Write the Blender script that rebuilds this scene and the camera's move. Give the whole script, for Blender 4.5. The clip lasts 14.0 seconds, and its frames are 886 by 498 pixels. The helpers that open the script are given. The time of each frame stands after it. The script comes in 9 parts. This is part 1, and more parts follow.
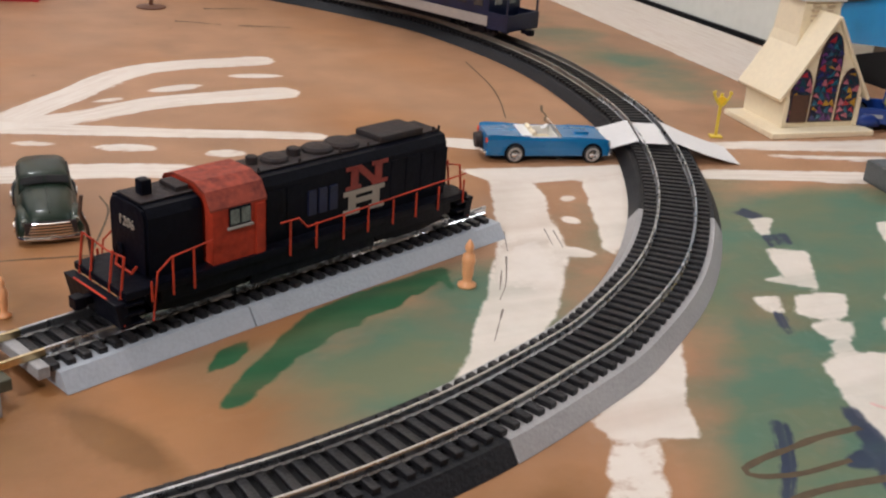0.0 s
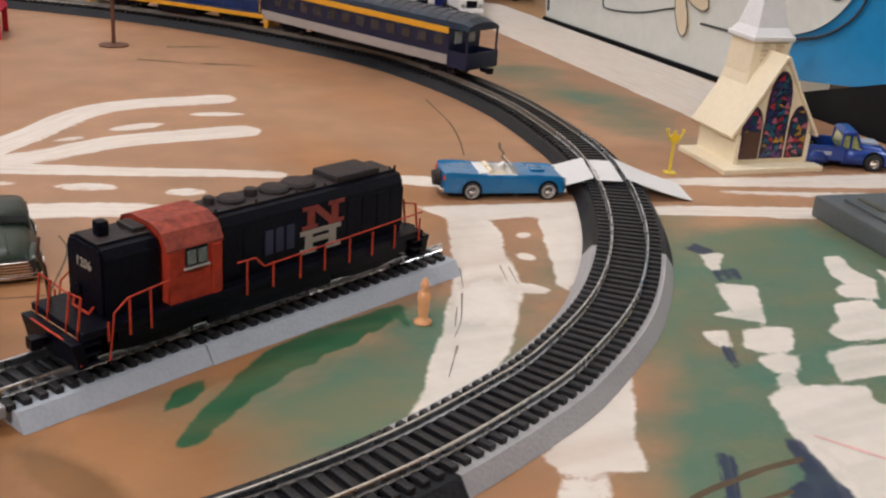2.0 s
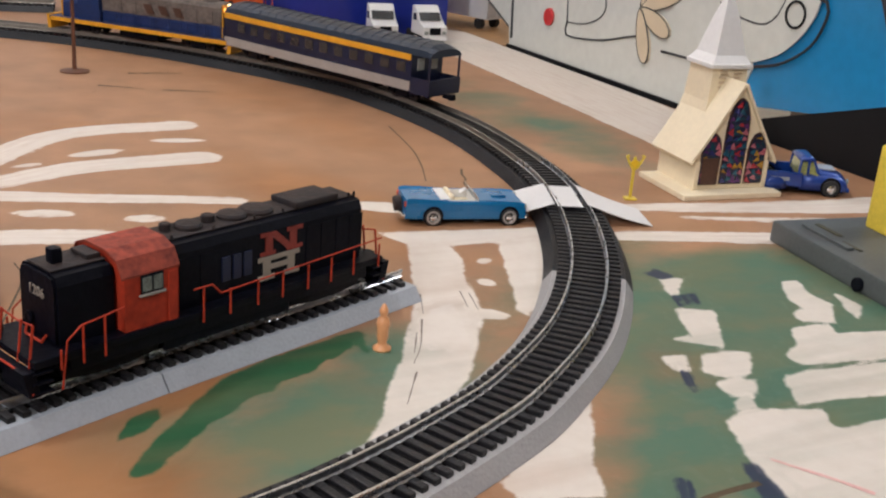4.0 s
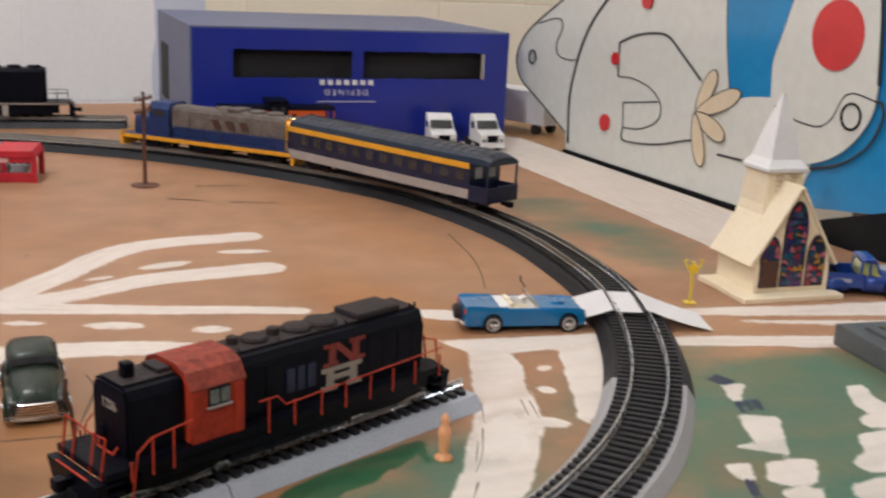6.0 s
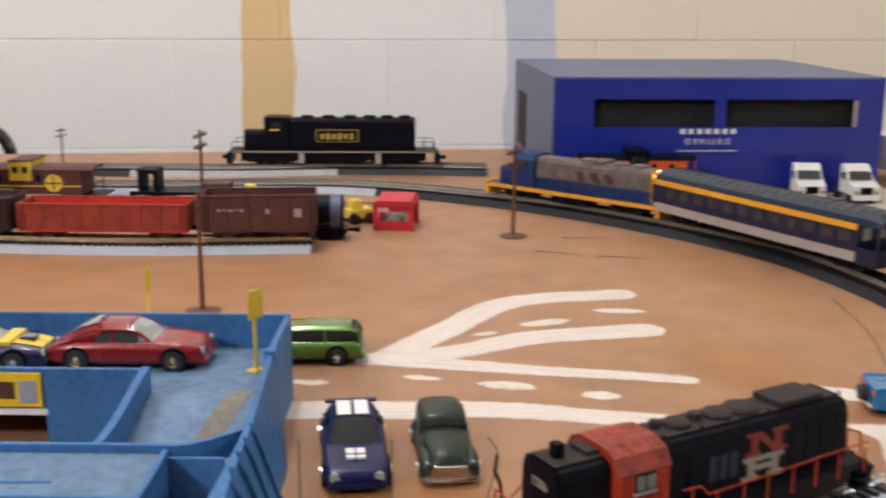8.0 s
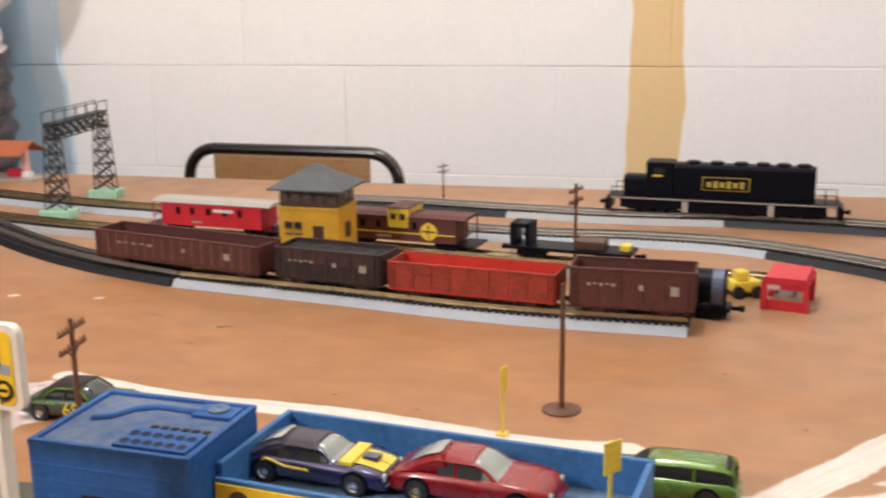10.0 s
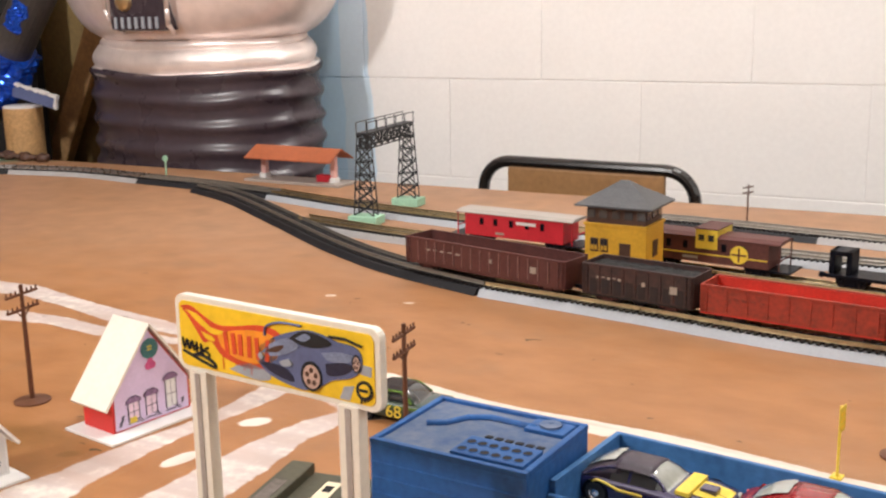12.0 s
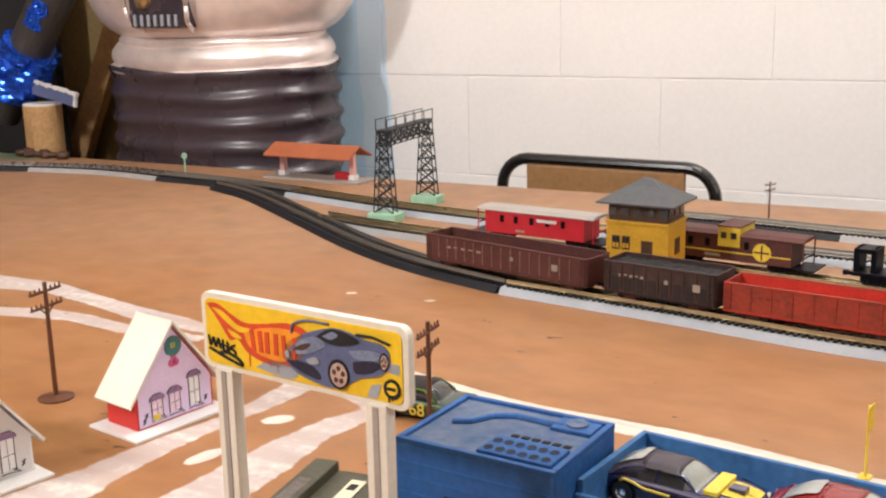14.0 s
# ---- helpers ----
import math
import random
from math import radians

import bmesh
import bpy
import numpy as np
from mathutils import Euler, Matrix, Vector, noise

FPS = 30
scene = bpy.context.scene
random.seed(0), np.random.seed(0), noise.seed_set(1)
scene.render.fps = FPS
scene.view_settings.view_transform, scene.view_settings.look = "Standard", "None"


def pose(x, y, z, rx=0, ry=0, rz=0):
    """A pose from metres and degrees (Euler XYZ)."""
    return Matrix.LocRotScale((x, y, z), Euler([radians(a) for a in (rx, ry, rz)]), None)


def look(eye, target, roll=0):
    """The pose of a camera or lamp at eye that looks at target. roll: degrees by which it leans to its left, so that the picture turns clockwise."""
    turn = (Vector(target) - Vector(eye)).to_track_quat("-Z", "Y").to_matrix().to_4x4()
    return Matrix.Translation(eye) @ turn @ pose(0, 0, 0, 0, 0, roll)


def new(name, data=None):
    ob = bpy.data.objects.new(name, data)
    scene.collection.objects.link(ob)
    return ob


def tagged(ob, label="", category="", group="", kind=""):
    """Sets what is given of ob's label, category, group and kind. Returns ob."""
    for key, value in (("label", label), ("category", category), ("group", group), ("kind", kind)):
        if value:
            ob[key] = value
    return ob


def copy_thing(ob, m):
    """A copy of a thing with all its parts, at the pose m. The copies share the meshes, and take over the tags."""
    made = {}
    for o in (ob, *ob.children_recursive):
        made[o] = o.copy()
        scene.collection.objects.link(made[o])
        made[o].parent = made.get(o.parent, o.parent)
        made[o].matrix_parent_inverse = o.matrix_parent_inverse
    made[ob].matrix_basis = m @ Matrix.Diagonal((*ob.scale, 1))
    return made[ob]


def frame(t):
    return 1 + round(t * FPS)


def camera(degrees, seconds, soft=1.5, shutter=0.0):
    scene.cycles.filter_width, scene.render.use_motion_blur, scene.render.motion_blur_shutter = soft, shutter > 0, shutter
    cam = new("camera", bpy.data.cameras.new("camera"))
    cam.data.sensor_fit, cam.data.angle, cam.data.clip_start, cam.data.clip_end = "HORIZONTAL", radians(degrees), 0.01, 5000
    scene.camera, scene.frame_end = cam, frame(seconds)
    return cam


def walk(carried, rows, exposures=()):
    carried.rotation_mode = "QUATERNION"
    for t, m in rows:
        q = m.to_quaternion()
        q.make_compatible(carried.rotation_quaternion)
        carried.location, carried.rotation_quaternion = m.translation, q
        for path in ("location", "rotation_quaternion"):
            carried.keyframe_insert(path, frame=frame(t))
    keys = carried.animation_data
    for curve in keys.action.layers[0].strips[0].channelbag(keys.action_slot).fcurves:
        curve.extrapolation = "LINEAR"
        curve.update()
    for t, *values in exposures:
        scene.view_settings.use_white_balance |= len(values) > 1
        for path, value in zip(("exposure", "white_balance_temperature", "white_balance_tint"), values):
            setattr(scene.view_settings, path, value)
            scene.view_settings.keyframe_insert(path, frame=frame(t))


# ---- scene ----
cam = camera(44.59, 14.0, 2.2, 0.5)
PATH = [
    (0, (0.2828, 0.2090, 0.1774), (1.0482, 1.8810, -0.6092), 3.82),
    (0.5, (0.2823, 0.2079, 0.1777), (1.0606, 1.8765, -0.6032), 3.93),
    (1, (0.2827, 0.2051, 0.1798), (1.0771, 1.8741, -0.5840), 4.02),
    (1.5, (0.2842, 0.2045, 0.1815), (1.0872, 1.8764, -0.5669), 3.99),
    (2, (0.2846, 0.2014, 0.1828), (1.1093, 1.8716, -0.5455), 4.12),
    (2.5, (0.2874, 0.2024, 0.1823), (1.1397, 1.8639, -0.5340), 4.27),
    (3, (0.2878, 0.2027, 0.1823), (1.1586, 1.8588, -0.5242), 4.42),
    (5.5, (0.2877, 0.1948, 0.1862), (1.1686, 1.9005, -0.3750), 3.92),
    (6, (0.2851, 0.1945, 0.1885), (1.0811, 1.9577, -0.3188), 2.69),
    (6.5, (0.2808, 0.1957, 0.1901), (0.9729, 2.0103, -0.2878), 1.60),
    (7, (0.2771, 0.2009, 0.1861), (0.8231, 2.0707, -0.2675), 0.83),
    (7.5, (0.2539, 0.1969, 0.1988), (0.6926, 2.0946, -0.2555), 0.86),
    (8, (0.2490, 0.2153, 0.2030), (0.4898, 2.1457, -0.2611), 0.42),
    (8.2, (0.2478, 0.2253, 0.2092), (0.4215, 2.1597, -0.2684), 0.50),
    (10.3, (0.2506, 0.3015, 0.2472), (-0.3007, 2.1659, -0.2217), -0.88),
    (10.5, (0.2440, 0.2990, 0.2477), (-0.3688, 2.1440, -0.2221), -0.90),
    (11, (0.2321, 0.3005, 0.2471), (-0.4899, 2.1060, -0.2207), -1.19),
    (11.5, (0.2203, 0.2977, 0.2465), (-0.6092, 2.0663, -0.1823), -1.09),
    (12, (0.2138, 0.2952, 0.2454), (-0.6936, 2.0230, -0.1922), -1.02),
    (12.5, (0.2115, 0.2951, 0.2455), (-0.7071, 2.0156, -0.1974), -1.04),
    (13, (0.2090, 0.2993, 0.2431), (-0.7052, 2.0203, -0.2067), -0.86),
    (13.5, (0.2083, 0.2958, 0.2456), (-0.7134, 2.0129, -0.2040), -1.18),
    (14, (0.2084, 0.2949, 0.2452), (-0.7235, 2.0085, -0.1968), -1.16),
]
walk(cam, [(t, look(eye, target, roll)) for t, eye, target, roll in PATH],
     [(0, -0.58, 6150, 10), (3, -0.60, 6150, 10), (5.5, -0.58, 6180, 10), (7, -0.52, 6180, 10), (8, -0.42, 6280, 10), (10.3, -0.12, 6560, 10), (12, -0.08, 6640, 10), (14, -0.08, 6640, 10)])

# ---- world and lamps ----
world = bpy.data.worlds.new("room_air")
scene.world = world
world.use_nodes = True
world.node_tree.nodes["Background"].inputs["Color"].default_value = (1.0, 0.94, 0.88, 1)
world.node_tree.nodes["Background"].inputs["Strength"].default_value = 0.03
scene.view_settings.exposure = 0.0


def bulb(name, place, watts, colour, radius=0.10):
    data = bpy.data.lights.new(name, "POINT")
    data.energy, data.color, data.shadow_soft_size = watts, colour, radius
    ob = new(name, data)
    ob.location = place
    return ob


WARM = (1.0, 0.98, 0.98)
COOL = (0.93, 0.97, 1.0)
# unseen point lights, placed and powered to suit the shading of the layout
LAMPS = [((-1.10, -0.55, 1.15), 96.0, WARM), ((0.05, 1.05, 1.42), 36.0, WARM), ((1.75, 0.50, 1.00), 34.0, COOL)]
for spot, watts, tone in LAMPS:
    bulb("unseen_room_light", spot, watts, tone)


# ---- materials ----
def mat(name, colour, rough=0.5, metal=0.0, scale=40.0, var=0.15, bump=0.0, fine=8.0, coat=0.0, spec=0.5, rand=0.0, tint=None):
    """A node material with noise at two scales in its colour, and fine relief."""
    m = bpy.data.materials.new(name)
    m.use_nodes = True
    nt = m.node_tree
    b = nt.nodes["Principled BSDF"]
    b.inputs["Roughness"].default_value = rough
    b.inputs["Metallic"].default_value = metal
    b.inputs["Coat Weight"].default_value = coat
    b.inputs["Coat Roughness"].default_value = 0.08
    b.inputs["Specular IOR Level"].default_value = spec
    co = nt.nodes.new("ShaderNodeTexCoord")
    n1 = nt.nodes.new("ShaderNodeTexNoise")
    n1.inputs["Scale"].default_value, n1.inputs["Detail"].default_value = scale, 5
    n2 = nt.nodes.new("ShaderNodeTexNoise")
    n2.inputs["Scale"].default_value, n2.inputs["Detail"].default_value = scale * fine, 4
    for n in (n1, n2):
        nt.links.new(co.outputs["Object"], n.inputs["Vector"])
    mix = nt.nodes.new("ShaderNodeMath")
    mix.operation = "ADD"
    nt.links.new(n1.outputs["Fac"], mix.inputs[0])
    nt.links.new(n2.outputs["Fac"], mix.inputs[1])
    ramp = nt.nodes.new("ShaderNodeMapRange")
    ramp.inputs["From Min"].default_value, ramp.inputs["From Max"].default_value = 0.65, 1.35
    nt.links.new(mix.outputs[0], ramp.inputs["Value"])
    c = nt.nodes.new("ShaderNodeMix")
    c.data_type = "RGBA"
    lo = tuple(v * (1 - var) for v in colour) if tint is None else tint
    hi = tuple(min(1.0, v * (1 + var)) for v in colour)
    c.inputs["A"].default_value, c.inputs["B"].default_value = (*lo, 1), (*hi, 1)
    nt.links.new(ramp.outputs["Result"], c.inputs["Factor"])
    out = c.outputs["Result"]
    if rand > 0:
        info = nt.nodes.new("ShaderNodeObjectInfo")
        mr = nt.nodes.new("ShaderNodeMapRange")
        mr.inputs["To Min"].default_value, mr.inputs["To Max"].default_value = 1 - rand, 1 + rand
        nt.links.new(info.outputs["Random"], mr.inputs["Value"])
        hsv = nt.nodes.new("ShaderNodeHueSaturation")
        nt.links.new(mr.outputs["Result"], hsv.inputs["Value"])
        nt.links.new(out, hsv.inputs["Color"])
        out = hsv.outputs["Color"]
    nt.links.new(out, b.inputs["Base Color"])
    rr = nt.nodes.new("ShaderNodeMapRange")
    rr.inputs["To Min"].default_value, rr.inputs["To Max"].default_value = max(0.02, rough - 0.08), min(1, rough + 0.1)
    nt.links.new(n1.outputs["Fac"], rr.inputs["Value"])
    nt.links.new(rr.outputs["Result"], b.inputs["Roughness"])
    if bump > 0:
        bp = nt.nodes.new("ShaderNodeBump")
        bp.inputs["Strength"].default_value, bp.inputs["Distance"].default_value = bump, 0.0006
        nt.links.new(n2.outputs["Fac"], bp.inputs["Height"])
        nt.links.new(bp.outputs["Normal"], b.inputs["Normal"])
    return m


def lamp_mat(name, colour, strength):
    m = bpy.data.materials.new(name)
    m.use_nodes = True
    b = m.node_tree.nodes["Principled BSDF"]
    b.inputs["Base Color"].default_value = (*colour, 1)
    b.inputs["Emission Color"].default_value = (*colour, 1)
    b.inputs["Emission Strength"].default_value = strength
    return m


def board_mat():
    """Painted hardboard: tan and orange-brown, with a green wash and brown patches, partly painted shade, where the
    attribute says so.
    """
    m = mat("painted_hardboard", (0.360, 0.192, 0.101), 0.5, 0, 2.6, 0.20, 0.25, 12)
    nt = m.node_tree
    b = nt.nodes["Principled BSDF"]
    base = b.inputs["Base Color"].links[0].from_socket
    co = nt.nodes["Texture Coordinate"]
    at = nt.nodes.new("ShaderNodeAttribute")
    at.attribute_name = "wash"
    n = nt.nodes.new("ShaderNodeTexNoise")
    n.inputs["Scale"].default_value, n.inputs["Detail"].default_value, n.inputs["Roughness"].default_value = 14, 6, 0.62
    mp = nt.nodes.new("ShaderNodeMapping")
    mp.inputs["Rotation"].default_value, mp.inputs["Scale"].default_value = (0, 0, 0.5), (0.85, 1.35, 1)
    nt.links.new(co.outputs["Object"], mp.inputs["Vector"])
    nt.links.new(mp.outputs["Vector"], n.inputs["Vector"])
    sub = nt.nodes.new("ShaderNodeMath")
    sub.operation = "MULTIPLY_ADD"
    sub.inputs[1].default_value, sub.inputs[2].default_value = 1.5, -0.75
    nt.links.new(n.outputs["Fac"], sub.inputs[0])
    sep = nt.nodes.new("ShaderNodeSeparateColor")
    nt.links.new(at.outputs["Color"], sep.inputs["Color"])

    def layer(channel, colour_a, colour_b, below, soft, most):
        add = nt.nodes.new("ShaderNodeMath")
        add.operation = "ADD"
        nt.links.new(sub.outputs[0], add.inputs[0])
        nt.links.new(sep.outputs[channel], add.inputs[1])
        r = nt.nodes.new("ShaderNodeMapRange")
        r.inputs["From Min"].default_value, r.inputs["From Max"].default_value = 0.5 - soft, 0.5 + soft
        r.inputs["To Max"].default_value = most
        nt.links.new(add.outputs[0], r.inputs["Value"])
        k = nt.nodes.new("ShaderNodeTexNoise")
        k.inputs["Scale"].default_value, k.inputs["Detail"].default_value = 26, 5
        nt.links.new(mp.outputs["Vector"], k.inputs["Vector"])
        kr = nt.nodes.new("ShaderNodeMapRange")
        kr.inputs["From Min"].default_value, kr.inputs["From Max"].default_value = 0.35, 0.68
        nt.links.new(k.outputs["Fac"], kr.inputs["Value"])
        cc = nt.nodes.new("ShaderNodeMix")
        cc.data_type = "RGBA"
        cc.inputs["A"].default_value, cc.inputs["B"].default_value = (*colour_a, 1), (*colour_b, 1)
        nt.links.new(kr.outputs["Result"], cc.inputs["Factor"])
        mx = nt.nodes.new("ShaderNodeMix")
        mx.data_type = "RGBA"
        nt.links.new(r.outputs["Result"], mx.inputs["Factor"])
        nt.links.new(below, mx.inputs["A"])
        nt.links.new(cc.outputs["Result"], mx.inputs["B"])
        return mx.outputs["Result"]

    col = layer("Red", (0.125, 0.160, 0.088), (0.050, 0.155, 0.105), base, 0.26, 0.94)
    col = layer("Green", (0.380, 0.168, 0.060), (0.300, 0.124, 0.038), col, 0.42, 0.90)
    # dark brown: stains, and shadow painted in beside the cars and switcher
    col = layer("Blue", (0.150, 0.064, 0.012), (0.225, 0.100, 0.022), col, 0.28, 0.88)
    # sparse dark stains and rubbed spots
    st = nt.nodes.new("ShaderNodeTexNoise")
    st.inputs["Scale"].default_value, st.inputs["Detail"].default_value = 13, 3
    nt.links.new(co.outputs["Object"], st.inputs["Vector"])
    sr = nt.nodes.new("ShaderNodeMapRange")
    sr.inputs["From Min"].default_value, sr.inputs["From Max"].default_value, sr.inputs["To Max"].default_value = 0.62, 0.76, 0.55
    nt.links.new(st.outputs["Fac"], sr.inputs["Value"])
    sm = nt.nodes.new("ShaderNodeMix")
    sm.data_type = "RGBA"
    sm.inputs["B"].default_value = (0.24, 0.13, 0.065, 1)
    nt.links.new(sr.outputs["Result"], sm.inputs["Factor"])
    nt.links.new(col, sm.inputs["A"])
    col = sm.outputs["Result"]
    # brush paint: the marks' own field and the direction of the brush come from the mesh
    pa = nt.nodes.new("ShaderNodeAttribute")
    pa.attribute_name = "paint"
    ps = nt.nodes.new("ShaderNodeSeparateColor")
    nt.links.new(pa.outputs["Color"], ps.inputs["Color"])
    fl = nt.nodes.new("ShaderNodeAttribute")
    fl.attribute_name = "flow"
    fm = nt.nodes.new("ShaderNodeMapping")
    fm.inputs["Scale"].default_value = (22, 420, 1)
    nt.links.new(fl.outputs["Vector"], fm.inputs["Vector"])
    bristle = nt.nodes.new("ShaderNodeTexNoise")
    bristle.inputs["Scale"].default_value, bristle.inputs["Detail"].default_value = 1.0, 3
    nt.links.new(fm.outputs["Vector"], bristle.inputs["Vector"])
    edge = nt.nodes.new("ShaderNodeTexNoise")
    edge.inputs["Scale"].default_value, edge.inputs["Detail"].default_value, edge.inputs["Roughness"].default_value = 120, 7, 0.62
    nt.links.new(co.outputs["Object"], edge.inputs["Vector"])
    rag = nt.nodes.new("ShaderNodeMath")
    rag.operation = "ADD"
    nt.links.new(bristle.outputs["Fac"], rag.inputs[0])
    nt.links.new(edge.outputs["Fac"], rag.inputs[1])
    rag2 = nt.nodes.new("ShaderNodeMath")
    rag2.operation = "MULTIPLY_ADD"
    rag2.inputs[1].default_value, rag2.inputs[2].default_value = 0.42, -0.42
    nt.links.new(rag.outputs[0], rag2.inputs[0])
    thin = nt.nodes.new("ShaderNodeMapRange")
    thin.inputs["From Min"].default_value, thin.inputs["From Max"].default_value = 0.28, 0.56
    thin.inputs["To Min"].default_value = 0.70
    nt.links.new(bristle.outputs["Fac"], thin.inputs["Value"])

    def coat(field, colour_a, colour_b, below, most):
        add = nt.nodes.new("ShaderNodeMath")
        add.operation = "ADD"
        nt.links.new(rag2.outputs[0], add.inputs[0])
        nt.links.new(field, add.inputs[1])
        r = nt.nodes.new("ShaderNodeMapRange")
        r.inputs["From Min"].default_value, r.inputs["From Max"].default_value = 0.44, 0.56
        r.inputs["To Max"].default_value = most
        nt.links.new(add.outputs[0], r.inputs["Value"])
        cover = nt.nodes.new("ShaderNodeMath")
        cover.operation = "MULTIPLY"
        nt.links.new(r.outputs["Result"], cover.inputs[0])
        nt.links.new(thin.outputs["Result"], cover.inputs[1])
        cc = nt.nodes.new("ShaderNodeMix")
        cc.data_type = "RGBA"
        cc.inputs["A"].default_value, cc.inputs["B"].default_value = (*colour_a, 1), (*colour_b, 1)
        nt.links.new(edge.outputs["Fac"], cc.inputs["Factor"])
        mx = nt.nodes.new("ShaderNodeMix")
        mx.data_type = "RGBA"
        nt.links.new(cover.outputs[0], mx.inputs["Factor"])
        nt.links.new(below, mx.inputs["A"])
        nt.links.new(cc.outputs["Result"], mx.inputs["B"])
        return mx.outputs["Result"]

    col = coat(ps.outputs["Green"], (0.56, 0.52, 0.52), (0.66, 0.61, 0.60), col, 0.75)
    col = coat(ps.outputs["Red"], (0.66, 0.58, 0.50), (0.78, 0.72, 0.65), col, 0.95)
    col = coat(ps.outputs["Blue"], (0.001, 0.056, 0.017), (0.006, 0.105, 0.036), col, 0.97)
    col = coat(pa.outputs["Alpha"], (0.006, 0.010, 0.032), (0.014, 0.030, 0.085), col, 0.95)
    nt.links.new(col, b.inputs["Base Color"])
    old_bump = nt.nodes["Bump"]
    nt.links.new(rag.outputs[0], old_bump.inputs["Height"])
    return m


M_BOARD = board_mat()
M_WHITE = mat("white_wall_paint", (0.80, 0.755, 0.70), 0.45, 0, 3.0, 0.05, 0.5, 30)
M_CREAM = mat("cream_wall_paint", (0.66, 0.52, 0.36), 0.5, 0, 3.0, 0.07, 0.5, 30)
# dark colour of the added room walls, low to weaken bounce and reflections
M_DIM = mat("dark_room_shell", (0.16, 0.115, 0.08), 0.6, 0, 4.0, 0.2, 0.4, 20)
M_BROWNP = mat("brown_marker", (0.085, 0.055, 0.026), 0.6, 0, 60, 0.3, 0.4, 5)
M_BRISTLE = mat("grey_brown_bristle_mark", (0.20, 0.16, 0.13), 0.6, 0, 60, 0.3)
M_WOODPALE = mat("pale_cardboard_tube", (0.46, 0.27, 0.115), 0.6, 0, 18, 0.35, 0.5, 10)
M_PANEL = mat("olive_brown_panel", (0.30, 0.205, 0.085), 0.55, 0, 7, 0.25, 0.3, 14)
M_TUBEGREY = mat("dark_grey_tube", (0.050, 0.043, 0.040), 0.5, 0, 20, 0.3, 0.3, 8)
M_GREYBED = mat("grey_plastic_ballast", (0.335, 0.325, 0.325), 0.55, 0, 60, 0.1, 0.6, 12, rand=0.08)
M_BLUEBED = mat("bluish_grey_plastic_ballast", (0.375, 0.40, 0.44), 0.5, 0, 60, 0.1, 0.5, 12)
M_BLACKBED = mat("black_plastic_ballast", (0.0105, 0.0110, 0.0145), 0.5, 0, 60, 0.3, 0.6, 12, rand=0.2, spec=0.35)
M_TIE = mat("black_plastic_tie", (0.011, 0.010, 0.012), 0.42, 0, 200, 0.3, 0.6, 5, rand=0.25, spec=0.42)
# near-black colour for the shaded gaps between the ties
M_TIEGAP = mat("tie_gap_shade", (0.004, 0.004, 0.005), 0.6, 0, 120, 0.3, 0.4, 5, spec=0.2)
M_RAIL = mat("nickel_rail", (0.64, 0.655, 0.68), 0.27, 1.0, 150, 0.12, 0.15, 5)
M_FARRAIL = mat("dull_nickel_rail", (0.36, 0.33, 0.29), 0.55, 1.0, 150, 0.2, 0.2, 5)
M_BRASSRAIL = mat("brass_rail", (0.66, 0.54, 0.32), 0.30, 1.0, 150, 0.2, 0.2, 5)
M_BLACK = mat("black_plastic", (0.0030, 0.0034, 0.0075), 0.42, 0, 90, 0.4, 0.3, 5, spec=0.13)
M_DUSTY = mat("dusty_black_roof", (0.016, 0.0145, 0.016), 0.6, 0, 110, 0.75, 0.5, 4, spec=0.2, tint=(0.040, 0.026, 0.022))
M_NAVY = mat("navy_plastic", (0.007, 0.012, 0.042), 0.38, 0, 90, 0.3, 0.3, 5)
M_RED = mat("orange_red_paint", (0.42, 0.040, 0.016), 0.55, 0, 70, 0.25, 0.3, 5, spec=0.25, tint=(0.27, 0.030, 0.014))
M_REDHOOD = mat("faded_red_paint", (0.30, 0.060, 0.036), 0.65, 0, 90, 0.3, 0.5, 4, spec=0.2, tint=(0.15, 0.034, 0.026))
M_MARKRED = mat("dull_red_lettering", (0.25, 0.032, 0.022), 0.5, 0, 90, 0.25)
M_CREAMLET = mat("pale_lettering", (0.34, 0.29, 0.24), 0.6, 0, 90, 0.1)
M_CHROME = mat("chrome", (0.85, 0.85, 0.86), 0.12, 1.0, 60, 0.08)
M_TYRE = mat("black_tyre", (0.02, 0.02, 0.02), 0.6, 0, 90, 0.2)
M_GLASS = mat("smoky_window_plastic", (0.03, 0.032, 0.035), 0.1, 0, 60, 0.1, coat=0.6)
M_CLEAR = mat("clear_windscreen_plastic", (0.30, 0.32, 0.30), 0.12, 0, 60, 0.1, coat=0.6)
M_IVORY = mat("ivory_plastic", (0.86, 0.74, 0.53), 0.4, 0, 40, 0.05, 0.2, 8)
M_SIGNCREAM = mat("pale_cream_plastic", (0.80, 0.755, 0.66), 0.4, 0, 40, 0.06, 0.2, 8)
M_WPLASTIC = mat("white_plastic", (0.80, 0.79, 0.78), 0.35, 0, 40, 0.04)
M_YELLOW = mat("yellow_plastic", (0.75, 0.56, 0.06), 0.4, 0, 60, 0.12)
M_TBLUE = mat("turquoise_car_paint", (0.003, 0.140, 0.34), 0.28, 0.0, 60, 0.08, coat=0.7, spec=0.3)
M_CARGREEN = mat("dark_green_car_paint", (0.010, 0.021, 0.012), 0.42, 0.1, 60, 0.15, coat=0.25, spec=0.3)
M_LIME = mat("lime_green_car_paint", (0.085, 0.18, 0.022), 0.25, 0.3, 60, 0.1, coat=0.8)
M_RACEGREEN = mat("black_green_car_paint", (0.020, 0.042, 0.026), 0.3, 0.1, 60, 0.3, coat=0.5)
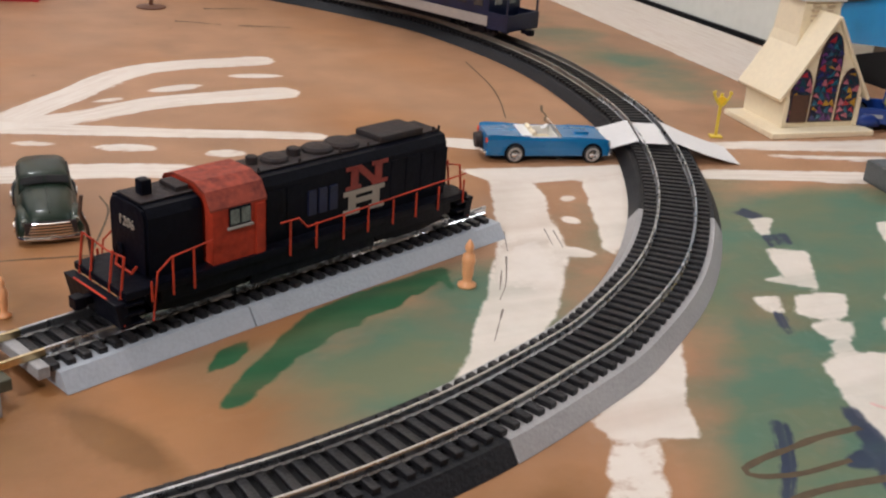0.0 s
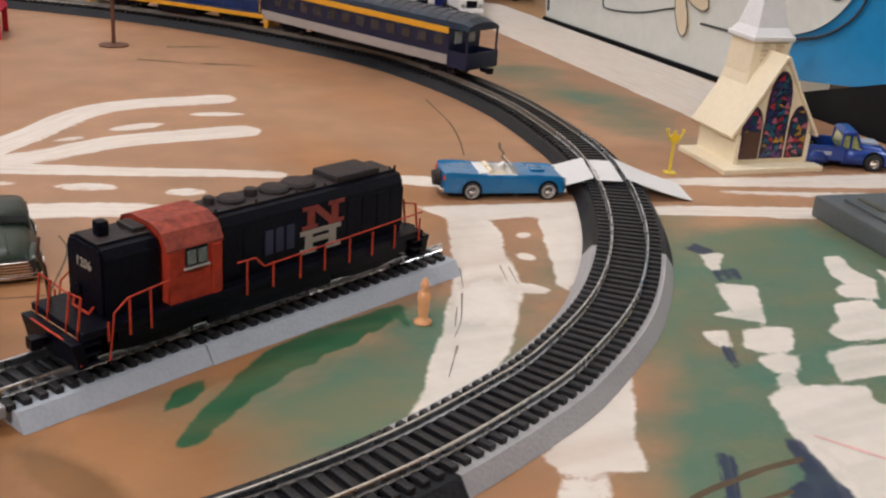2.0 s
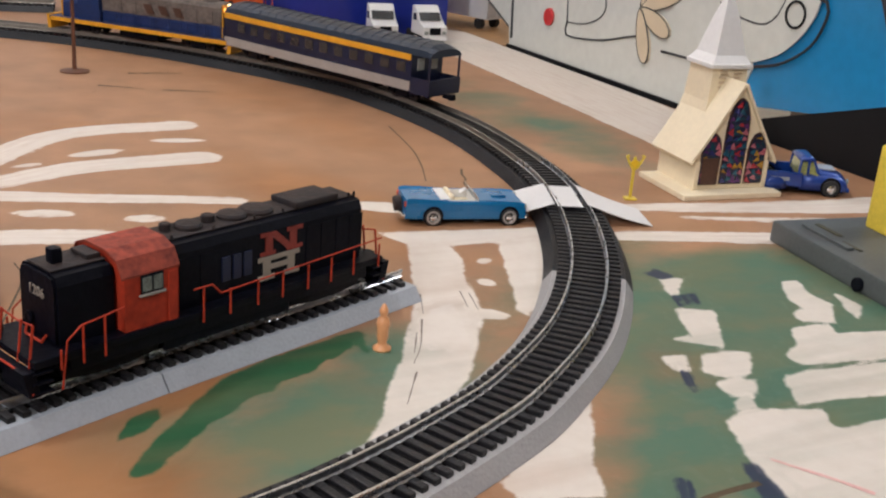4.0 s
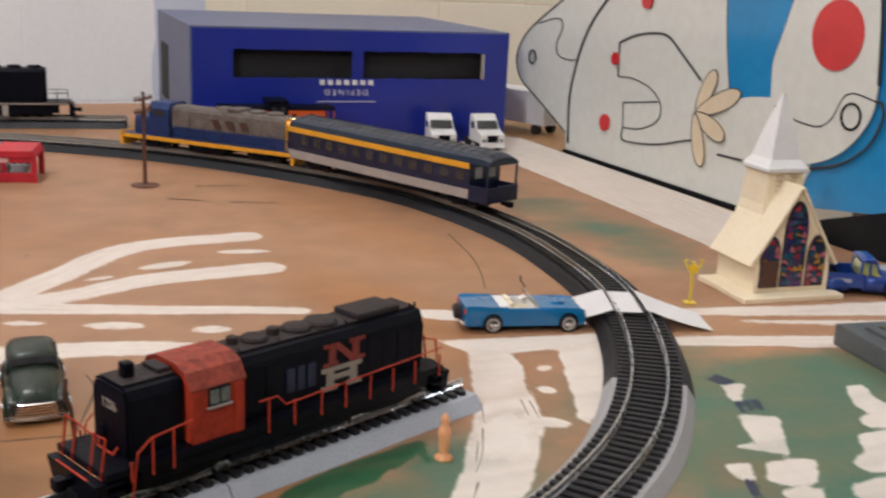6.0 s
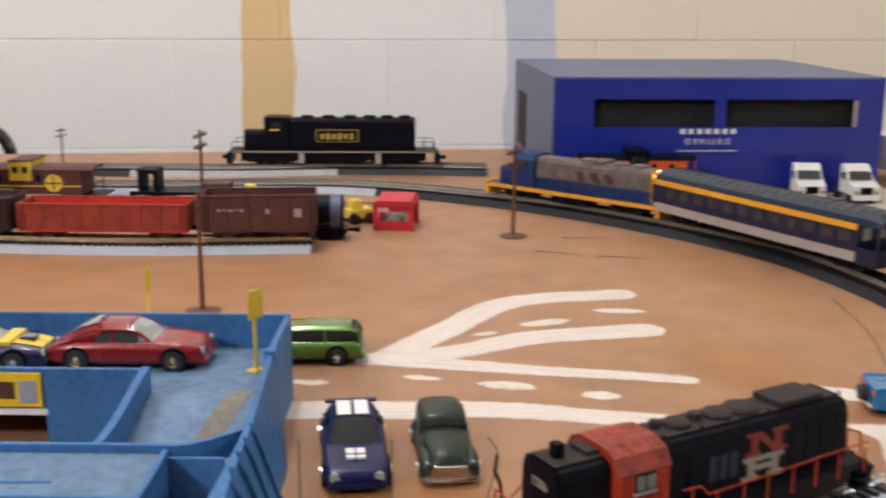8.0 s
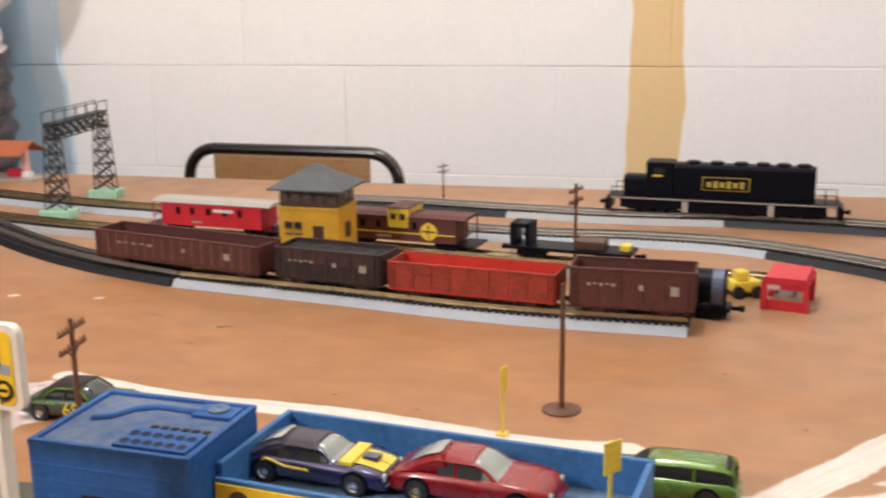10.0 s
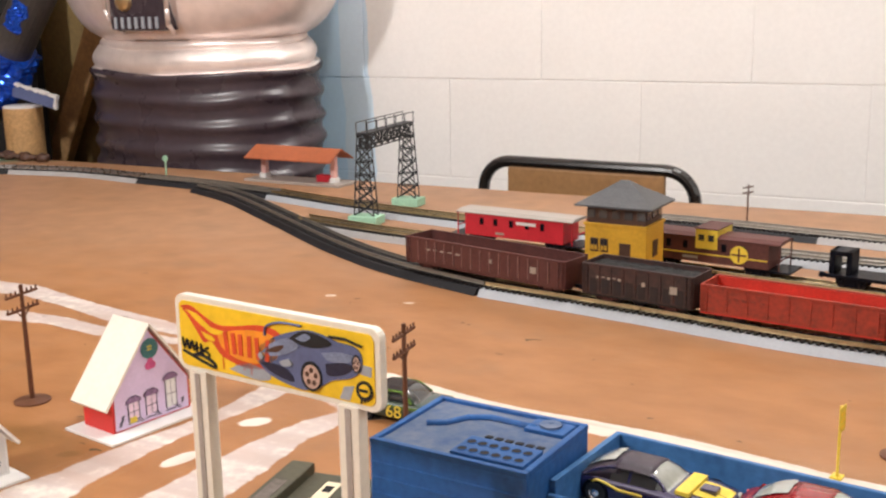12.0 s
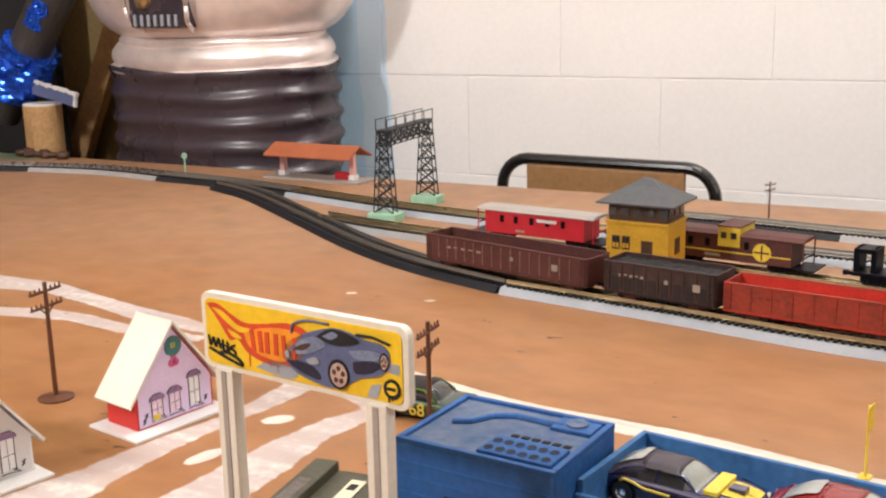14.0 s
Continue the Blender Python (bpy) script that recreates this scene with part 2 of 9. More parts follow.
M_CARBLUE = mat("royal_blue_car_paint", (0.002, 0.005, 0.050), 0.35, 0.0, 60, 0.1, coat=0.2, spec=0.25)
M_PICKBLUE = mat("bright_blue_car_paint", (0.01, 0.05, 0.28), 0.3, 0.2, 60, 0.1, coat=0.6)
M_CARRED = mat("crimson_car_paint", (0.24, 0.005, 0.007), 0.25, 0.1, 60, 0.1, coat=0.4)
M_CARPURPLE = mat("deep_violet_car_paint", (0.02, 0.014, 0.075), 0.22, 0.3, 60, 0.1, coat=0.9)
M_CSXBLUE = mat("loco_blue_paint", (0.009, 0.03, 0.12), 0.4, 0, 80, 0.25, 0.3, 5)
M_CSXYEL = mat("loco_yellow_paint", (0.76, 0.36, 0.02), 0.4, 0, 80, 0.15, 0.3, 5)
M_CSXGREY = mat("weathered_grey_brown_paint", (0.14, 0.115, 0.10), 0.6, 0, 80, 0.35, 0.4, 4)
M_COACHROOF = mat("slate_blue_coach_roof", (0.014, 0.024, 0.045), 0.32, 0, 80, 0.2, 0.3, 5)
M_COACHGREY = mat("coach_grey_paint", (0.37, 0.33, 0.30), 0.45, 0, 80, 0.1)
M_BROWNCAR = mat("oxide_brown_freight_paint", (0.092, 0.025, 0.021), 0.6, 0, 80, 0.3, 0.4, 5)
M_REDCAR = mat("weathered_red_freight_paint", (0.34, 0.042, 0.024), 0.6, 0, 60, 0.3, 0.4, 5, spec=0.25, tint=(0.19, 0.040, 0.026))
M_HOPPER = mat("coal_stained_brown_paint", (0.058, 0.022, 0.018), 0.6, 0, 55, 0.3, 0.4, 5, tint=(0.016, 0.011, 0.011))
M_REDIN = mat("clean_red_freight_paint", (0.55, 0.035, 0.020), 0.5, 0, 60, 0.2)
M_CABRED = mat("scarlet_caboose_paint", (0.52, 0.015, 0.03), 0.45, 0, 70, 0.15)
M_CABORANGE = mat("orange_caboose_paint", (0.68, 0.11, 0.015), 0.45, 0, 70, 0.15)
M_COAL = mat("black_coal_load", (0.014, 0.014, 0.015), 0.8, 0, 300, 0.5, 1.0, 4)
M_TOWERYEL = mat("ochre_yellow_tower_walls", (0.66, 0.36, 0.025), 0.5, 0, 60, 0.15, 0.3, 6)
M_SLATE = mat("dark_grey_shingle_roof", (0.085, 0.088, 0.095), 0.6, 0, 120, 0.2, 0.6, 4)
M_DKBROWN = mat("dark_brown_plastic", (0.075, 0.033, 0.02), 0.5, 0, 80, 0.25)
M_TERRA = mat("terracotta_roof", (0.36, 0.095, 0.035), 0.55, 0, 70, 0.2, 0.4, 6)
M_GIRDER = mat("black_girder_plastic", (0.018, 0.02, 0.024), 0.5, 0, 90, 0.2)
M_MINT = mat("mint_green_base", (0.32, 0.56, 0.40), 0.6, 0, 50, 0.15)
M_POLE = mat("brown_pole_plastic", (0.12, 0.045, 0.022), 0.5, 0, 80, 0.2)
M_BLUEBOX = mat("glossy_blue_card", (0.010, 0.024, 0.26), 0.3, 0, 8, 0.12, 0.1, 20, coat=0.3)
M_BOXSIDE = mat("grey_blue_card", (0.11, 0.13, 0.22), 0.5, 0, 8, 0.12)
M_CRATE = mat("dusty_blue_plastic", (0.020, 0.100, 0.31), 0.5, 0, 30, 0.25, 0.4, 8, spec=0.3)
M_CRATETOP = mat("dust_covered_blue_plastic", (0.120, 0.140, 0.185), 0.6, 0, 22, 0.4, 0.4, 8, spec=0.3, tint=(0.045, 0.095, 0.215))
M_DECKBLUE = mat("pale_dusty_blue_plastic", (0.050, 0.160, 0.37), 0.5, 0, 30, 0.25, 0.4, 8, spec=0.3)
M_DECKTOP = mat("dust_filmed_blue_plastic", (0.120, 0.190, 0.29), 0.6, 0, 22, 0.35, 0.4, 8, spec=0.3)
M_ROOFDUST = mat("dusty_violet_paint", (0.050, 0.038, 0.055), 0.45, 0, 60, 0.3, 0.2, 5)
M_RAMPDUST = mat("brownish_dust", (0.19, 0.17, 0.14), 0.7, 0, 40, 0.3, 0.4, 6)
M_SIGNYEL = mat("yellow_sign_print", (0.86, 0.56, 0.02), 0.4, 0, 20, 0.15)
M_SIGNRED = mat("red_sign_print", (0.66, 0.07, 0.02), 0.4, 0, 20, 0.15)
M_SIGNBLUE = mat("slate_blue_sign_print", (0.10, 0.13, 0.26), 0.4, 0, 60, 0.15)
M_SIGNGREY = mat("grey_sign_print", (0.34, 0.37, 0.42), 0.4, 0, 60, 0.12)
M_SIGNSTEEL = mat("steel_blue_print", (0.20, 0.25, 0.38), 0.4, 0, 160, 0.35)
M_RIMPRINT = mat("rosy_rim_print", (0.52, 0.36, 0.30), 0.4, 0, 200, 0.3)
M_LILAC = mat("lilac_house_print", (0.72, 0.58, 0.80), 0.5, 0, 60, 0.06)
M_SIGNORANGE = mat("orange_sign_print", (0.86, 0.30, 0.020), 0.4, 0, 20, 0.2)
M_RIBBON = mat("rose_print", (0.62, 0.10, 0.26), 0.5, 0, 60, 0.1)
M_PRINTPINK = mat("pale_pink_print", (0.80, 0.62, 0.74), 0.5, 0, 300, 0.2)
M_PRINTPLUM = mat("plum_print", (0.26, 0.15, 0.27), 0.5, 0, 300, 0.4)
M_TEALP = mat("dark_teal_print", (0.05, 0.17, 0.17), 0.5, 0, 90, 0.4)
M_LINE = mat("plum_ink", (0.07, 0.035, 0.10), 0.5, 0, 60, 0.2)
M_RIB = mat("rubbed_brown_paint", (0.20, 0.10, 0.085), 0.6, 0, 80, 0.3)
# yellow-green reflection on the pickup's windows, put into the base colour
M_CABREFLECT = mat("reflection_tinted_glass", (0.36, 0.38, 0.14), 0.12, 0, 90, 0.4, coat=0.6)
M_CABPANE = mat("dim_cab_pane", (0.12, 0.14, 0.12), 0.12, 0, 200, 0.5, coat=0.5)
M_GOLD = mat("worn_gold_print", (0.42, 0.30, 0.05), 0.5, 0, 90, 0.3)
M_HOUSERED = mat("bright_red_house_wall", (0.62, 0.03, 0.025), 0.5, 0, 60, 0.08)
M_PAPER = mat("white_paper", (0.68, 0.66, 0.65), 0.7, 0, 60, 0.04)
M_ORANGEPL = mat("pale_orange_plastic", (0.85, 0.40, 0.18), 0.4, 0, 60, 0.08)
M_GATE = mat("dark_grey_plastic", (0.09, 0.098, 0.098), 0.45, 0, 60, 0.15)
M_OLIVE = mat("olive_drab_plastic", (0.075, 0.07, 0.045), 0.6, 0, 40, 0.25)
M_MURGREY = mat("pale_grey_gloss_paint", (0.68, 0.69, 0.63), 0.22, 0, 6, 0.06, 0.15, 20, coat=0.5)
M_MURBLUE = mat("cobalt_gloss_paint", (0.016, 0.23, 0.50), 0.22, 0, 6, 0.1, 0.15, 20, coat=0.5)
M_MURBLACK = mat("black_gloss_paint", (0.008, 0.008, 0.009), 0.55, 0, 6, 0.2, spec=0.2)
M_MURLINE = mat("dark_grey_line_paint", (0.030, 0.032, 0.034), 0.45, 0, 30, 0.3)
M_MURRED = mat("red_gloss_paint", (0.60, 0.03, 0.03), 0.25, 0, 6, 0.1, coat=0.5)
M_MURCREAM = mat("cream_gloss_paint", (0.72, 0.60, 0.42), 0.25, 0, 6, 0.1, coat=0.5)
M_SATINBLK = mat("satin_black_vinyl", (0.050, 0.036, 0.046), 0.27, 0, 12, 0.2)
M_SILVER = mat("silver_vinyl", (0.90, 0.80, 0.77), 0.30, 0.45, 5, 0.12)
M_TUBE = mat("black_steel_tube", (0.012, 0.010, 0.010), 0.2, 0, 20, 0.1, coat=0.6)
M_WOOD = mat("brown_fibreboard", (0.33, 0.175, 0.07), 0.5, 0, 9, 0.2, 0.3, 14)
M_WOODPOST = mat("worn_timber", (0.40, 0.225, 0.095), 0.6, 0, 14, 0.3, 0.5, 10)
M_FOIL = mat("blue_foil", (0.015, 0.10, 0.70), 0.14, 0.6, 40, 0.5, 0.9, 4)
M_DARK = mat("matt_black", (0.012, 0.011, 0.012), 0.8, 0, 30, 0.3)
M_FLOOR = mat("dark_concrete_floor", (0.10, 0.09, 0.08), 0.7, 0, 6, 0.3, 0.3, 10)
M_PINK = mat("pale_pink_plastic", (0.75, 0.45, 0.42), 0.45, 0, 60, 0.1)
M_LAMP = lamp_mat("lit_number_boards", (1.0, 0.42, 0.08), 4.0)
M_LENS = lamp_mat("lit_headlamp", (1.0, 0.75, 0.35), 8.0)


# ---- mesh helpers ----
def part(name, bm, material, parent=None, label="", smooth=False, place=None):
    me = bpy.data.meshes.new(name)
    bmesh.ops.recalc_face_normals(bm, faces=bm.faces[:])
    bm.to_mesh(me)
    bm.free()
    if smooth:
        me.shade_smooth()
    me.materials.append(material)
    ob = new(name, me)
    if parent is not None:
        ob.parent = parent
    if place is not None:
        ob.matrix_basis = place
    if label:
        ob["label"] = label
    return ob


def thing(name, place, label, category, group="", kind=""):
    ob = new(name)
    ob.empty_display_size = 0.01
    ob.matrix_basis = place
    return tagged(ob, label, category, group, kind)


def block(bm, x0, x1, y0, y1, z0, z1, bevel=0.0, m=None):
    r = bmesh.ops.create_cube(bm, size=1)
    vs = r["verts"]
    for v in vs:
        v.co = Vector(((x0 + x1) / 2 + v.co.x * (x1 - x0), (y0 + y1) / 2 + v.co.y * (y1 - y0), (z0 + z1) / 2 + v.co.z * (z1 - z0)))
    if m is not None:
        bmesh.ops.transform(bm, matrix=m, verts=vs)
    if bevel > 0:
        es = list({e for v in vs for e in v.link_edges})
        bmesh.ops.bevel(bm, geom=es, offset=bevel, segments=2, profile=0.7, affect="EDGES", clamp_overlap=True)
    return bm


def cube(x0, x1, y0, y1, z0, z1, bevel=0.0, m=None):
    return block(bmesh.new(), x0, x1, y0, y1, z0, z1, bevel, m)


def rod(bm, a, b, r0, r1=None, seg=8):
    a, b = Vector(a), Vector(b)
    d = b - a
    q = d.to_track_quat("Z", "Y").to_matrix().to_4x4()
    bmesh.ops.create_cone(bm, cap_ends=True, segments=seg, radius1=r0, radius2=r0 if r1 is None else r1, depth=d.length,
                          matrix=Matrix.Translation((a + b) / 2) @ q)
    return bm


def rods(pairs, r, seg=6):
    bm = bmesh.new()
    for a, b in pairs:
        rod(bm, a, b, r, None, seg)
    return bm


def chain(points, r, seg=6):
    bm = bmesh.new()
    for a, b in zip(points, points[1:]):
        rod(bm, a, b, r, None, seg)
    for p in points[1:-1]:
        bmesh.ops.create_uvsphere(bm, u_segments=seg, v_segments=4, radius=r, matrix=Matrix.Translation(p))
    return bm


def prism(outline, y0, y1, bevel=0.0):
    """An outline in x and z, carried from y0 to y1."""
    bm = bmesh.new()
    a = [bm.verts.new((x, y0, z)) for x, z in outline]
    b = [bm.verts.new((x, y1, z)) for x, z in outline]
    bm.faces.new(a)
    bm.faces.new(b[::-1])
    for i in range(len(a)):
        k = (i + 1) % len(a)
        bm.faces.new((a[i], b[i], b[k], a[k]))
    if bevel:
        bmesh.ops.bevel(bm, geom=bm.edges[:], offset=bevel, segments=2, profile=0.7, affect="EDGES", clamp_overlap=True)
    return bm


def sheet(outline, z0, z1):
    """An outline in x and y, from z0 to z1."""
    bm = bmesh.new()
    a = [bm.verts.new((x, y, z0)) for x, y in outline]
    b = [bm.verts.new((x, y, z1)) for x, y in outline]
    bm.faces.new(b)
    bm.faces.new(a[::-1])
    for i in range(len(a)):
        k = (i + 1) % len(a)
        bm.faces.new((a[i], a[k], b[k], b[i]))
    return bm


def loft(rings, close=True):
    bm = bmesh.new()
    vs = [[bm.verts.new(p) for p in ring] for ring in rings]
    n = len(vs[0])
    for r0, r1 in zip(vs, vs[1:]):
        for i in range(n if close else n - 1):
            k = (i + 1) % n
            bm.faces.new((r0[i], r0[k], r1[k], r1[i]))
    if close:
        bm.faces.new(vs[0][::-1])
        bm.faces.new(vs[-1])
    return bm


def ring_xy(cx, cy, z, rx, ry, seg=24):
    return [(cx + rx * math.cos(2 * math.pi * i / seg), cy + ry * math.sin(2 * math.pi * i / seg), z) for i in range(seg)]


def lathe(profile, seg=24):
    return loft([ring_xy(0, 0, z, r, r, seg) for r, z in profile])


def spline(points, step):
    """Even points along a smooth curve through the given plan points."""
    p = [Vector((a[0], a[1], 0)) for a in points]
    p = [2 * p[0] - p[1]] + p + [2 * p[-1] - p[-2]]
    fine = []
    for i in range(1, len(p) - 2):
        for k in range(40):
            t = k / 40
            fine.append(0.5 * ((2 * p[i]) + (p[i + 1] - p[i - 1]) * t + (2 * p[i - 1] - 5 * p[i] + 4 * p[i + 1] - p[i + 2]) * t * t
                               + (3 * p[i] - p[i - 1] - 3 * p[i + 1] + p[i + 2]) * t ** 3))
    fine.append(p[-2])
    run = [0.0]
    for a, b in zip(fine, fine[1:]):
        run.append(run[-1] + (b - a).length)
    count = max(2, round(run[-1] / step))
    out, j = [], 0
    for i in range(count + 1):
        s = run[-1] * i / count
        while j < len(run) - 2 and run[j + 1] < s:
            j += 1
        f = (s - run[j]) / max(1e-9, run[j + 1] - run[j])
        out.append(fine[j].lerp(fine[j + 1], f))
    return out


def sides(pts):
    out = []
    for i, p in enumerate(pts):
        d = (pts[min(i + 1, len(pts) - 1)] - pts[max(i - 1, 0)]).normalized()
        out.append(Vector((-d.y, d.x, 0)))
    return out


def text_part(name, body, size, material, parent, place, depth=0.0002, label=""):
    cu = bpy.data.curves.new(name, "FONT")
    cu.body, cu.size, cu.extrude, cu.align_x, cu.align_y = body, size, depth, "CENTER", "CENTER"
    ob = new(name, cu)
    me = bpy.data.meshes.new_from_object(ob)
    bpy.data.objects.remove(ob)
    me.materials.append(material)
    ob = new(name, me)
    ob.parent = parent
    ob.matrix_basis = place
    if label:
        ob["label"] = label
    return ob


FACE = pose(0, 0, 0, 90, 0, 0)      # lettering that stands upright and faces -y


# ---- room ----
def wall_paint():
    """Emulsion in several colours side by side, with wavering edges between them."""
    m = mat("painted_blockwork", (0.84, 0.81, 0.78), 0.45, 0, 6.0, 0.03, 0.05, 25)
    nt = m.node_tree
    b = nt.nodes["Principled BSDF"]
    geo = nt.nodes.new("ShaderNodeNewGeometry")
    nz = nt.nodes.new("ShaderNodeTexNoise")
    nz.inputs["Scale"].default_value, nz.inputs["Detail"].default_value = 5.0, 3
    nt.links.new(geo.outputs["Position"], nz.inputs["Vector"])
    sep = nt.nodes.new("ShaderNodeSeparateXYZ")
    nt.links.new(geo.outputs["Position"], sep.inputs["Vector"])
    wob = nt.nodes.new("ShaderNodeMath")
    wob.operation = "MULTIPLY_ADD"
    wob.inputs[1].default_value, wob.inputs[2].default_value = 0.05, -0.025
    nt.links.new(nz.outputs["Fac"], wob.inputs[0])
    add = nt.nodes.new("ShaderNodeMath")
    add.operation = "ADD"
    nt.links.new(sep.outputs["X"], add.inputs[0])
    nt.links.new(wob.outputs[0], add.inputs[1])
    mr = nt.nodes.new("ShaderNodeMapRange")
    mr.inputs["From Min"].default_value, mr.inputs["From Max"].default_value = -3.0, 2.0
    nt.links.new(add.outputs[0], mr.inputs["Value"])
    ramp = nt.nodes.new("ShaderNodeValToRGB")
    ramp.color_ramp.interpolation = "CONSTANT"
    stops = [(-3.0, (0.10, 0.065, 0.035)), (-1.40, (0.58, 0.80, 0.97)), (-0.83, (0.70, 0.85, 0.97)), (-0.765, (0.90, 0.88, 0.86)),
             (0.139, (0.80, 0.58, 0.30)), (0.215, (0.90, 0.87, 0.85)), (0.548, (0.62, 0.63, 0.72)), (0.615, (0.90, 0.79, 0.62))]
    els = ramp.color_ramp.elements
    while len(els) < len(stops):
        els.new(1.0)
    for e, (x, c) in zip(els, stops):
        e.position, e.color = (x + 3.0) / 5.0, (*c, 1)
    nt.links.new(mr.outputs["Result"], ramp.inputs["Fac"])
    mul = nt.nodes.new("ShaderNodeMix")
    mul.data_type, mul.blend_type = "RGBA", "MULTIPLY"
    mul.inputs["Factor"].default_value = 1.0
    old = b.inputs["Base Color"].links[0].from_node
    old.inputs["A"].default_value, old.inputs["B"].default_value = (0.98, 0.98, 0.98, 1), (1.05, 1.05, 1.05, 1)
    nt.links.new(ramp.outputs["Color"], mul.inputs["A"])
    nt.links.new(old.outputs["Result"], mul.inputs["B"])
    nt.links.new(mul.outputs["Result"], b.inputs["Base Color"])
    return m


M_WALL = wall_paint()
FLOOR, TOP, WALL_Y = -0.75, 1.75, 1.889
tagged(part("floor", cube(-3.0, 2.0, -1.8, 2.1, FLOOR - 0.1, FLOOR), M_FLOOR), "dark worn concrete floor under the table", "floor", kind="structure")
# ceiling out of view, kept white so it bounces light down
tagged(part("ceiling", cube(-3.1, 2.1, -2.0, 2.2, TOP, TOP + 0.1), M_WHITE), "unseen ceiling, white for bounce light", "ceiling", kind="structure")
wall_n = tagged(part("wall_north", cube(-3.0, 2.0, WALL_Y + 0.0005, WALL_Y + 0.2, FLOOR, TOP), M_WALL),
                "white painted concrete block wall with an ochre stripe", "wall", kind="structure")
# three added walls close the room, dark to hold back reflected light
tagged(part("wall_south", cube(-3.0, 2.0, -2.0, -1.8, FLOOR, TOP), M_DIM), "dark brown wall closing the room, added to weaken reflections", "wall", kind="structure")
tagged(part("wall_west", cube(-3.2, -3.0, -1.8, 2.0, FLOOR, TOP), M_DIM), "dark brown wall closing the room, added to weaken reflections", "wall", kind="structure")
tagged(part("wall_east", cube(2.0, 2.2, -1.8, 2.0, FLOOR, TOP), M_DIM), "dark brown wall closing the room, added to weaken reflections", "wall", kind="structure")
# holders added out of view, one over each unseen light
for (bx, by, bz), watts, tone in LAMPS:
    fitting = thing("ceiling_lamp", pose(bx, by, TOP), "white lamp holder added out of view above the layout", "lamp", "ceiling lamps")
    part("holder", lathe([(0.055, 0.0), (0.055, -0.012), (0.030, -0.030), (0.020, bz - TOP + 0.085), (0.0005, bz - TOP + 0.085)], 24), M_WPLASTIC, fitting)

# concrete blocks: one mesh, laid in running bond
BW, BH = 0.325, 0.1625
block_bm = cube(-BW / 2 + 0.0008, BW / 2 - 0.0008, -0.0022, 0.0121, -BH / 2 + 0.0008, BH / 2 - 0.0008, 0.0014)
block_me = None
for row in range(-2, 3):
    z = 0.130 + BH / 2 + row * BH
    shift = -0.117 if row % 2 == 0 else -0.2795
    for col in range(-5, 8):
        x = shift + BW / 2 + col * BW
        if not -2.1 < x < 1.9:
            continue
        if block_me is None:
            ob = part("block", block_bm, M_WALL, wall_n)
            block_me = ob.data
        else:
            ob = new("block", block_me)
            ob.parent = wall_n
        ob.matrix_basis = pose(x, WALL_Y + random.uniform(0, 0.0012), z)

# ---- table ----
X0, X1, Y0, Y1 = -2.0, 0.872, -0.35, 1.62


def steps(*runs):
    """Grid lines: (start, end, spacing) runs joined."""
    out = []
    for a, b, d in runs:
        out += list(np.arange(a, b - 1e-6, d))
    return np.array(out + [runs[-1][1]])


GX = steps((X0, -0.72, 0.02), (-0.72, X1, 0.003))
GY = steps((Y0, 0.33, 0.03), (0.33, 1.0, 0.003), (1.0, 1.30, 0.005), (1.30, Y1, 0.016))
PX, PY = [a.ravel() for a in np.meshgrid(GX, GY, indexing="ij")]
COAT = {c: np.zeros(PX.size) for c in "wgdn"}     # white, grey, dark green, navy
FLOW = np.zeros((PX.size, 2))
SOFT = 0.012
marks = [0]


def lay(channel, idx, f, u, v, cap):
    f = np.minimum(f, cap + 0.08)
    hit = f > np.maximum(COAT[channel][idx], 0.05)
    COAT[channel][idx[hit]] = f[hit]
    FLOW[idx[hit], 0] = u[hit] + marks[0] * 0.7
    FLOW[idx[hit], 1] = v[hit] + marks[0] * 0.31
    marks[0] += 1


def brush(spine, width, channel="w", cap=1.0):
    """A brush mark along a plan spine: fills the field of its colour and the brush's direction."""
    pts = spline(spine, 0.006)
    q = np.array([(p.x, p.y) for p in pts])
    reach = max(width) / 2 + 0.008
    idx = np.nonzero((PX > q[:, 0].min() - reach) & (PX < q[:, 0].max() + reach) & (PY > q[:, 1].min() - reach) & (PY < q[:, 1].max() + reach))[0]
    p = np.stack([PX[idx], PY[idx]], 1)
    best, uu, vv, ff = np.full(len(idx), 9.0), np.zeros(len(idx)), np.zeros(len(idx)), np.zeros(len(idx))
    run = 0.0
    for k, (a, b) in enumerate(zip(q, q[1:])):
        d = b - a
        l = max(1e-6, math.hypot(*d))
        d = d / l
        r = p - a
        s = np.clip(r @ d, 0, l)
        off = r[:, 1] * d[0] - r[:, 0] * d[1]
        dist = np.hypot(*(r - s[:, None] * d).T)
        near = dist < best
        best[near] = dist[near]
        uu[near] = (run + s)[near]
        vv[near] = off[near]
        ff[near] = np.interp(k / max(1, len(q) - 2), np.linspace(0, 1, len(width)), width) / 2
        run += l
    lay(channel, idx, 0.5 + (ff - best) / SOFT, uu, vv, cap)


def dab(x, y, rx, ry, turn, channel="w", cap=1.0):
    c, s = math.cos(turn), math.sin(turn)
    reach = max(rx, ry) * 1.6 + 0.005
    idx = np.nonzero((abs(PX - x) < reach) & (abs(PY - y) < reach))[0]
    a, b = PX[idx] - x, PY[idx] - y
    u, v = a * c + b * s, -a * s + b * c
    lay(channel, idx, 0.5 + (1.06 - np.hypot(u / rx, v / ry)) * math.sqrt(rx * ry) / SOFT, u * 0.2, v * 0.12, cap)


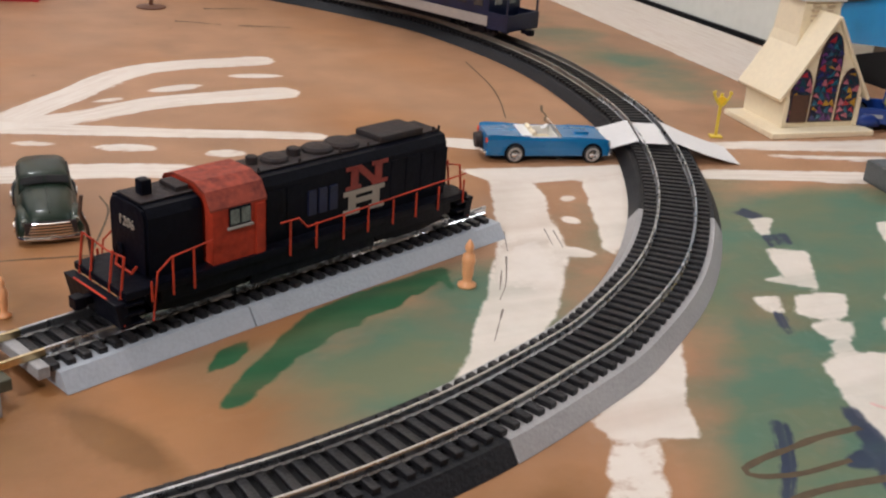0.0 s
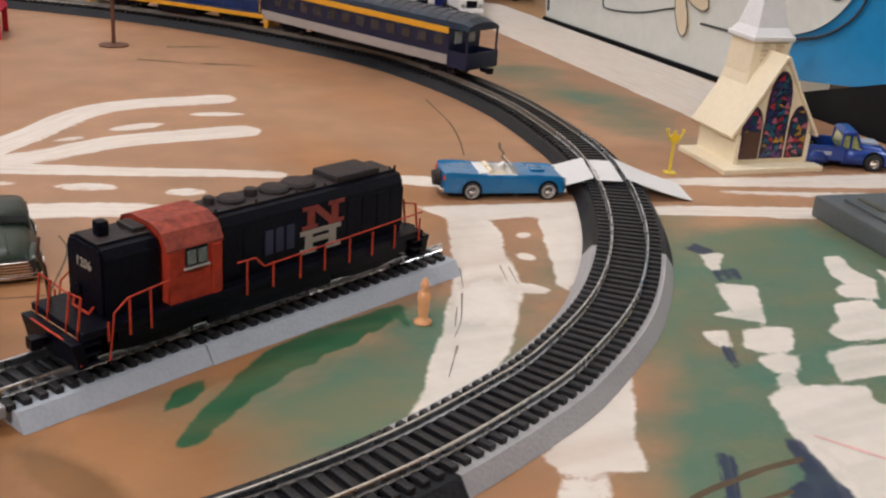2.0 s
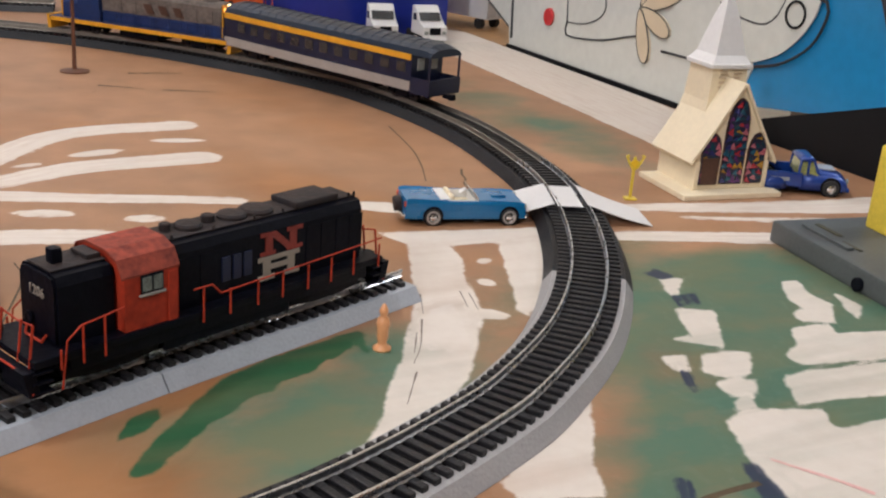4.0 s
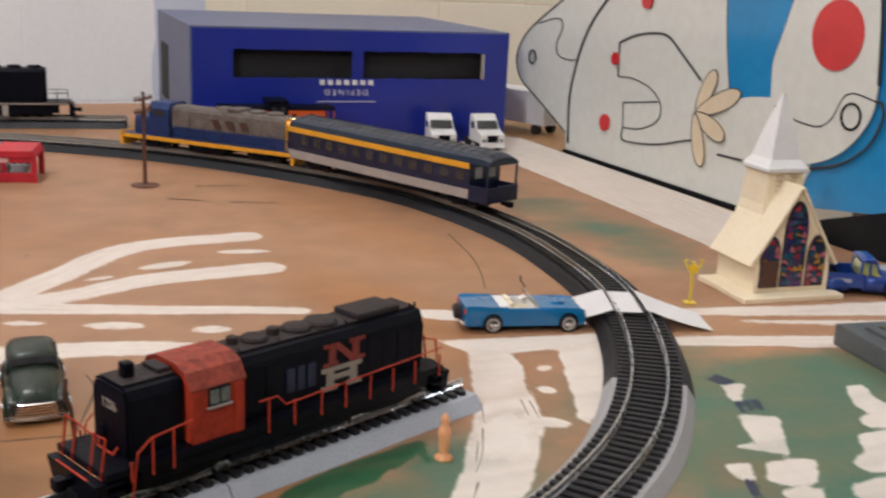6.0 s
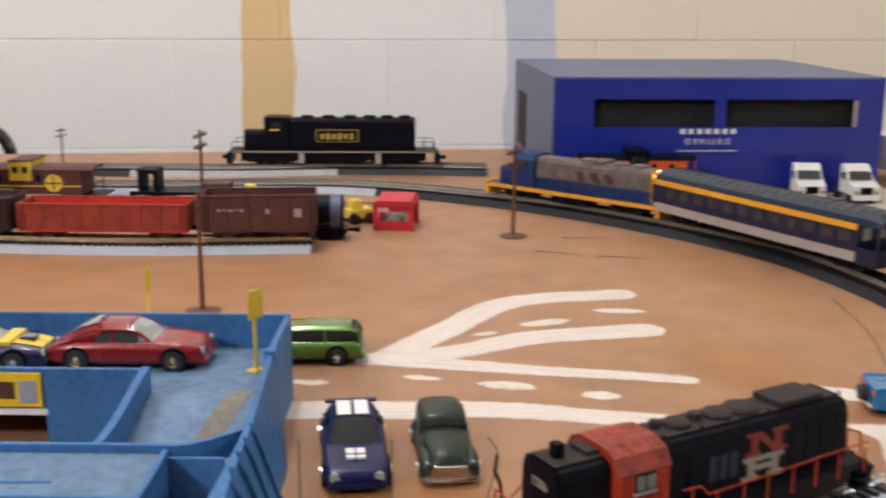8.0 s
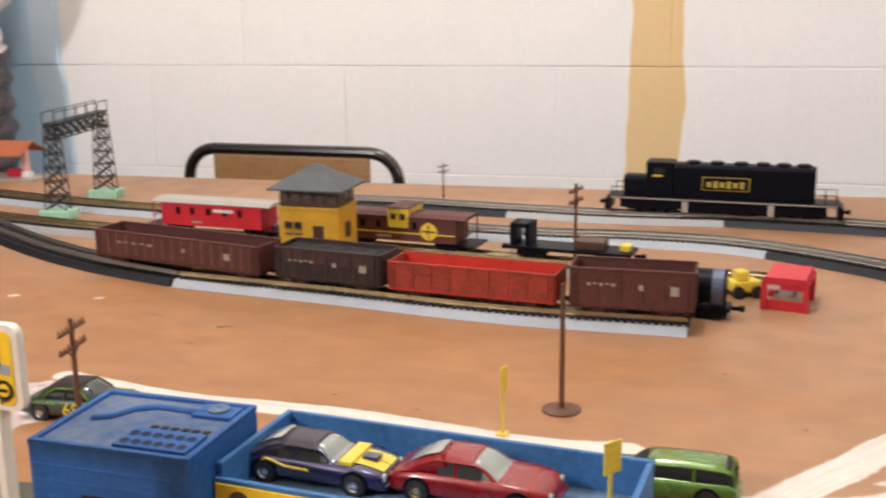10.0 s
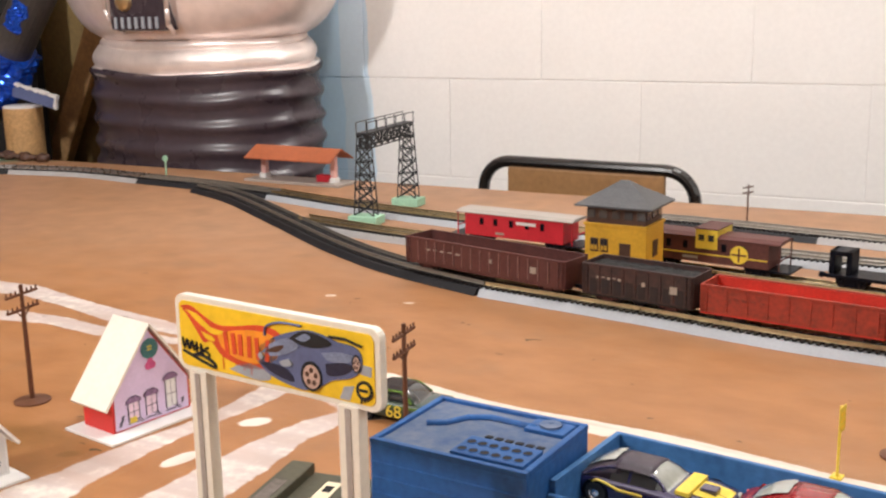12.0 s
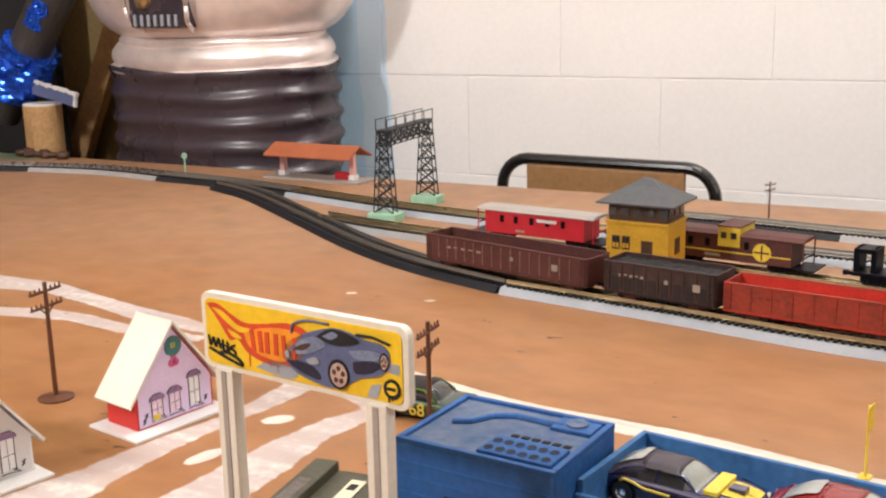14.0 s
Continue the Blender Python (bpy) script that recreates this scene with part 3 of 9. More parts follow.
# forked white road by the parked cars
brush([(0.291, 0.800), (0.331, 0.848), (0.382, 0.903), (0.459, 0.915)], (0.022, 0.024))
brush([(0.291, 0.798), (0.331, 0.805), (0.380, 0.826), (0.452, 0.834)], (0.020, 0.026))
brush([(0.291, 0.794), (0.332, 0.781), (0.381, 0.766), (0.449, 0.746)], (0.019, 0.012))
dab(0.283, 0.797, 0.016, 0.010, 0.0, "g")
brush([(0.219, 0.726), (0.289, 0.719), (0.343, 0.713), (0.416, 0.692)], (0.025, 0.018))
brush([(-0.149, 0.896), (-0.060, 0.874), (0.055, 0.867), (0.164, 0.847), (0.220, 0.848)], (0.016, 0.024))
for x, y, rx, ry, a, cap in ((0.448, 0.876, 0.016, 0.005, -0.15, 1), (0.394, 0.855, 0.016, 0.006, 0.25, 1), (0.352, 0.836, 0.010, 0.003, 0.3, 1), (0.307, 0.764, 0.011, 0.004, -0.3, 0.55),
                             (0.350, 0.747, 0.015, 0.006, -0.3, 0.50), (0.396, 0.728, 0.009, 0.005, -0.2, 0.48), (0.246, 0.763, 0.010, 0.004, -0.2, 0.5)):
    dab(x, y, rx, ry, a, cap=cap)
# road by the open car and the crossing
dab(0.523, 0.717, 0.018, 0.008, -0.5, cap=0.75)
brush([(0.619, 0.644), (0.673, 0.628), (0.732, 0.610)], (0.014, 0.019))
brush([(0.636, 0.692), (0.681, 0.679), (0.771, 0.658), (0.842, 0.647)], (0.010, 0.030), "w", 0.75)
brush([(0.686, 0.659), (0.733, 0.643), (0.771, 0.631)], (0.005, 0.010), "w", 0.6)
for x, y, rx, ry, a in ((0.538, 0.627, 0.0050, 0.0030, 0.3), (0.525, 0.602, 0.0035, 0.0045, 0.6), (0.5075, 0.569, 0.0095, 0.0052, -0.6)):
    dab(x, y, rx, ry, a)
# ragged white and navy blots on the green


def blot(outline, channel="w", cap=0.95):
    """A painted blot inside a plan outline, brushed crosswise."""
    q = np.array(outline)
    reach = 0.012
    idx = np.nonzero((PX > q[:, 0].min() - reach) & (PX < q[:, 0].max() + reach) & (PY > q[:, 1].min() - reach) & (PY < q[:, 1].max() + reach))[0]
    p = np.stack([PX[idx], PY[idx]], 1)
    dist, inside = np.full(len(idx), 9.0), np.zeros(len(idx), bool)
    for m, n in zip(q, np.roll(q, -1, 0)):
        d = n - m
        r = p - m
        k = np.clip(r @ d / (d @ d), 0, 1)
        dist = np.minimum(dist, np.hypot(*(r - k[:, None] * d).T))
        cross = (m[1] > p[:, 1]) != (n[1] > p[:, 1])
        inside ^= cross & (p[:, 0] < d[0] * (p[:, 1] - m[1]) / (d[1] if d[1] else 1e-9) + m[0])
    lay(channel, idx, 0.5 + (np.where(inside, dist, -dist) + 0.0003) / SOFT, p[:, 0] * 0.25, p[:, 1] * 0.12, cap)


# broad pale roads inside the curve, and the foot of the stroke outside it
blot([(0.504, 0.678), (0.520, 0.676), (0.560, 0.668), (0.592, 0.664), (0.584, 0.646), (0.550, 0.650), (0.525, 0.651), (0.511, 0.659)], cap=0.72)
blot([(0.513, 0.662), (0.530, 0.652), (0.528, 0.631), (0.520, 0.614), (0.509, 0.579), (0.498, 0.557), (0.474, 0.521), (0.455, 0.500), (0.430, 0.484), (0.418, 0.486), (0.430, 0.502), (0.444, 0.525), (0.460, 0.550), (0.475, 0.575), (0.489, 0.604), (0.500, 0.630)], cap=0.66)
blot([(0.500, 0.585), (0.485, 0.580), (0.470, 0.552), (0.486, 0.545)], "g", 0.60)
blot([(0.562, 0.657), (0.584, 0.651), (0.567, 0.615), (0.540, 0.575), (0.524, 0.562), (0.523, 0.568), (0.534, 0.592), (0.548, 0.625)], cap=0.70)
blot([(0.446, 0.449), (0.449, 0.439), (0.455, 0.4335), (0.461, 0.436), (0.475, 0.432), (0.480, 0.445), (0.487, 0.457), (0.497, 0.474), (0.508, 0.490), (0.490, 0.482)], cap=0.68)
blot([(0.447, 0.437), (0.461, 0.434), (0.446, 0.405), (0.428, 0.406)], "w", 0.46)
blot([(0.610, 0.582), (0.622, 0.580), (0.606, 0.563), (0.601, 0.563)])
blot([(0.594, 0.549), (0.610, 0.543), (0.589, 0.509), (0.577, 0.516), (0.571, 0.523), (0.582, 0.523)])
blot([(0.557, 0.510), (0.566, 0.508), (0.559, 0.495), (0.553, 0.497)])
blot([(0.574, 0.506), (0.585, 0.506), (0.595, 0.501), (0.581, 0.485), (0.569, 0.486), (0.564, 0.493)])
blot([(0.564, 0.484), (0.573, 0.485), (0.580, 0.479), (0.572, 0.471), (0.562, 0.472), (0.560, 0.477)])
blot([(0.556, 0.468), (0.565, 0.472), (0.570, 0.472), (0.564, 0.461), (0.555, 0.461)])
blot([(0.546, 0.457), (0.558, 0.462), (0.587, 0.453), (0.581, 0.439), (0.641, 0.440), (0.600, 0.366), (0.519, 0.383), (0.529, 0.407), (0.534, 0.431)], cap=1.0)
blot([(0.669, 0.561), (0.678, 0.560), (0.671, 0.545), (0.672, 0.532), (0.656, 0.515), (0.643, 0.520), (0.644, 0.528), (0.654, 0.531), (0.657, 0.545)])
blot([(0.632, 0.515), (0.652, 0.515), (0.648, 0.505), (0.676, 0.499), (0.687, 0.478), (0.641, 0.479), (0.609, 0.485), (0.607, 0.494), (0.621, 0.501)])
blot([(0.592, 0.478), (0.605, 0.480), (0.682, 0.473), (0.658, 0.449), (0.599, 0.457), (0.581, 0.459)])
blot([(0.684, 0.541), (0.686, 0.526), (0.671, 0.514), (0.674, 0.525)])
blot([(0.607, 0.590), (0.616, 0.594), (0.620, 0.583), (0.611, 0.581)], "n")
blot([(0.531, 0.434), (0.535, 0.431), (0.529, 0.404), (0.520, 0.380), (0.510, 0.388), (0.525, 0.418)], "n", 0.90)
for k in range(3):
    brush([(0.603 + 0.005 * k, 0.561), (0.599 + 0.005 * k, 0.552)], (0.004, 0.003), "n", 0.62)
brush([(0.556, 0.494), (0.549, 0.480)], (0.004, 0.003), "n", 0.62)
dab(0.516, 0.406, 0.006, 0.004, 0.3, "n", 0.85)
brush([(0.504, 0.430), (0.494, 0.414), (0.480, 0.397)], (0.005, 0.004), "n", 0.56)
for ring in ([(0.341, 0.490), (0.345, 0.498), (0.355, 0.511), (0.364, 0.522), (0.373, 0.533), (0.386, 0.545), (0.401, 0.553), (0.425, 0.562), (0.448, 0.570), (0.450, 0.565), (0.440, 0.556), (0.430, 0.549), (0.424, 0.548), (0.418, 0.540), (0.405, 0.537), (0.400, 0.530), (0.388, 0.527), (0.383, 0.520),
              (0.372, 0.515), (0.364, 0.506), (0.355, 0.497), (0.348, 0.4905)],
             [(0.342, 0.513), (0.346, 0.521), (0.350, 0.528), (0.361, 0.533), (0.357, 0.523), (0.349, 0.515)], [(0.441, 0.565), (0.446, 0.564), (0.446, 0.549), (0.443, 0.549)]):
    blot(ring, "d", 0.72)
# roads round the little house and billboard
for ch, cap in (("g", 0.66), ("w", 0.36)):
    blot([(-0.69, 0.979), (-0.647, 0.977), (-0.569, 0.979), (-0.459, 0.951), (-0.386, 0.940), (-0.320, 0.925), (-0.300, 0.912), (-0.388, 0.914), (-0.429, 0.920), (-0.490, 0.937), (-0.558, 0.950), (-0.602, 0.942), (-0.69, 0.935)], ch, cap)
    blot([(-0.60, 0.894), (-0.551, 0.897), (-0.514, 0.911), (-0.465, 0.912), (-0.411, 0.905), (-0.330, 0.905), (-0.330, 0.893), (-0.404, 0.885), (-0.465, 0.893), (-0.529, 0.880), (-0.60, 0.872)], ch, cap)
    blot([(-0.213, 0.850), (-0.190, 0.848), (-0.194, 0.808), (-0.205, 0.742), (-0.205, 0.690), (-0.203, 0.664), (-0.205, 0.610), (-0.262, 0.590), (-0.244, 0.640), (-0.233, 0.682), (-0.229, 0.715), (-0.212, 0.785)], ch, cap)
    blot([(-0.135, 0.840), (-0.127, 0.817), (-0.134, 0.782), (-0.130, 0.737), (-0.129, 0.696), (-0.140, 0.640), (-0.180, 0.640), (-0.168, 0.677), (-0.165, 0.715), (-0.161, 0.763), (-0.151, 0.807)], ch, cap)
    blot([(-0.225, 0.868), (-0.201, 0.861), (-0.151, 0.885), (-0.120, 0.868), (-0.106, 0.832), (-0.127, 0.817), (-0.142, 0.829), (-0.166, 0.842), (-0.200, 0.846)], ch, cap)
for x, y, rx, ry, a in ((-0.182, 0.728, 0.013, 0.0055, 1.35), (-0.178, 0.791, 0.0095, 0.0060, 0.8), (-0.225, 1.067, 0.005, 0.003, 0.3), (-0.300, 1.060, 0.004, 0.003, 0.3)):
    dab(x, y, rx, ry, a)
# long white strip along the table's edge by the mural
brush([(0.835, 1.26), (0.830, 1.05), (0.820, 0.80)], (0.095, 0.090), "w", 0.9)
brush([(0.786, 1.247), (0.815, 1.235), (0.862, 1.234)], (0.018, 0.02), "g", 0.6)
# worn pale patch in front of the open wagons
brush([(-0.020, 1.010), (0.050, 1.000)], (0.018, 0.010), "g", 0.22)


def patch(cx, cy, rx, ry, turn=0.0):
    a, b = PX - cx, PY - cy
    c, s = math.cos(turn), math.sin(turn)
    return np.maximum(0.0, 1.35 - np.hypot((a * c + b * s) / rx, (-a * s + b * c) / ry))


edge_side = (PX - 0.472) * 0.785 - (PY - 0.424) * 0.62      # the green begins outside the curve
green = np.maximum.reduce([np.clip(0.5 + edge_side / 0.03, 0, 1) * np.clip((0.607 - PY) / 0.02, 0, 1) * np.clip((0.76 - PX) / 0.05, 0, 1) * 0.86, 0.86 * patch(0.405, 0.500, 0.120, 0.050, 0.38), patch(0.455, 0.545, 0.035, 0.025, 0.4), patch(0.628, 0.515, 0.13, 0.115, -0.4), patch(0.560, 0.400, 0.10, 0.09), patch(0.66, 0.58, 0.07, 0.04),
                           0.60 * patch(0.724, 0.887, 0.05, 0.16), 0.52 * patch(0.814, 1.210, 0.09, 0.06), 0.8 * patch(-1.390, 1.595, 0.16, 0.05)])
# the orange near (0.29, 0.57) also deepens the shadowed board by the cars
orange = np.maximum.reduce([patch(0.330, 0.478, 0.05, 0.045), 0.85 * patch(0.375, 0.540, 0.04, 0.012, 0.5), 0.75 * patch(0.422, 0.400, 0.05, 0.05), 1.1 * patch(0.285, 0.570, 0.06, 0.11), 1.5 * patch(0.300, 0.470, 0.045, 0.06), 0.9 * patch(0.495, 0.735, 0.035, 0.10, 0.25),
                            1.6 * patch(-0.225, 0.745, 0.30, 0.20), 1.0 * patch(-0.30, 0.95, 0.45, 0.25), 1.05 * patch(-0.02, 0.94, 0.36, 0.14), 0.45 * patch(0.553, 0.945, 0.04, 0.14, 0.2)])
# stains by the house; the patches near x 0.28 paint the switcher's shadow
brown = np.maximum.reduce([0.55 * patch(0.280, 0.480, 0.035, 0.050), 1.0 * patch(0.309, 0.483, 0.030, 0.0085, -1.04), 0.62 * patch(0.285, 0.590, 0.035, 0.07), 0.9 * patch(-0.246, 0.705, 0.009, 0.006, 0.6), 0.62 * patch(-0.29, 0.70, 0.06, 0.06), 0.8 * patch(0.418, 0.400, 0.03, 0.03)])
nx, ny = len(GX), len(GY)
top_me = bpy.data.meshes.new("tabletop")
quads = (np.arange(nx - 1)[:, None] * ny + np.arange(ny - 1)[None, :]).ravel()
faces = np.stack([quads, quads + ny, quads + ny + 1, quads + 1], 1)
top_me.vertices.add(nx * ny)
top_me.vertices.foreach_set("co", np.stack([PX, PY, np.zeros_like(PX)], 1).ravel())
top_me.loops.add(faces.size)
top_me.loops.foreach_set("vertex_index", faces.ravel())
top_me.polygons.add(len(faces))
top_me.polygons.foreach_set("loop_start", np.arange(len(faces)) * 4)
top_me.update(calc_edges=True)
for name, cols in (("wash", (np.minimum(1, green), np.minimum(1, orange), np.minimum(1, brown), np.ones_like(PX))),
                   ("paint", (COAT["w"], COAT["g"], COAT["d"], COAT["n"]))):
    at_layer = top_me.attributes.new(name, "FLOAT_COLOR", "POINT")
    at_layer.data.foreach_set("color", np.stack(cols, 1).ravel())
at_layer = top_me.attributes.new("flow", "FLOAT_VECTOR", "POINT")
at_layer.data.foreach_set("vector", np.concatenate([FLOW, np.zeros((PX.size, 1))], 1).ravel())
top_me.validate()
top_me.materials.append(M_BOARD)
table = thing("layout_table", pose(0, 0, 0), "large tan hardboard layout table with painted roads and grass", "table")
new("tabletop", top_me).parent = table
part("edge_board", cube(X0, X1, Y0, Y1, -0.022, -0.0005), M_WOOD, table)
for lx in (X0 + 0.1, -0.8, X1 - 0.1):
    for ly in (Y0 + 0.1, Y1 - 0.1):
        part("leg", cube(lx - 0.03, lx + 0.03, ly - 0.03, ly + 0.03, FLOOR, -0.022, 0.003), M_WOODPOST, table)

shelf_bm = cube(X1 + 0.001, 1.10, 1.205, Y1, -0.022, 0.0, 0.001)
part("extension_board", shelf_bm, M_WOOD, table, "brown extension board")
# thin drawn lines: pencil, marker loops, scuffs
LIFT = [0.00006]


def drawn(name, spine, width, material, label, rough=0.3):
    pts = spline(spine, 0.003)
    nrm = sides(pts)
    bm = bmesh.new()
    LIFT[0] += 0.00001
    rows = []
    for i, (p, n) in enumerate(zip(pts, nrm)):
        w = (width[0] + (width[1] - width[0]) * i / (len(pts) - 1)) / 2 * (1 + rough * noise.noise((i * 0.4 + spine[0][0] * 90, 0, 0)))
        rows.append((bm.verts.new((p.x + n.x * w, p.y + n.y * w, LIFT[0])), bm.verts.new((p.x - n.x * w, p.y - n.y * w, LIFT[0]))))
    for r0, r1 in zip(rows, rows[1:]):
        bm.faces.new((r0[0], r0[1], r1[1], r1[0]))
    return part(name, bm, material, table, label)


for spine, w in (([(0.528, 0.4205), (0.511, 0.4200), (0.499, 0.4180), (0.486, 0.4160), (0.4768, 0.4128), (0.479, 0.4090), (0.485, 0.4072), (0.494, 0.4060), (0.512, 0.4070)], (0.0028, 0.0022)),
                 ([(0.517, 0.396), (0.495, 0.3975), (0.475, 0.396)], (0.0034, 0.0022))):
    drawn("marker_line", spine, w, M_BROWNP, "looping brown marker line")
for spine in ([(0.489, 0.597), (0.481, 0.577)], [(0.478, 0.572), (0.466, 0.548), (0.457, 0.535)], [(0.470, 0.560), (0.461, 0.543)], [(0.455, 0.528), (0.441, 0.506)], [(0.508, 0.595), (0.503, 0.578)], [(0.511, 0.592), (0.506, 0.574)]):
    drawn("bristle_line", spine, (0.0007, 0.0003), M_BRISTLE, "thin dark bristle line in the paint", 0.9)
drawn("marker_line", [(0.542, 0.431), (0.548, 0.422), (0.554, 0.413), (0.560, 0.402)], (0.0012, 0.0022), M_PINK, "thin pink marker line")
for spine in ([(0.233, 0.614), (0.279, 0.619), (0.318, 0.616)], [(0.242, 0.626), (0.241, 0.686)], [(0.279, 0.620), (0.284, 0.683)], [(0.318, 0.617), (0.330, 0.660), (0.329, 0.681)]):
    drawn("bay_line", spine, (0.0010, 0.0009), M_BROWNP, "thin dark line of a parking bay")
drawn("bay_line", [(0.602, 0.889), (0.592, 0.829), (0.581, 0.790), (0.568, 0.756)], (0.0012, 0.0008), M_BROWNP, "faint dark pencil line")
drawn("bay_line", [(0.603, 0.777), (0.597, 0.765), (0.595, 0.756), (0.589, 0.746), (0.589, 0.729)], (0.0016, 0.0008), M_BROWNP, "faint dark pencil line")
for x, y, l, a in ((0.444, 1.037, 0.018, -0.5), (0.491, 1.018, 0.020, -0.3), (0.481, 1.087, 0.022, -0.1), (-0.088, 1.013, 0.006, 0.4), (-0.235, 0.716, 0.004, 0.2)):
    drawn("scuff", [(x - l * math.cos(a), y - l * math.sin(a)), (x, y + 0.001), (x + l * math.cos(a), y + l * math.sin(a))], (0.0036, 0.0012), M_BROWNP, "dark scuff on the board", 0.8)


speck = random.Random(11)
for k in range(46):
    x, y = speck.uniform(-0.55, 0.45), speck.uniform(0.86, 1.06)
    if k > 30:
        x, y = speck.uniform(-0.30, -0.06), speck.uniform(0.62, 0.86)
    l, a = speck.uniform(0.0006, 0.0032), speck.uniform(-0.7, 0.7)
    drawn("speck", [(x - l * math.cos(a), y - l * math.sin(a)), (x, y + 0.0004), (x + l * math.cos(a), y + l * math.sin(a))], (speck.uniform(0.0008, 0.0022), 0.0006), M_BROWNP, "dark speck on the board", 0.8)

# ---- track ----
GAUGE, BED, BED_TOP, RAIL_TOP = 0.0165, 0.0425, 0.0062, 0.0112
tie_me = []


def tie_mesh():
    if not tie_me:
        ob = part("tie", cube(-0.0015, 0.0015, -0.0148, 0.0148, BED_TOP - 0.0003, BED_TOP + 0.0020, 0.0006), M_TIE)
        tie_me.append(ob.data)
        bpy.data.objects.remove(ob)
    return tie_me[0]


def sweep(pts, nrm, outline):
    return loft([[(p.x + s.x * a, p.y + s.y * a, z) for a, z in outline] for p, s in zip(pts, nrm)])


def track(spine, bed, rail, label, near=False, group="track sections", name="track_section"):
    pts = spline(spine, 0.008)
    nrm = sides(pts)
    tr = thing(name, pose(0, 0, 0), label, "model track", group)
    h = BED / 2
    part("roadbed", sweep(pts, nrm, [(-h, 0.0002), (-0.0170, BED_TOP), (0.0170, BED_TOP), (h, 0.0002)]), bed, tr)
    for s in (-1, 1):
        c = s * GAUGE / 2
        part("rail", sweep(pts, nrm, [(c - 0.0008, BED_TOP + 0.0018), (c - 0.0003, BED_TOP + 0.0024), (c - 0.0003, RAIL_TOP - 0.0010), (c - 0.00052, RAIL_TOP - 0.0006), (c - 0.0004, RAIL_TOP),
                                      (c + 0.0004, RAIL_TOP), (c + 0.00052, RAIL_TOP - 0.0006), (c + 0.0003, RAIL_TOP - 0.0010), (c + 0.0003, BED_TOP + 0.0024), (c + 0.0008, BED_TOP + 0.0018)]), rail, tr)
    # black strip between the rails: the shade in the tie gaps, as colour
    part("tie_gap_strip", sweep(pts, nrm, [(-0.0094, BED_TOP - 0.0006), (-0.0094, BED_TOP + 0.0006), (0.0094, BED_TOP + 0.0006), (0.0094, BED_TOP - 0.0006)]), M_TIEGAP, tr, "black strip for the shade between the ties")
    tp = spline(spine, 0.0056)
    tn = sides(tp)
    if near:
        for p, s in zip(tp[:-1], tn):
            ob = new("tie", tie_mesh())
            ob.parent = tr
            ob.matrix_basis = Matrix.Translation((p.x, p.y, 0)) @ Matrix.Rotation(math.atan2(-s.x, s.y), 4, "Z")
    else:
        bm = bmesh.new()
        for p, s in zip(tp[:-1], tn):
            block(bm, -0.0013, 0.0013, -0.0148, 0.0148, BED_TOP - 0.0003, BED_TOP + 0.0018, 0,
                  Matrix.Translation((p.x, p.y, 0)) @ Matrix.Rotation(math.atan2(-s.x, s.y), 4, "Z"))
        ob = part("tie_strip", bm, M_TIE, tr)
        ob["kind"] = "stuff"
    return tr


def section(points, i0, i1):
    return [(p.x, p.y) for p in points[i0:i1 + 1]]


# the right-hand loop, cut into its sections
LOOP = spline([(0.183, 0.409), (0.257, 0.4205), (0.320, 0.4322), (0.359, 0.4402), (0.403, 0.4540), (0.446, 0.4735), (0.479, 0.4925), (0.5275, 0.5325), (0.571, 0.5863), (0.605, 0.6465), (0.6265, 0.700),
               (0.640, 0.757), (0.648, 0.849), (0.636, 0.944), (0.606, 1.031), (0.521, 1.156), (0.423, 1.252), (0.303, 1.323), (0.202, 1.340), (0.096, 1.339), (-0.121, 1.364)], 0.01)


def nearest(pts, x, y):
    return min(range(len(pts)), key=lambda i: (pts[i].x - x) ** 2 + (pts[i].y - y) ** 2)


cuts = [0, nearest(LOOP, 0.408, 0.456), nearest(LOOP, 0.571, 0.5863), nearest(LOOP, 0.6395, 0.760), nearest(LOOP, 0.641, 0.946),
        nearest(LOOP, 0.523, 1.157), nearest(LOOP, 0.323, 1.316), len(LOOP) - 1]
beds = [M_BLACKBED, M_GREYBED, M_BLACKBED, M_BLACKBED, M_BLACKBED, M_BLACKBED, M_BLUEBED]
words = ["black", "grey", "black", "black", "black", "black", "bluish grey"]
for k in range(7):
    track(section(LOOP, cuts[k], cuts[k + 1]), beds[k], M_RAIL if k < 3 else M_FARRAIL, "curved track section on %s plastic roadbed" % words[k], near=k < 3)
# main line at the back and round to the left
track([(-0.121, 1.364), (-0.325, 1.385), (-0.483, 1.413), (-0.646, 1.456)], M_BLUEBED, M_BRASSRAIL, "straight track on bluish grey roadbed")
track([(-0.646, 1.456), (-0.778, 1.483), (-0.911, 1.496)], M_BLACKBED, M_FARRAIL, "black turnout track section")
track([(-0.911, 1.496), (-1.046, 1.509), (-1.180, 1.491)], M_GREYBED, M_RAIL, "grey curved track section")
track([(-1.180, 1.491), (-1.311, 1.444), (-1.437, 1.349), (-1.513, 1.226)], M_BLACKBED, M_RAIL, "black curved track section")
# front siding with the open wagons
track([(0.249, 1.073), (0.110, 1.080), (-0.031, 1.105), (-0.177, 1.128)], M_BLUEBED, M_BRASSRAIL, "straight siding on bluish grey roadbed", near=False)
track([(-0.177, 1.128), (-0.278, 1.163), (-0.381, 1.217), (-0.521, 1.312), (-0.674, 1.415), (-0.776, 1.463)], M_BLACKBED, M_FARRAIL, "black curved turnout track")
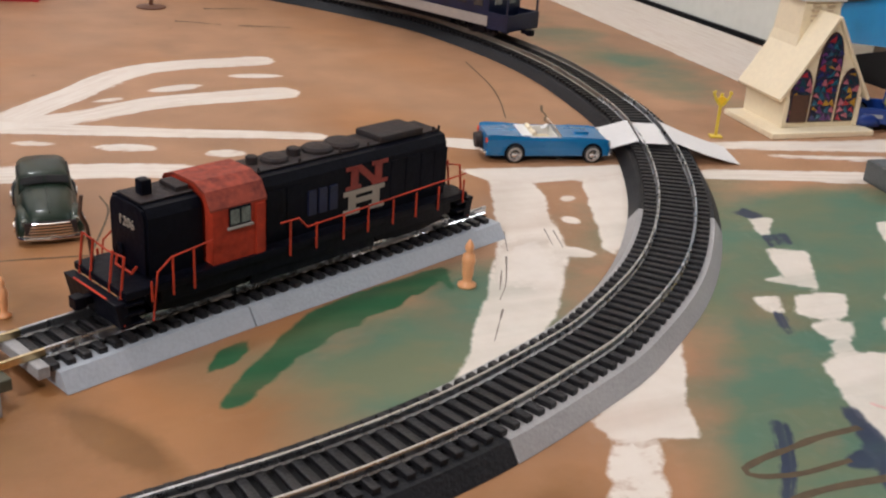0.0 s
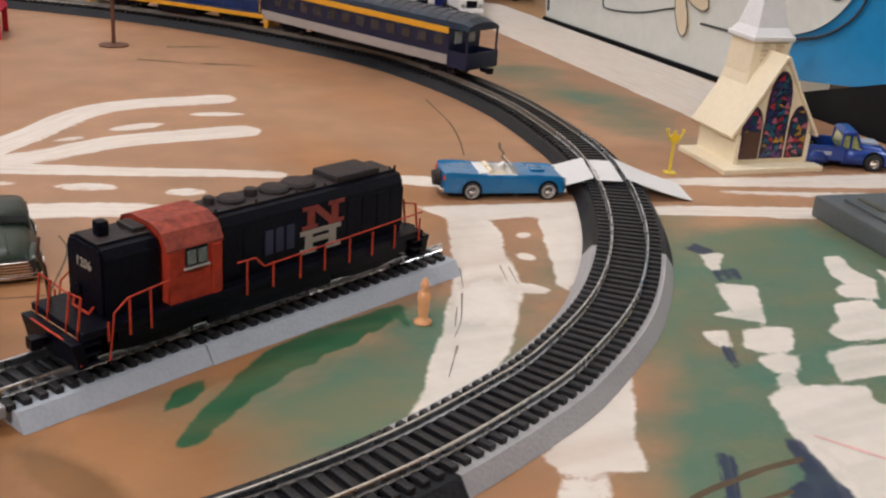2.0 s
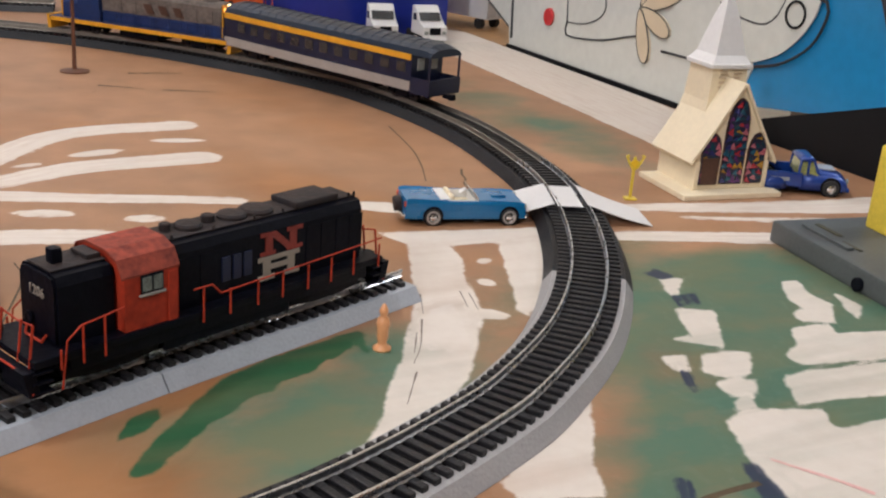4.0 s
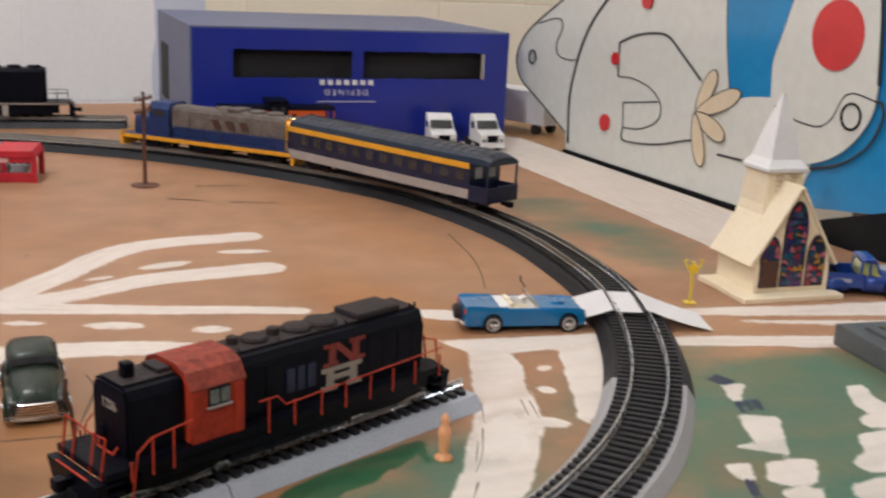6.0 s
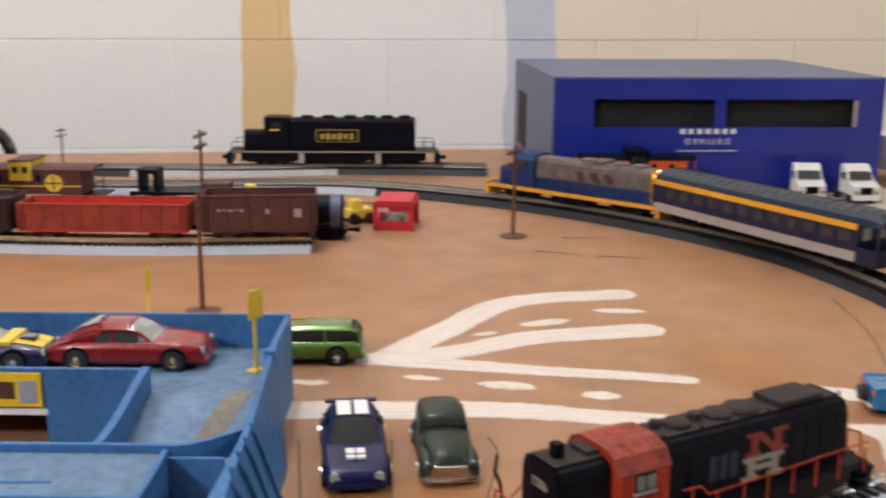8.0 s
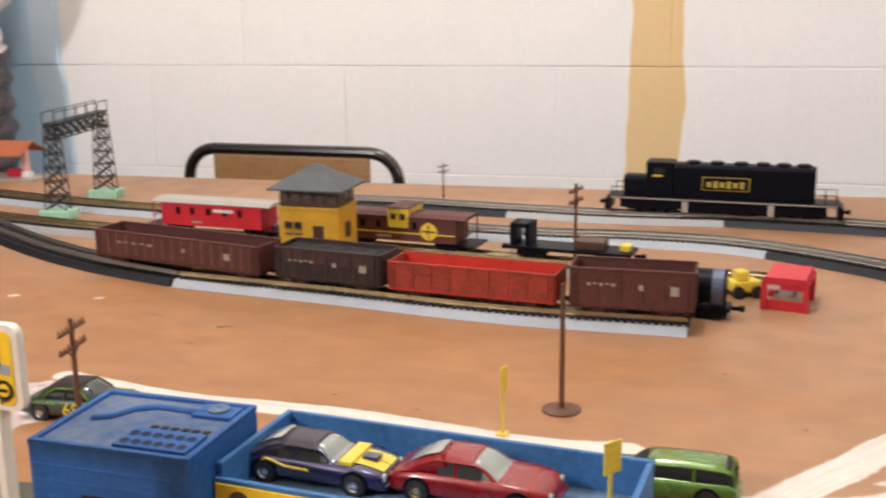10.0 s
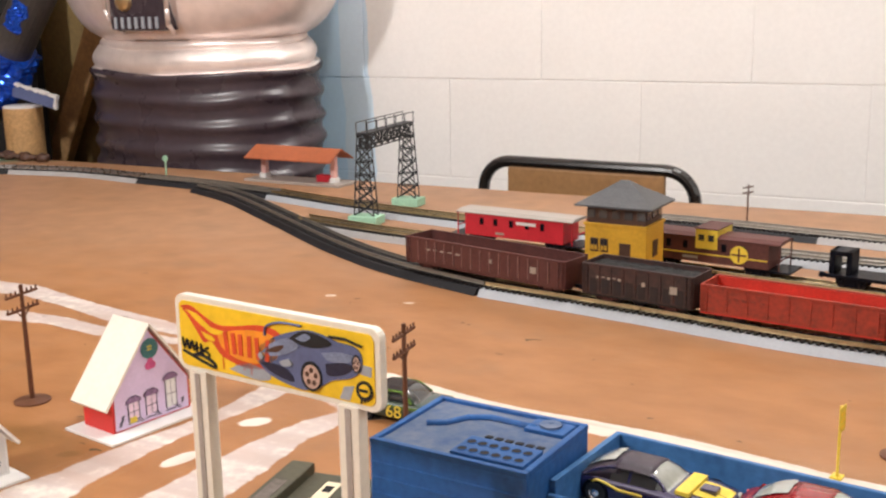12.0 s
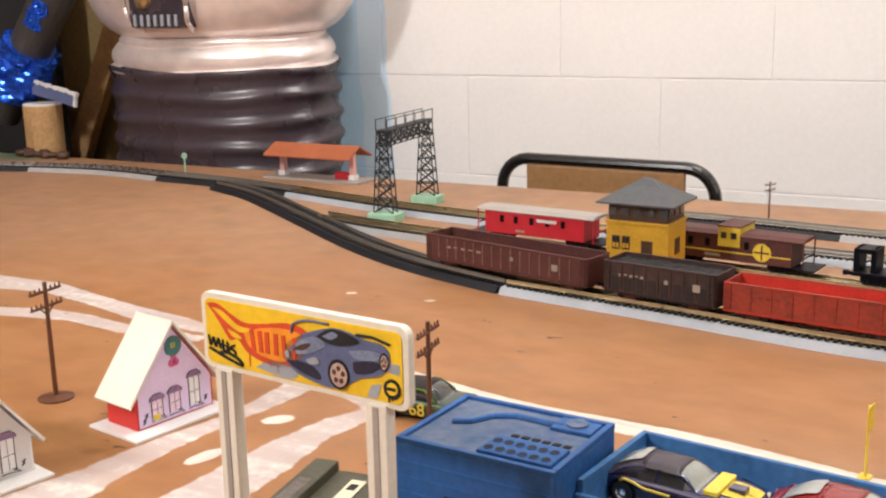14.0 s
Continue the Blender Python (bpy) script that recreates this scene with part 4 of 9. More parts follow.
# second siding with the cabooses
track([(0.335, 1.195), (0.177, 1.217), (-0.015, 1.248), (-0.216, 1.272), (-0.380, 1.290), (-0.506, 1.318)], M_GREYBED, M_BRASSRAIL, "straight siding track on grey roadbed")
# siding along the wall
track([(0.449, 1.425), (0.363, 1.440), (0.280, 1.447)], M_BLACKBED, M_FARRAIL, "short siding track on black roadbed")
track([(0.280, 1.447), (0.169, 1.443), (0.052, 1.455)], M_GREYBED, M_FARRAIL, "straight siding on grey roadbed")
track([(0.052, 1.455), (-0.078, 1.472), (-0.189, 1.476)], M_BLACKBED, M_FARRAIL, "short siding track on black roadbed")
# the display track of the switcher
track([(0.291, 0.531), (0.356, 0.559)], M_BLUEBED, M_RAIL, "straight track on bluish grey roadbed", near=True)
track([(0.357, 0.559), (0.416, 0.583), (0.478, 0.609)], M_BLUEBED, M_RAIL, "straight track on bluish grey roadbed", near=True)


# ---- rolling stock ----
def along(pts, x, y, half):
    """The pose of a car of that half-length on a track, near a plan point."""
    i = nearest(pts, x, y)
    step = (pts[1] - pts[0]).length
    k = max(1, round(half / step))
    a, b = pts[max(0, i - k)], pts[min(len(pts) - 1, i + k)]
    c = (a + b) / 2
    return Matrix.Translation((c.x, c.y, 0)) @ Matrix.Rotation(math.atan2(b.y - a.y, b.x - a.x), 4, "Z")


def wheelset(parent, x, r=0.0052):
    for s in (-1, 1):
        bm = bmesh.new()
        rod(bm, (x, s * 0.0070, RAIL_TOP + r), (x, s * 0.0092, RAIL_TOP + r), r, r * 0.97, 16)
        rod(bm, (x, s * 0.0066, RAIL_TOP + r), (x, s * 0.0071, RAIL_TOP + r), r * 1.1, r * 1.1, 16)
        part("wheel", bm, M_DUSTY, parent)


def bogie(parent, x, length=0.026, axles=2, material=None, wheels=True):
    bm = bmesh.new()
    for s in (-1, 1):
        block(bm, x - length / 2, x + length / 2, s * 0.0100 - 0.0012, s * 0.0100 + 0.0012, RAIL_TOP + 0.0040, RAIL_TOP + 0.0075, 0.0005)
        block(bm, x - length / 5, x + length / 5, s * 0.0106 - 0.0012, s * 0.0106 + 0.0012, RAIL_TOP + 0.0018, RAIL_TOP + 0.0085, 0.0005)
        for k in range(axles):
            ax = x + (k - (axles - 1) / 2) * length * 0.62 / max(1, axles - 1)
            block(bm, ax - 0.0018, ax + 0.0018, s * 0.0112 - 0.0008, s * 0.0112 + 0.0008, RAIL_TOP + 0.0032, RAIL_TOP + 0.0068, 0.0004)
    block(bm, x - 0.003, x + 0.003, -0.0095, 0.0095, RAIL_TOP + 0.004, RAIL_TOP + 0.009)
    b = part("bogie", bm, material or M_BLACK, parent)
    if wheels:
        for k in range(axles):
            wheelset(b, x + (k - (axles - 1) / 2) * length * 0.62 / max(1, axles - 1))
    return b


def coupler(parent, x, s):
    bm = cube(min(x, x + s * 0.008), max(x, x + s * 0.008), -0.0013, 0.0013, RAIL_TOP + 0.0055, RAIL_TOP + 0.0085, 0.0003)
    block(bm, x + s * 0.008 - 0.002, x + s * 0.008 + 0.002, -0.0022, 0.0022, RAIL_TOP + 0.005, RAIL_TOP + 0.0092, 0.0006)
    part("coupler", bm, M_BLACK, parent)


def fan(parent, x, z, r, material):
    bm = lathe([(r * 1.0, 0), (r, 0.0016), (r * 0.86, 0.0024), (r * 0.3, 0.0027), (0.0003, 0.0027)], 20)
    part("roof_fan", bm, material, parent, smooth=False, place=pose(x, 0, z))


def railing(parent, pts, posts, r, material, foot):
    part("handrail", chain(pts, r, 6), material, parent)
    for x, y, z in posts:
        bm = rod(bmesh.new(), (x, y, foot), (x, y, z), r * 1.15, r * 1.15, 6)
        part("stanchion", bm, material, parent)


def hood_roof(parent, x0, x1, w, z0, z1, material, name="hood", label=""):
    prof = [(-w, z0), (-w, z1 - 0.004), (-w * 0.86, z1 - 0.0008), (-w * 0.55, z1), (w * 0.55, z1), (w * 0.86, z1 - 0.0008), (w, z1 - 0.004), (w, z0)]
    bm = loft([[(x, y, z) for y, z in prof] for x in (x0, x1)])
    bmesh.ops.bevel(bm, geom=[e for e in bm.edges if abs(e.verts[0].co.x - e.verts[1].co.x) < 1e-6], offset=0.0009, segments=2, affect="EDGES", clamp_overlap=True)
    return part(name, bm, material, parent, label)


def switcher(place):
    """Road switcher seen close by: short hood, red cab, long hood, thin handrails."""
    g = thing("diesel_locomotive", place, "black road switcher locomotive with a faded red cab", "model locomotive")
    L, W = 0.0785, 0.0165
    deck = RAIL_TOP + 0.0135
    part("frame", cube(-L, L, -W, W, deck - 0.0028, deck, 0.0006), M_BLACK, g)
    part("fuel_tank", cube(-0.021, 0.021, -0.0135, 0.0135, RAIL_TOP + 0.002, deck - 0.0028, 0.0022), M_BLACK, g)
    for s in (-1, 1):
        bogie(g, s * 0.049, 0.036, 2, M_BLACK)
        coupler(g, s * L, s)
        part("pilot", prism([(s * L, deck - 0.003), (s * (L + 0.004), deck - 0.003), (s * (L + 0.002), RAIL_TOP + 0.0012), (s * (L - 0.002), RAIL_TOP + 0.0012)], -W, W, 0.0004), M_BLACK, g)
        for k in range(3):
            part("step", cube(s * (L - 0.006), s * (L + 0.001), -W - 0.0006, -W + 0.004, RAIL_TOP + 0.002 + k * 0.0035, RAIL_TOP + 0.0027 + k * 0.0035), M_BLACK, g)
    # black plates added to fill the shadowed gaps below the walkway
    for s in (-1, 1):
        part("side_sill", cube(-0.0655, 0.0700, s * 0.0146 - 0.0008, s * 0.0146 + 0.0008, deck - 0.0078, deck - 0.0028, 0.0004), M_BLACK, g)
        part("tank_gap_plate", cube(-0.0290, 0.0290, s * 0.0138 - 0.0008, s * 0.0138 + 0.0008, RAIL_TOP + 0.0016, deck - 0.0070, 0.0010), M_BLACK, g)
        for x in (-0.049, 0.049):
            part("truck_frame", prism([(x - 0.020, RAIL_TOP + 0.0092), (x - 0.018, RAIL_TOP + 0.0026), (x - 0.007, RAIL_TOP + 0.0012), (x + 0.007, RAIL_TOP + 0.0012), (x + 0.018, RAIL_TOP + 0.0026), (x + 0.020, RAIL_TOP + 0.0092)], s * 0.0125 - 0.0008, s * 0.0125 + 0.0008, 0.0004), M_BLACK, g)
    top = deck + 0.0255
    long_hood = hood_roof(g, -0.0225, 0.0705, 0.0112, deck, top, M_BLACK, "long_hood", "black long hood with dusty roof")
    short_hood = hood_roof(g, -0.0675, -0.0455, 0.0112, deck, top - 0.001, M_BLACK, "short_hood")
    # roof dust and fittings
    part("roof_panel", cube(-0.021, 0.069, -0.0072, 0.0072, top + 0.0001, top + 0.0006, 0.0002), M_DUSTY, long_hood)
    part("roof_panel", cube(-0.0665, -0.0465, -0.0072, 0.0072, top - 0.0009, top - 0.0004, 0.0002), M_DUSTY, short_hood)
    for x in (0.0235,):
        fan(long_hood, x, top, 0.0068, M_DUSTY)
    part("dynamic_brake", cube(0.037, 0.0600, -0.0075, 0.0075, top, top + 0.0030, 0.0012), M_DUSTY, long_hood)
    fan(long_hood, -0.008, top, 0.0052, M_DUSTY)
    fan(long_hood, 0.0118, top, 0.0058, M_DUSTY)
    part("exhaust_stack", lathe([(0.0026, 0), (0.0026, 0.003), (0.0020, 0.0034), (0.0003, 0.0034)], 12), M_DUSTY, long_hood, place=pose(0.0015, 0.001, top))
    part("exhaust_stack", lathe([(0.0022, 0), (0.0022, 0.003), (0.0016, 0.0034), (0.0003, 0.0034)], 12), M_DUSTY, long_hood, place=pose(-0.0165, 0.002, top))
    for x in (-0.020, -0.002, 0.017, 0.031, 0.066, 0.069):
        part("lift_ring", rod(bmesh.new(), (x, -0.007, top), (x, -0.007, top + 0.002), 0.0005), M_DUSTY, long_hood)
    part("bell_housing", cube(-0.0628, -0.0588, -0.0022, 0.0022, top - 0.001, top + 0.0048, 0.0012), M_BLACK, short_hood)
    part("roof_hatch", cube(-0.052, -0.047, -0.005, 0.005, top - 0.001, top + 0.0012, 0.0005), M_DUSTY, short_hood)
    # cab
    w = 0.0152
    prof = [(-w, deck - 0.0020), (-w, top - 0.006), (-w * 0.80, top - 0.0005), (-w * 0.42, top + 0.0018), (w * 0.42, top + 0.0018), (w * 0.80, top - 0.0005), (w, top - 0.006), (w, deck - 0.0020)]
    cab = part("cab", loft([[(x, y, z) for y, z in prof] for x in (-0.0448, -0.0232)]), M_RED, g, "orange-red cab with worn paint")
    part("cab_roof", loft([[(x, y, z + 0.0004) for y, z in prof[1:7]] + [(x, y, z - 0.0004) for y, z in prof[6:0:-1]] for x in (-0.0458, -0.0226)]), M_REDHOOD, cab, "faded red cab roof")
    for s in (-1, 1):
        fr = part("window", cube(-0.0385, -0.0295, s * w - 0.0004, s * w + 0.0004, top - 0.0130, top - 0.0062, 0.0003), M_BLACK, cab)
        for dx in (-0.0362, -0.0318):
            part("pane", cube(dx - 0.0018, dx + 0.0018, s * w - 0.0006, s * w + 0.0006, top - 0.0122, top - 0.0070), M_CABPANE, fr)
        part("window_sill", cube(-0.0392, -0.0288, s * w - 0.0009, s * w + 0.0009, top - 0.0139, top - 0.0131, 0.0002), M_COACHGREY, fr, "pale worn sill")
        part("door", cube(-0.0275, -0.0240, s * w - 0.0005, s * w + 0.0005, deck - 0.001, top - 0.007, 0.0003), M_RED, cab)
    # handrails
    for s in (-1, 1):
        y = s * (W + 0.0004)
        h = deck + 0.0095
        railing(g, [(-0.018, y, h), (-0.010, y, h), (-0.006, y, h - 0.0042), (0.0765, y, h - 0.001)],
                [(x, y, h - 0.0035) for x in (-0.0018, 0.0112, 0.0233, 0.0362, 0.0485, 0.061, 0.0755)] + [(-0.0137, y, h)], 0.00036, M_RED, deck - 0.004)
        railing(g, [(-0.0460, y, h + 0.001), (-0.062, y, h - 0.0010), (-0.0672, y, h - 0.005), (-0.0695, y, deck - 0.012)],
                [(-0.0535, y, h), (-0.0615, y, h - 0.001), (-0.0695, y, deck + 0.002)], 0.00036, M_RED, deck - 0.005)
    for s in (-1, 1):
        for y in (-0.013, -0.006, 0.006, 0.013):
            part("stanchion", rod(bmesh.new(), (s * (L + 0.001), y, deck - 0.010), (s * (L - 0.002), y, deck + 0.011), 0.00045), M_RED, g)
        part("handrail", chain([(s * (L - 0.002), -0.013, deck + 0.011), (s * (L - 0.0035), 0, deck + 0.0085), (s * (L - 0.002), 0.013, deck + 0.011)], 0.00034), M_RED, g)
        part("handrail", chain([(s * (L + 0.001), -0.0165, deck - 0.011), (s * (L + 0.0035), -0.010, deck - 0.003), (s * (L + 0.0035), 0.010, deck - 0.003), (s * (L + 0.001), 0.0165, deck - 0.011)], 0.00042), M_RED, g)
    part("brake_wheel", lathe([(0.0024, 0), (0.0024, 0.0006), (0.0018, 0.0008), (0.0003, 0.0007)], 14), M_BLACK, g, "black brake wheel", place=pose(-0.0683, 0.004, deck + 0.006, 0, -90, 0))
    part("grab_iron", chain([(-0.0735, 0.013, deck), (-0.074, 0.0142, deck + 0.012), (-0.076, 0.0148, deck + 0.017), (-0.075, 0.0148, deck + 0.023)], 0.0007), M_DKBROWN, g)
    # side lettering: number and a two-tone block mark
    text_part("number", "1206", 0.0048, M_CREAMLET, short_hood, Matrix.Translation((-0.0677, 0.0, deck + 0.0165)) @ pose(0, 0, 0, 90, 0, -90), label="pale number on the hood end")
    part("end_step", chain([(-0.0682, -0.006, deck + 0.003), (-0.0695, -0.005, deck + 0.0005), (-0.0695, 0.005, deck + 0.0005), (-0.0682, 0.006, deck + 0.003)], 0.0005), M_RED, g)
    for s in (-1, 1):
        y0, y1 = s * 0.01135 - 0.0002, s * 0.01135 + 0.0002
        for a, b, c, d in ((0.0190, 0.0225, 0.0120, 0.0212), (0.0310, 0.0345, 0.0120, 0.0212), (0.0165, 0.0240, 0.0196, 0.0212), (0.0165, 0.0240, 0.0120, 0.0135), (0.0295, 0.0375, 0.0196, 0.0212), (0.0295, 0.0375, 0.0120, 0.0135)):
            part("mark_block", cube(a, b, y0 - 0.00001 * a, y1 + 0.004 * a * 0.01, deck + c, deck + d), M_MARKRED, long_hood, "red slab of the painted mark")
        part("mark_block", prism([(0.0200, deck + 0.0212), (0.0240, deck + 0.0212), (0.0345, deck + 0.0120), (0.0305, deck + 0.0120)], y0 - 0.0001, y1 + 0.0001), M_MARKRED, long_hood)
        for a, b, c, d in ((0.0155, 0.0360, 0.0098, 0.0116), (0.0155, 0.0235, 0.0022, 0.0042), (0.0285, 0.0360, 0.0022, 0.0042), (0.0180, 0.0215, 0.0040, 0.0100), (0.0300, 0.0335, 0.0040, 0.0100), (0.0200, 0.0320, 0.0062, 0.0082)):
            part("mark_bar", cube(a, b, y0 - 0.0001 - 0.002 * (d - c), y1 + 0.0001 + 0.002 * (d - c), deck + c, deck + d), M_CREAMLET, long_hood, "pale bar of the painted mark")
        for k in range(6):
            x = (-0.0200, -0.0110, 0.0395, 0.0475, 0.0555, 0.0630)[k]
            if x < 0.078:
                part("hood_door", cube(x, x + 0.0072, s * 0.0112 - 0.0003, s * 0.0112 + 0.0003, deck + 0.003, deck + 0.0195, 0.0002), M_BLACK, long_hood)
        for k in range(3):
            part("louvre", cube(-0.0015 + k * 0.0050, 0.0023 + k * 0.0050, s * 0.0114 - 0.0004, s * 0.0114 + 0.0004, deck + 0.0065, deck + 0.0160, 0.0002), M_NAVY, long_hood)
    return g


switcher(Matrix.Translation((0.386, 0.5715, 0)) @ Matrix.Rotation(math.radians(22.5), 4, "Z"))


def road_diesel(place):
    """Blue and yellow diesel with a weathered hood, cab to the front."""
    g = thing("diesel_locomotive", place, "blue and yellow diesel locomotive with weathered brown hood", "model locomotive")
    L, W, deck = 0.093, 0.0165, RAIL_TOP + 0.0125
    top = deck + 0.0300
    part("frame", cube(-L, L, -W, W, deck - 0.0022, deck, 0.0005), M_CSXBLUE, g)
    for s in (-1, 1):
        part("sill_stripe", cube(-L + 0.002, L - 0.002, s * (W + 0.0003) - 0.0003, s * (W + 0.0003) + 0.0003, deck - 0.0040, deck - 0.0004), M_CSXYEL, g, "yellow sill stripe")
        bogie(g, s * 0.060, 0.034, 2)
        coupler(g, s * L, s)
        part("pilot", prism([(s * L, deck + 0.001), (s * (L + 0.003), deck + 0.001), (s * (L + 0.002), RAIL_TOP + 0.001), (s * (L - 0.002), RAIL_TOP + 0.001)], -W, W, 0.0004), M_CSXYEL, g, "yellow end plate")
    part("fuel_tank", cube(-0.020, 0.020, -0.0135, 0.0135, RAIL_TOP + 0.002, deck - 0.002, 0.0022), M_BLACK, g)
    hood = hood_roof(g, -0.083, 0.040, 0.0108, deck, top - 0.001, M_CSXGREY, "hood", "weathered grey-brown hood")
    for s in (-1, 1):
        part("hood_panel", cube(-0.082, 0.039, s * 0.0110 - 0.0002, s * 0.0110 + 0.0002, deck + 0.0005, deck + 0.010), M_CSXBLUE, hood, "blue lower panel")
        for k in range(7):
            part("hood_door", cube(-0.074 + k * 0.0155, -0.0625 + k * 0.0155, s * 0.0112 - 0.0002, s * 0.0112 + 0.0002, deck + 0.0110, deck + 0.0215, 0.0002), M_CSXGREY, hood)
            part("hood_door", cube(-0.074 + k * 0.0155, -0.0625 + k * 0.0155, s * 0.0113 - 0.0002, s * 0.0113 + 0.0002, deck + 0.001, deck + 0.0095, 0.0002), M_CSXBLUE, hood)
        for a, b in ((-0.046, -0.034), (-0.031, -0.019), (-0.016, -0.004)):
            part("lettering_bar", prism([(a, deck + 0.0125), (a + 0.004, deck + 0.0205), (b, deck + 0.0205), (b - 0.004, deck + 0.0125)], s * 0.0116 - 0.0002, s * 0.0116 + 0.0002), M_DKBROWN, hood)
        railing(g, [(-0.090, s * W, deck + 0.010), (0.038, s * W, deck + 0.010)], [(-0.088 + 0.018 * k, s * W, deck + 0.010) for k in range(8)], 0.0004, M_CSXBLUE, deck - 0.002)
    for x in (-0.066, -0.047, -0.012):
        fan(hood, x, top - 0.001, 0.0075, M_CSXGREY)
    part("dynamic_brake", cube(-0.034, -0.020, -0.0098, 0.0098, top - 0.001, top + 0.0018, 0.0008), M_CSXGREY, hood)
    w = 0.0150
    prof = [(-w, deck - 0.002), (-w, top - 0.005), (-w * 0.7, top + 0.001), (w * 0.7, top + 0.001), (w, top - 0.005), (w, deck - 0.002)]
    cab = part("cab", loft([[(x, y, z) for y, z in prof] for x in (0.040, 0.0625)]), M_CSXBLUE, g, "dark blue cab")
    for s in (-1, 1):
        part("window", cube(0.0450, 0.0560, s * w - 0.0005, s * w + 0.0005, top - 0.0110, top - 0.0060, 0.0003), M_GLASS, cab)
    part("window", cube(0.0622, 0.0630, -0.0115, -0.002, top - 0.008, top - 0.003, 0.0003), M_GLASS, cab)
    part("window", cube(0.0622, 0.0630, 0.002, 0.0115, top - 0.008, top - 0.003, 0.0003), M_GLASS, cab)
    nose = hood_roof(g, 0.0626, 0.083, 0.0105, deck, deck + 0.0165, M_CSXBLUE, "nose")
    part("nose_band", cube(0.0828, 0.0838, -0.0108, 0.0108, deck, deck + 0.014, 0.0004), M_CSXYEL, nose, "yellow nose front")
    part("end_panel", cube(-0.0840, -0.0828, -0.0106, 0.0106, deck, top - 0.002, 0.0005), M_CSXYEL, hood, "yellow rear end")
    for s in (-1, 1):
        part("number_board", cube(-0.0850, -0.0839, s * 0.0058 - 0.0034, s * 0.0058 + 0.0034, top - 0.0085, top - 0.0045, 0.0003), M_LAMP, hood, "lit number board")
        part("headlamp", rod(bmesh.new(), (-0.0852, s * 0.0014, top - 0.0030), (-0.0838, s * 0.0014, top - 0.0030), 0.0012, None, 10), M_LENS, hood, "lit headlamp")
        part("stanchion", rod(bmesh.new(), (-L, s * 0.012, deck - 0.006), (-L, s * 0.012, deck + 0.010), 0.0007), M_CSXYEL, g)
    part("handrail", rod(bmesh.new(), (-L, -0.012, deck + 0.010), (-L, 0.012, deck + 0.010), 0.0005), M_CSXYEL, g)
    return g


def coach(place):
    """Observation coach with an open rear platform."""
    g = thing("passenger_coach", place, "navy passenger coach with yellow window band and grey base", "model coach")
    L, w, z0, z1 = 0.116, 0.0175, RAIL_TOP + 0.0085, RAIL_TOP + 0.0355
    def ring(x, k=1.0):
        pts = [(-w, z0), (-w, z1), (-w * 0.98, z1 + 0.0014)]
        for i in range(9):
            a = math.pi * (1 - i / 8)
            pts.append((w * 0.96 * math.cos(a), z1 + 0.0012 + k * 0.0085 * math.sin(a)))
        pts += [(w * 0.98, z1 + 0.0014), (w, z1), (w, z0)]
        return [(x, y, z) for y, z in pts]
    part("body", loft([[p for p in ring(x) if p[2] <= z1 + 0.0001] for x in (-L + 0.018, L)]), M_NAVY, g, "navy blue car side")
    part("roof", loft([[p for p in ring(x, k) if p[2] >= z1 - 0.0001] for x, k in ((-L, 0.55), (-L + 0.006, 0.9), (-L + 0.012, 1), (L - 0.006, 1), (L, 0.8))]), M_COACHROOF, g, "slate blue clerestory roof", smooth=False)
    for k in range(22):
        x = -L + 0.014 + k * (2 * L - 0.026) / 21
        part("roof_rib", loft([[(x + dx, y, z + 0.0004) for _, y, z in ring(x)[3:12]] + [(x + dx, y, z - 0.0006) for _, y, z in ring(x)[11:2:-1]] for dx in (-0.0004, 0.0004)]), M_COACHROOF, g)
    for s in (-1, 1):
        part("yellow_band", cube(-L + 0.0185, L - 0.0005, s * (w + 0.0002) - 0.0003, s * (w + 0.0002) + 0.0003, z1 - 0.0040, z1 + 0.0004), M_CSXYEL, g, "yellow letter band")
        part("grey_band", cube(-L + 0.0185, L - 0.0005, s * (w + 0.0002) - 0.0003, s * (w + 0.0002) + 0.0003, z0 + 0.0005, z0 + 0.0075), M_COACHGREY, g, "pale grey lower band")
        for k in range(12):
            x = -L + 0.028 + k * 0.0165
            part("window", cube(x - 0.0045, x + 0.0045, s * (w + 0.0001) - 0.0003, s * (w + 0.0001) + 0.0003, z1 - 0.0135, z1 - 0.0060, 0.0004), M_GLASS, g)
        bogie(g, s * 0.085, 0.030, 2)
        coupler(g, s * L, s)
        part("platform_post", rod(bmesh.new(), (-L + 0.001, s * (w - 0.001), z0), (-L + 0.001, s * (w - 0.001), z1 + 0.001), 0.0009), M_NAVY, g)
        part("platform_side", cube(-L, -L + 0.018, s * (w - 0.0006) - 0.0005, s * (w - 0.0006) + 0.0005, z0, z0 + 0.011), M_NAVY, g)
    part("platform_rail", cube(-L - 0.0005, -L + 0.0008, -w, w, z0, z0 + 0.011, 0.0003), M_NAVY, g)
    part("platform_floor", cube(-L, -L + 0.0185, -w, w, z0 - 0.001, z0 + 0.0005), M_NAVY, g)
    part("rear_window", cube(-L + 0.0172, -L + 0.0182, -0.011, -0.004, z1 - 0.012, z1 - 0.003), M_CLEAR, g)
    part("rear_window", cube(-L + 0.0172, -L + 0.0182, 0.004, 0.011, z1 - 0.012, z1 - 0.003), M_CLEAR, g)
    part("underframe", cube(-0.055, 0.055, -0.010, 0.010, RAIL_TOP + 0.003, z0, 0.001), M_BLACK, g)
    return g


road_diesel(along(LOOP, 0.497, 1.186, 0.06))
coach(along(LOOP, 0.612, 1.012, 0.085))


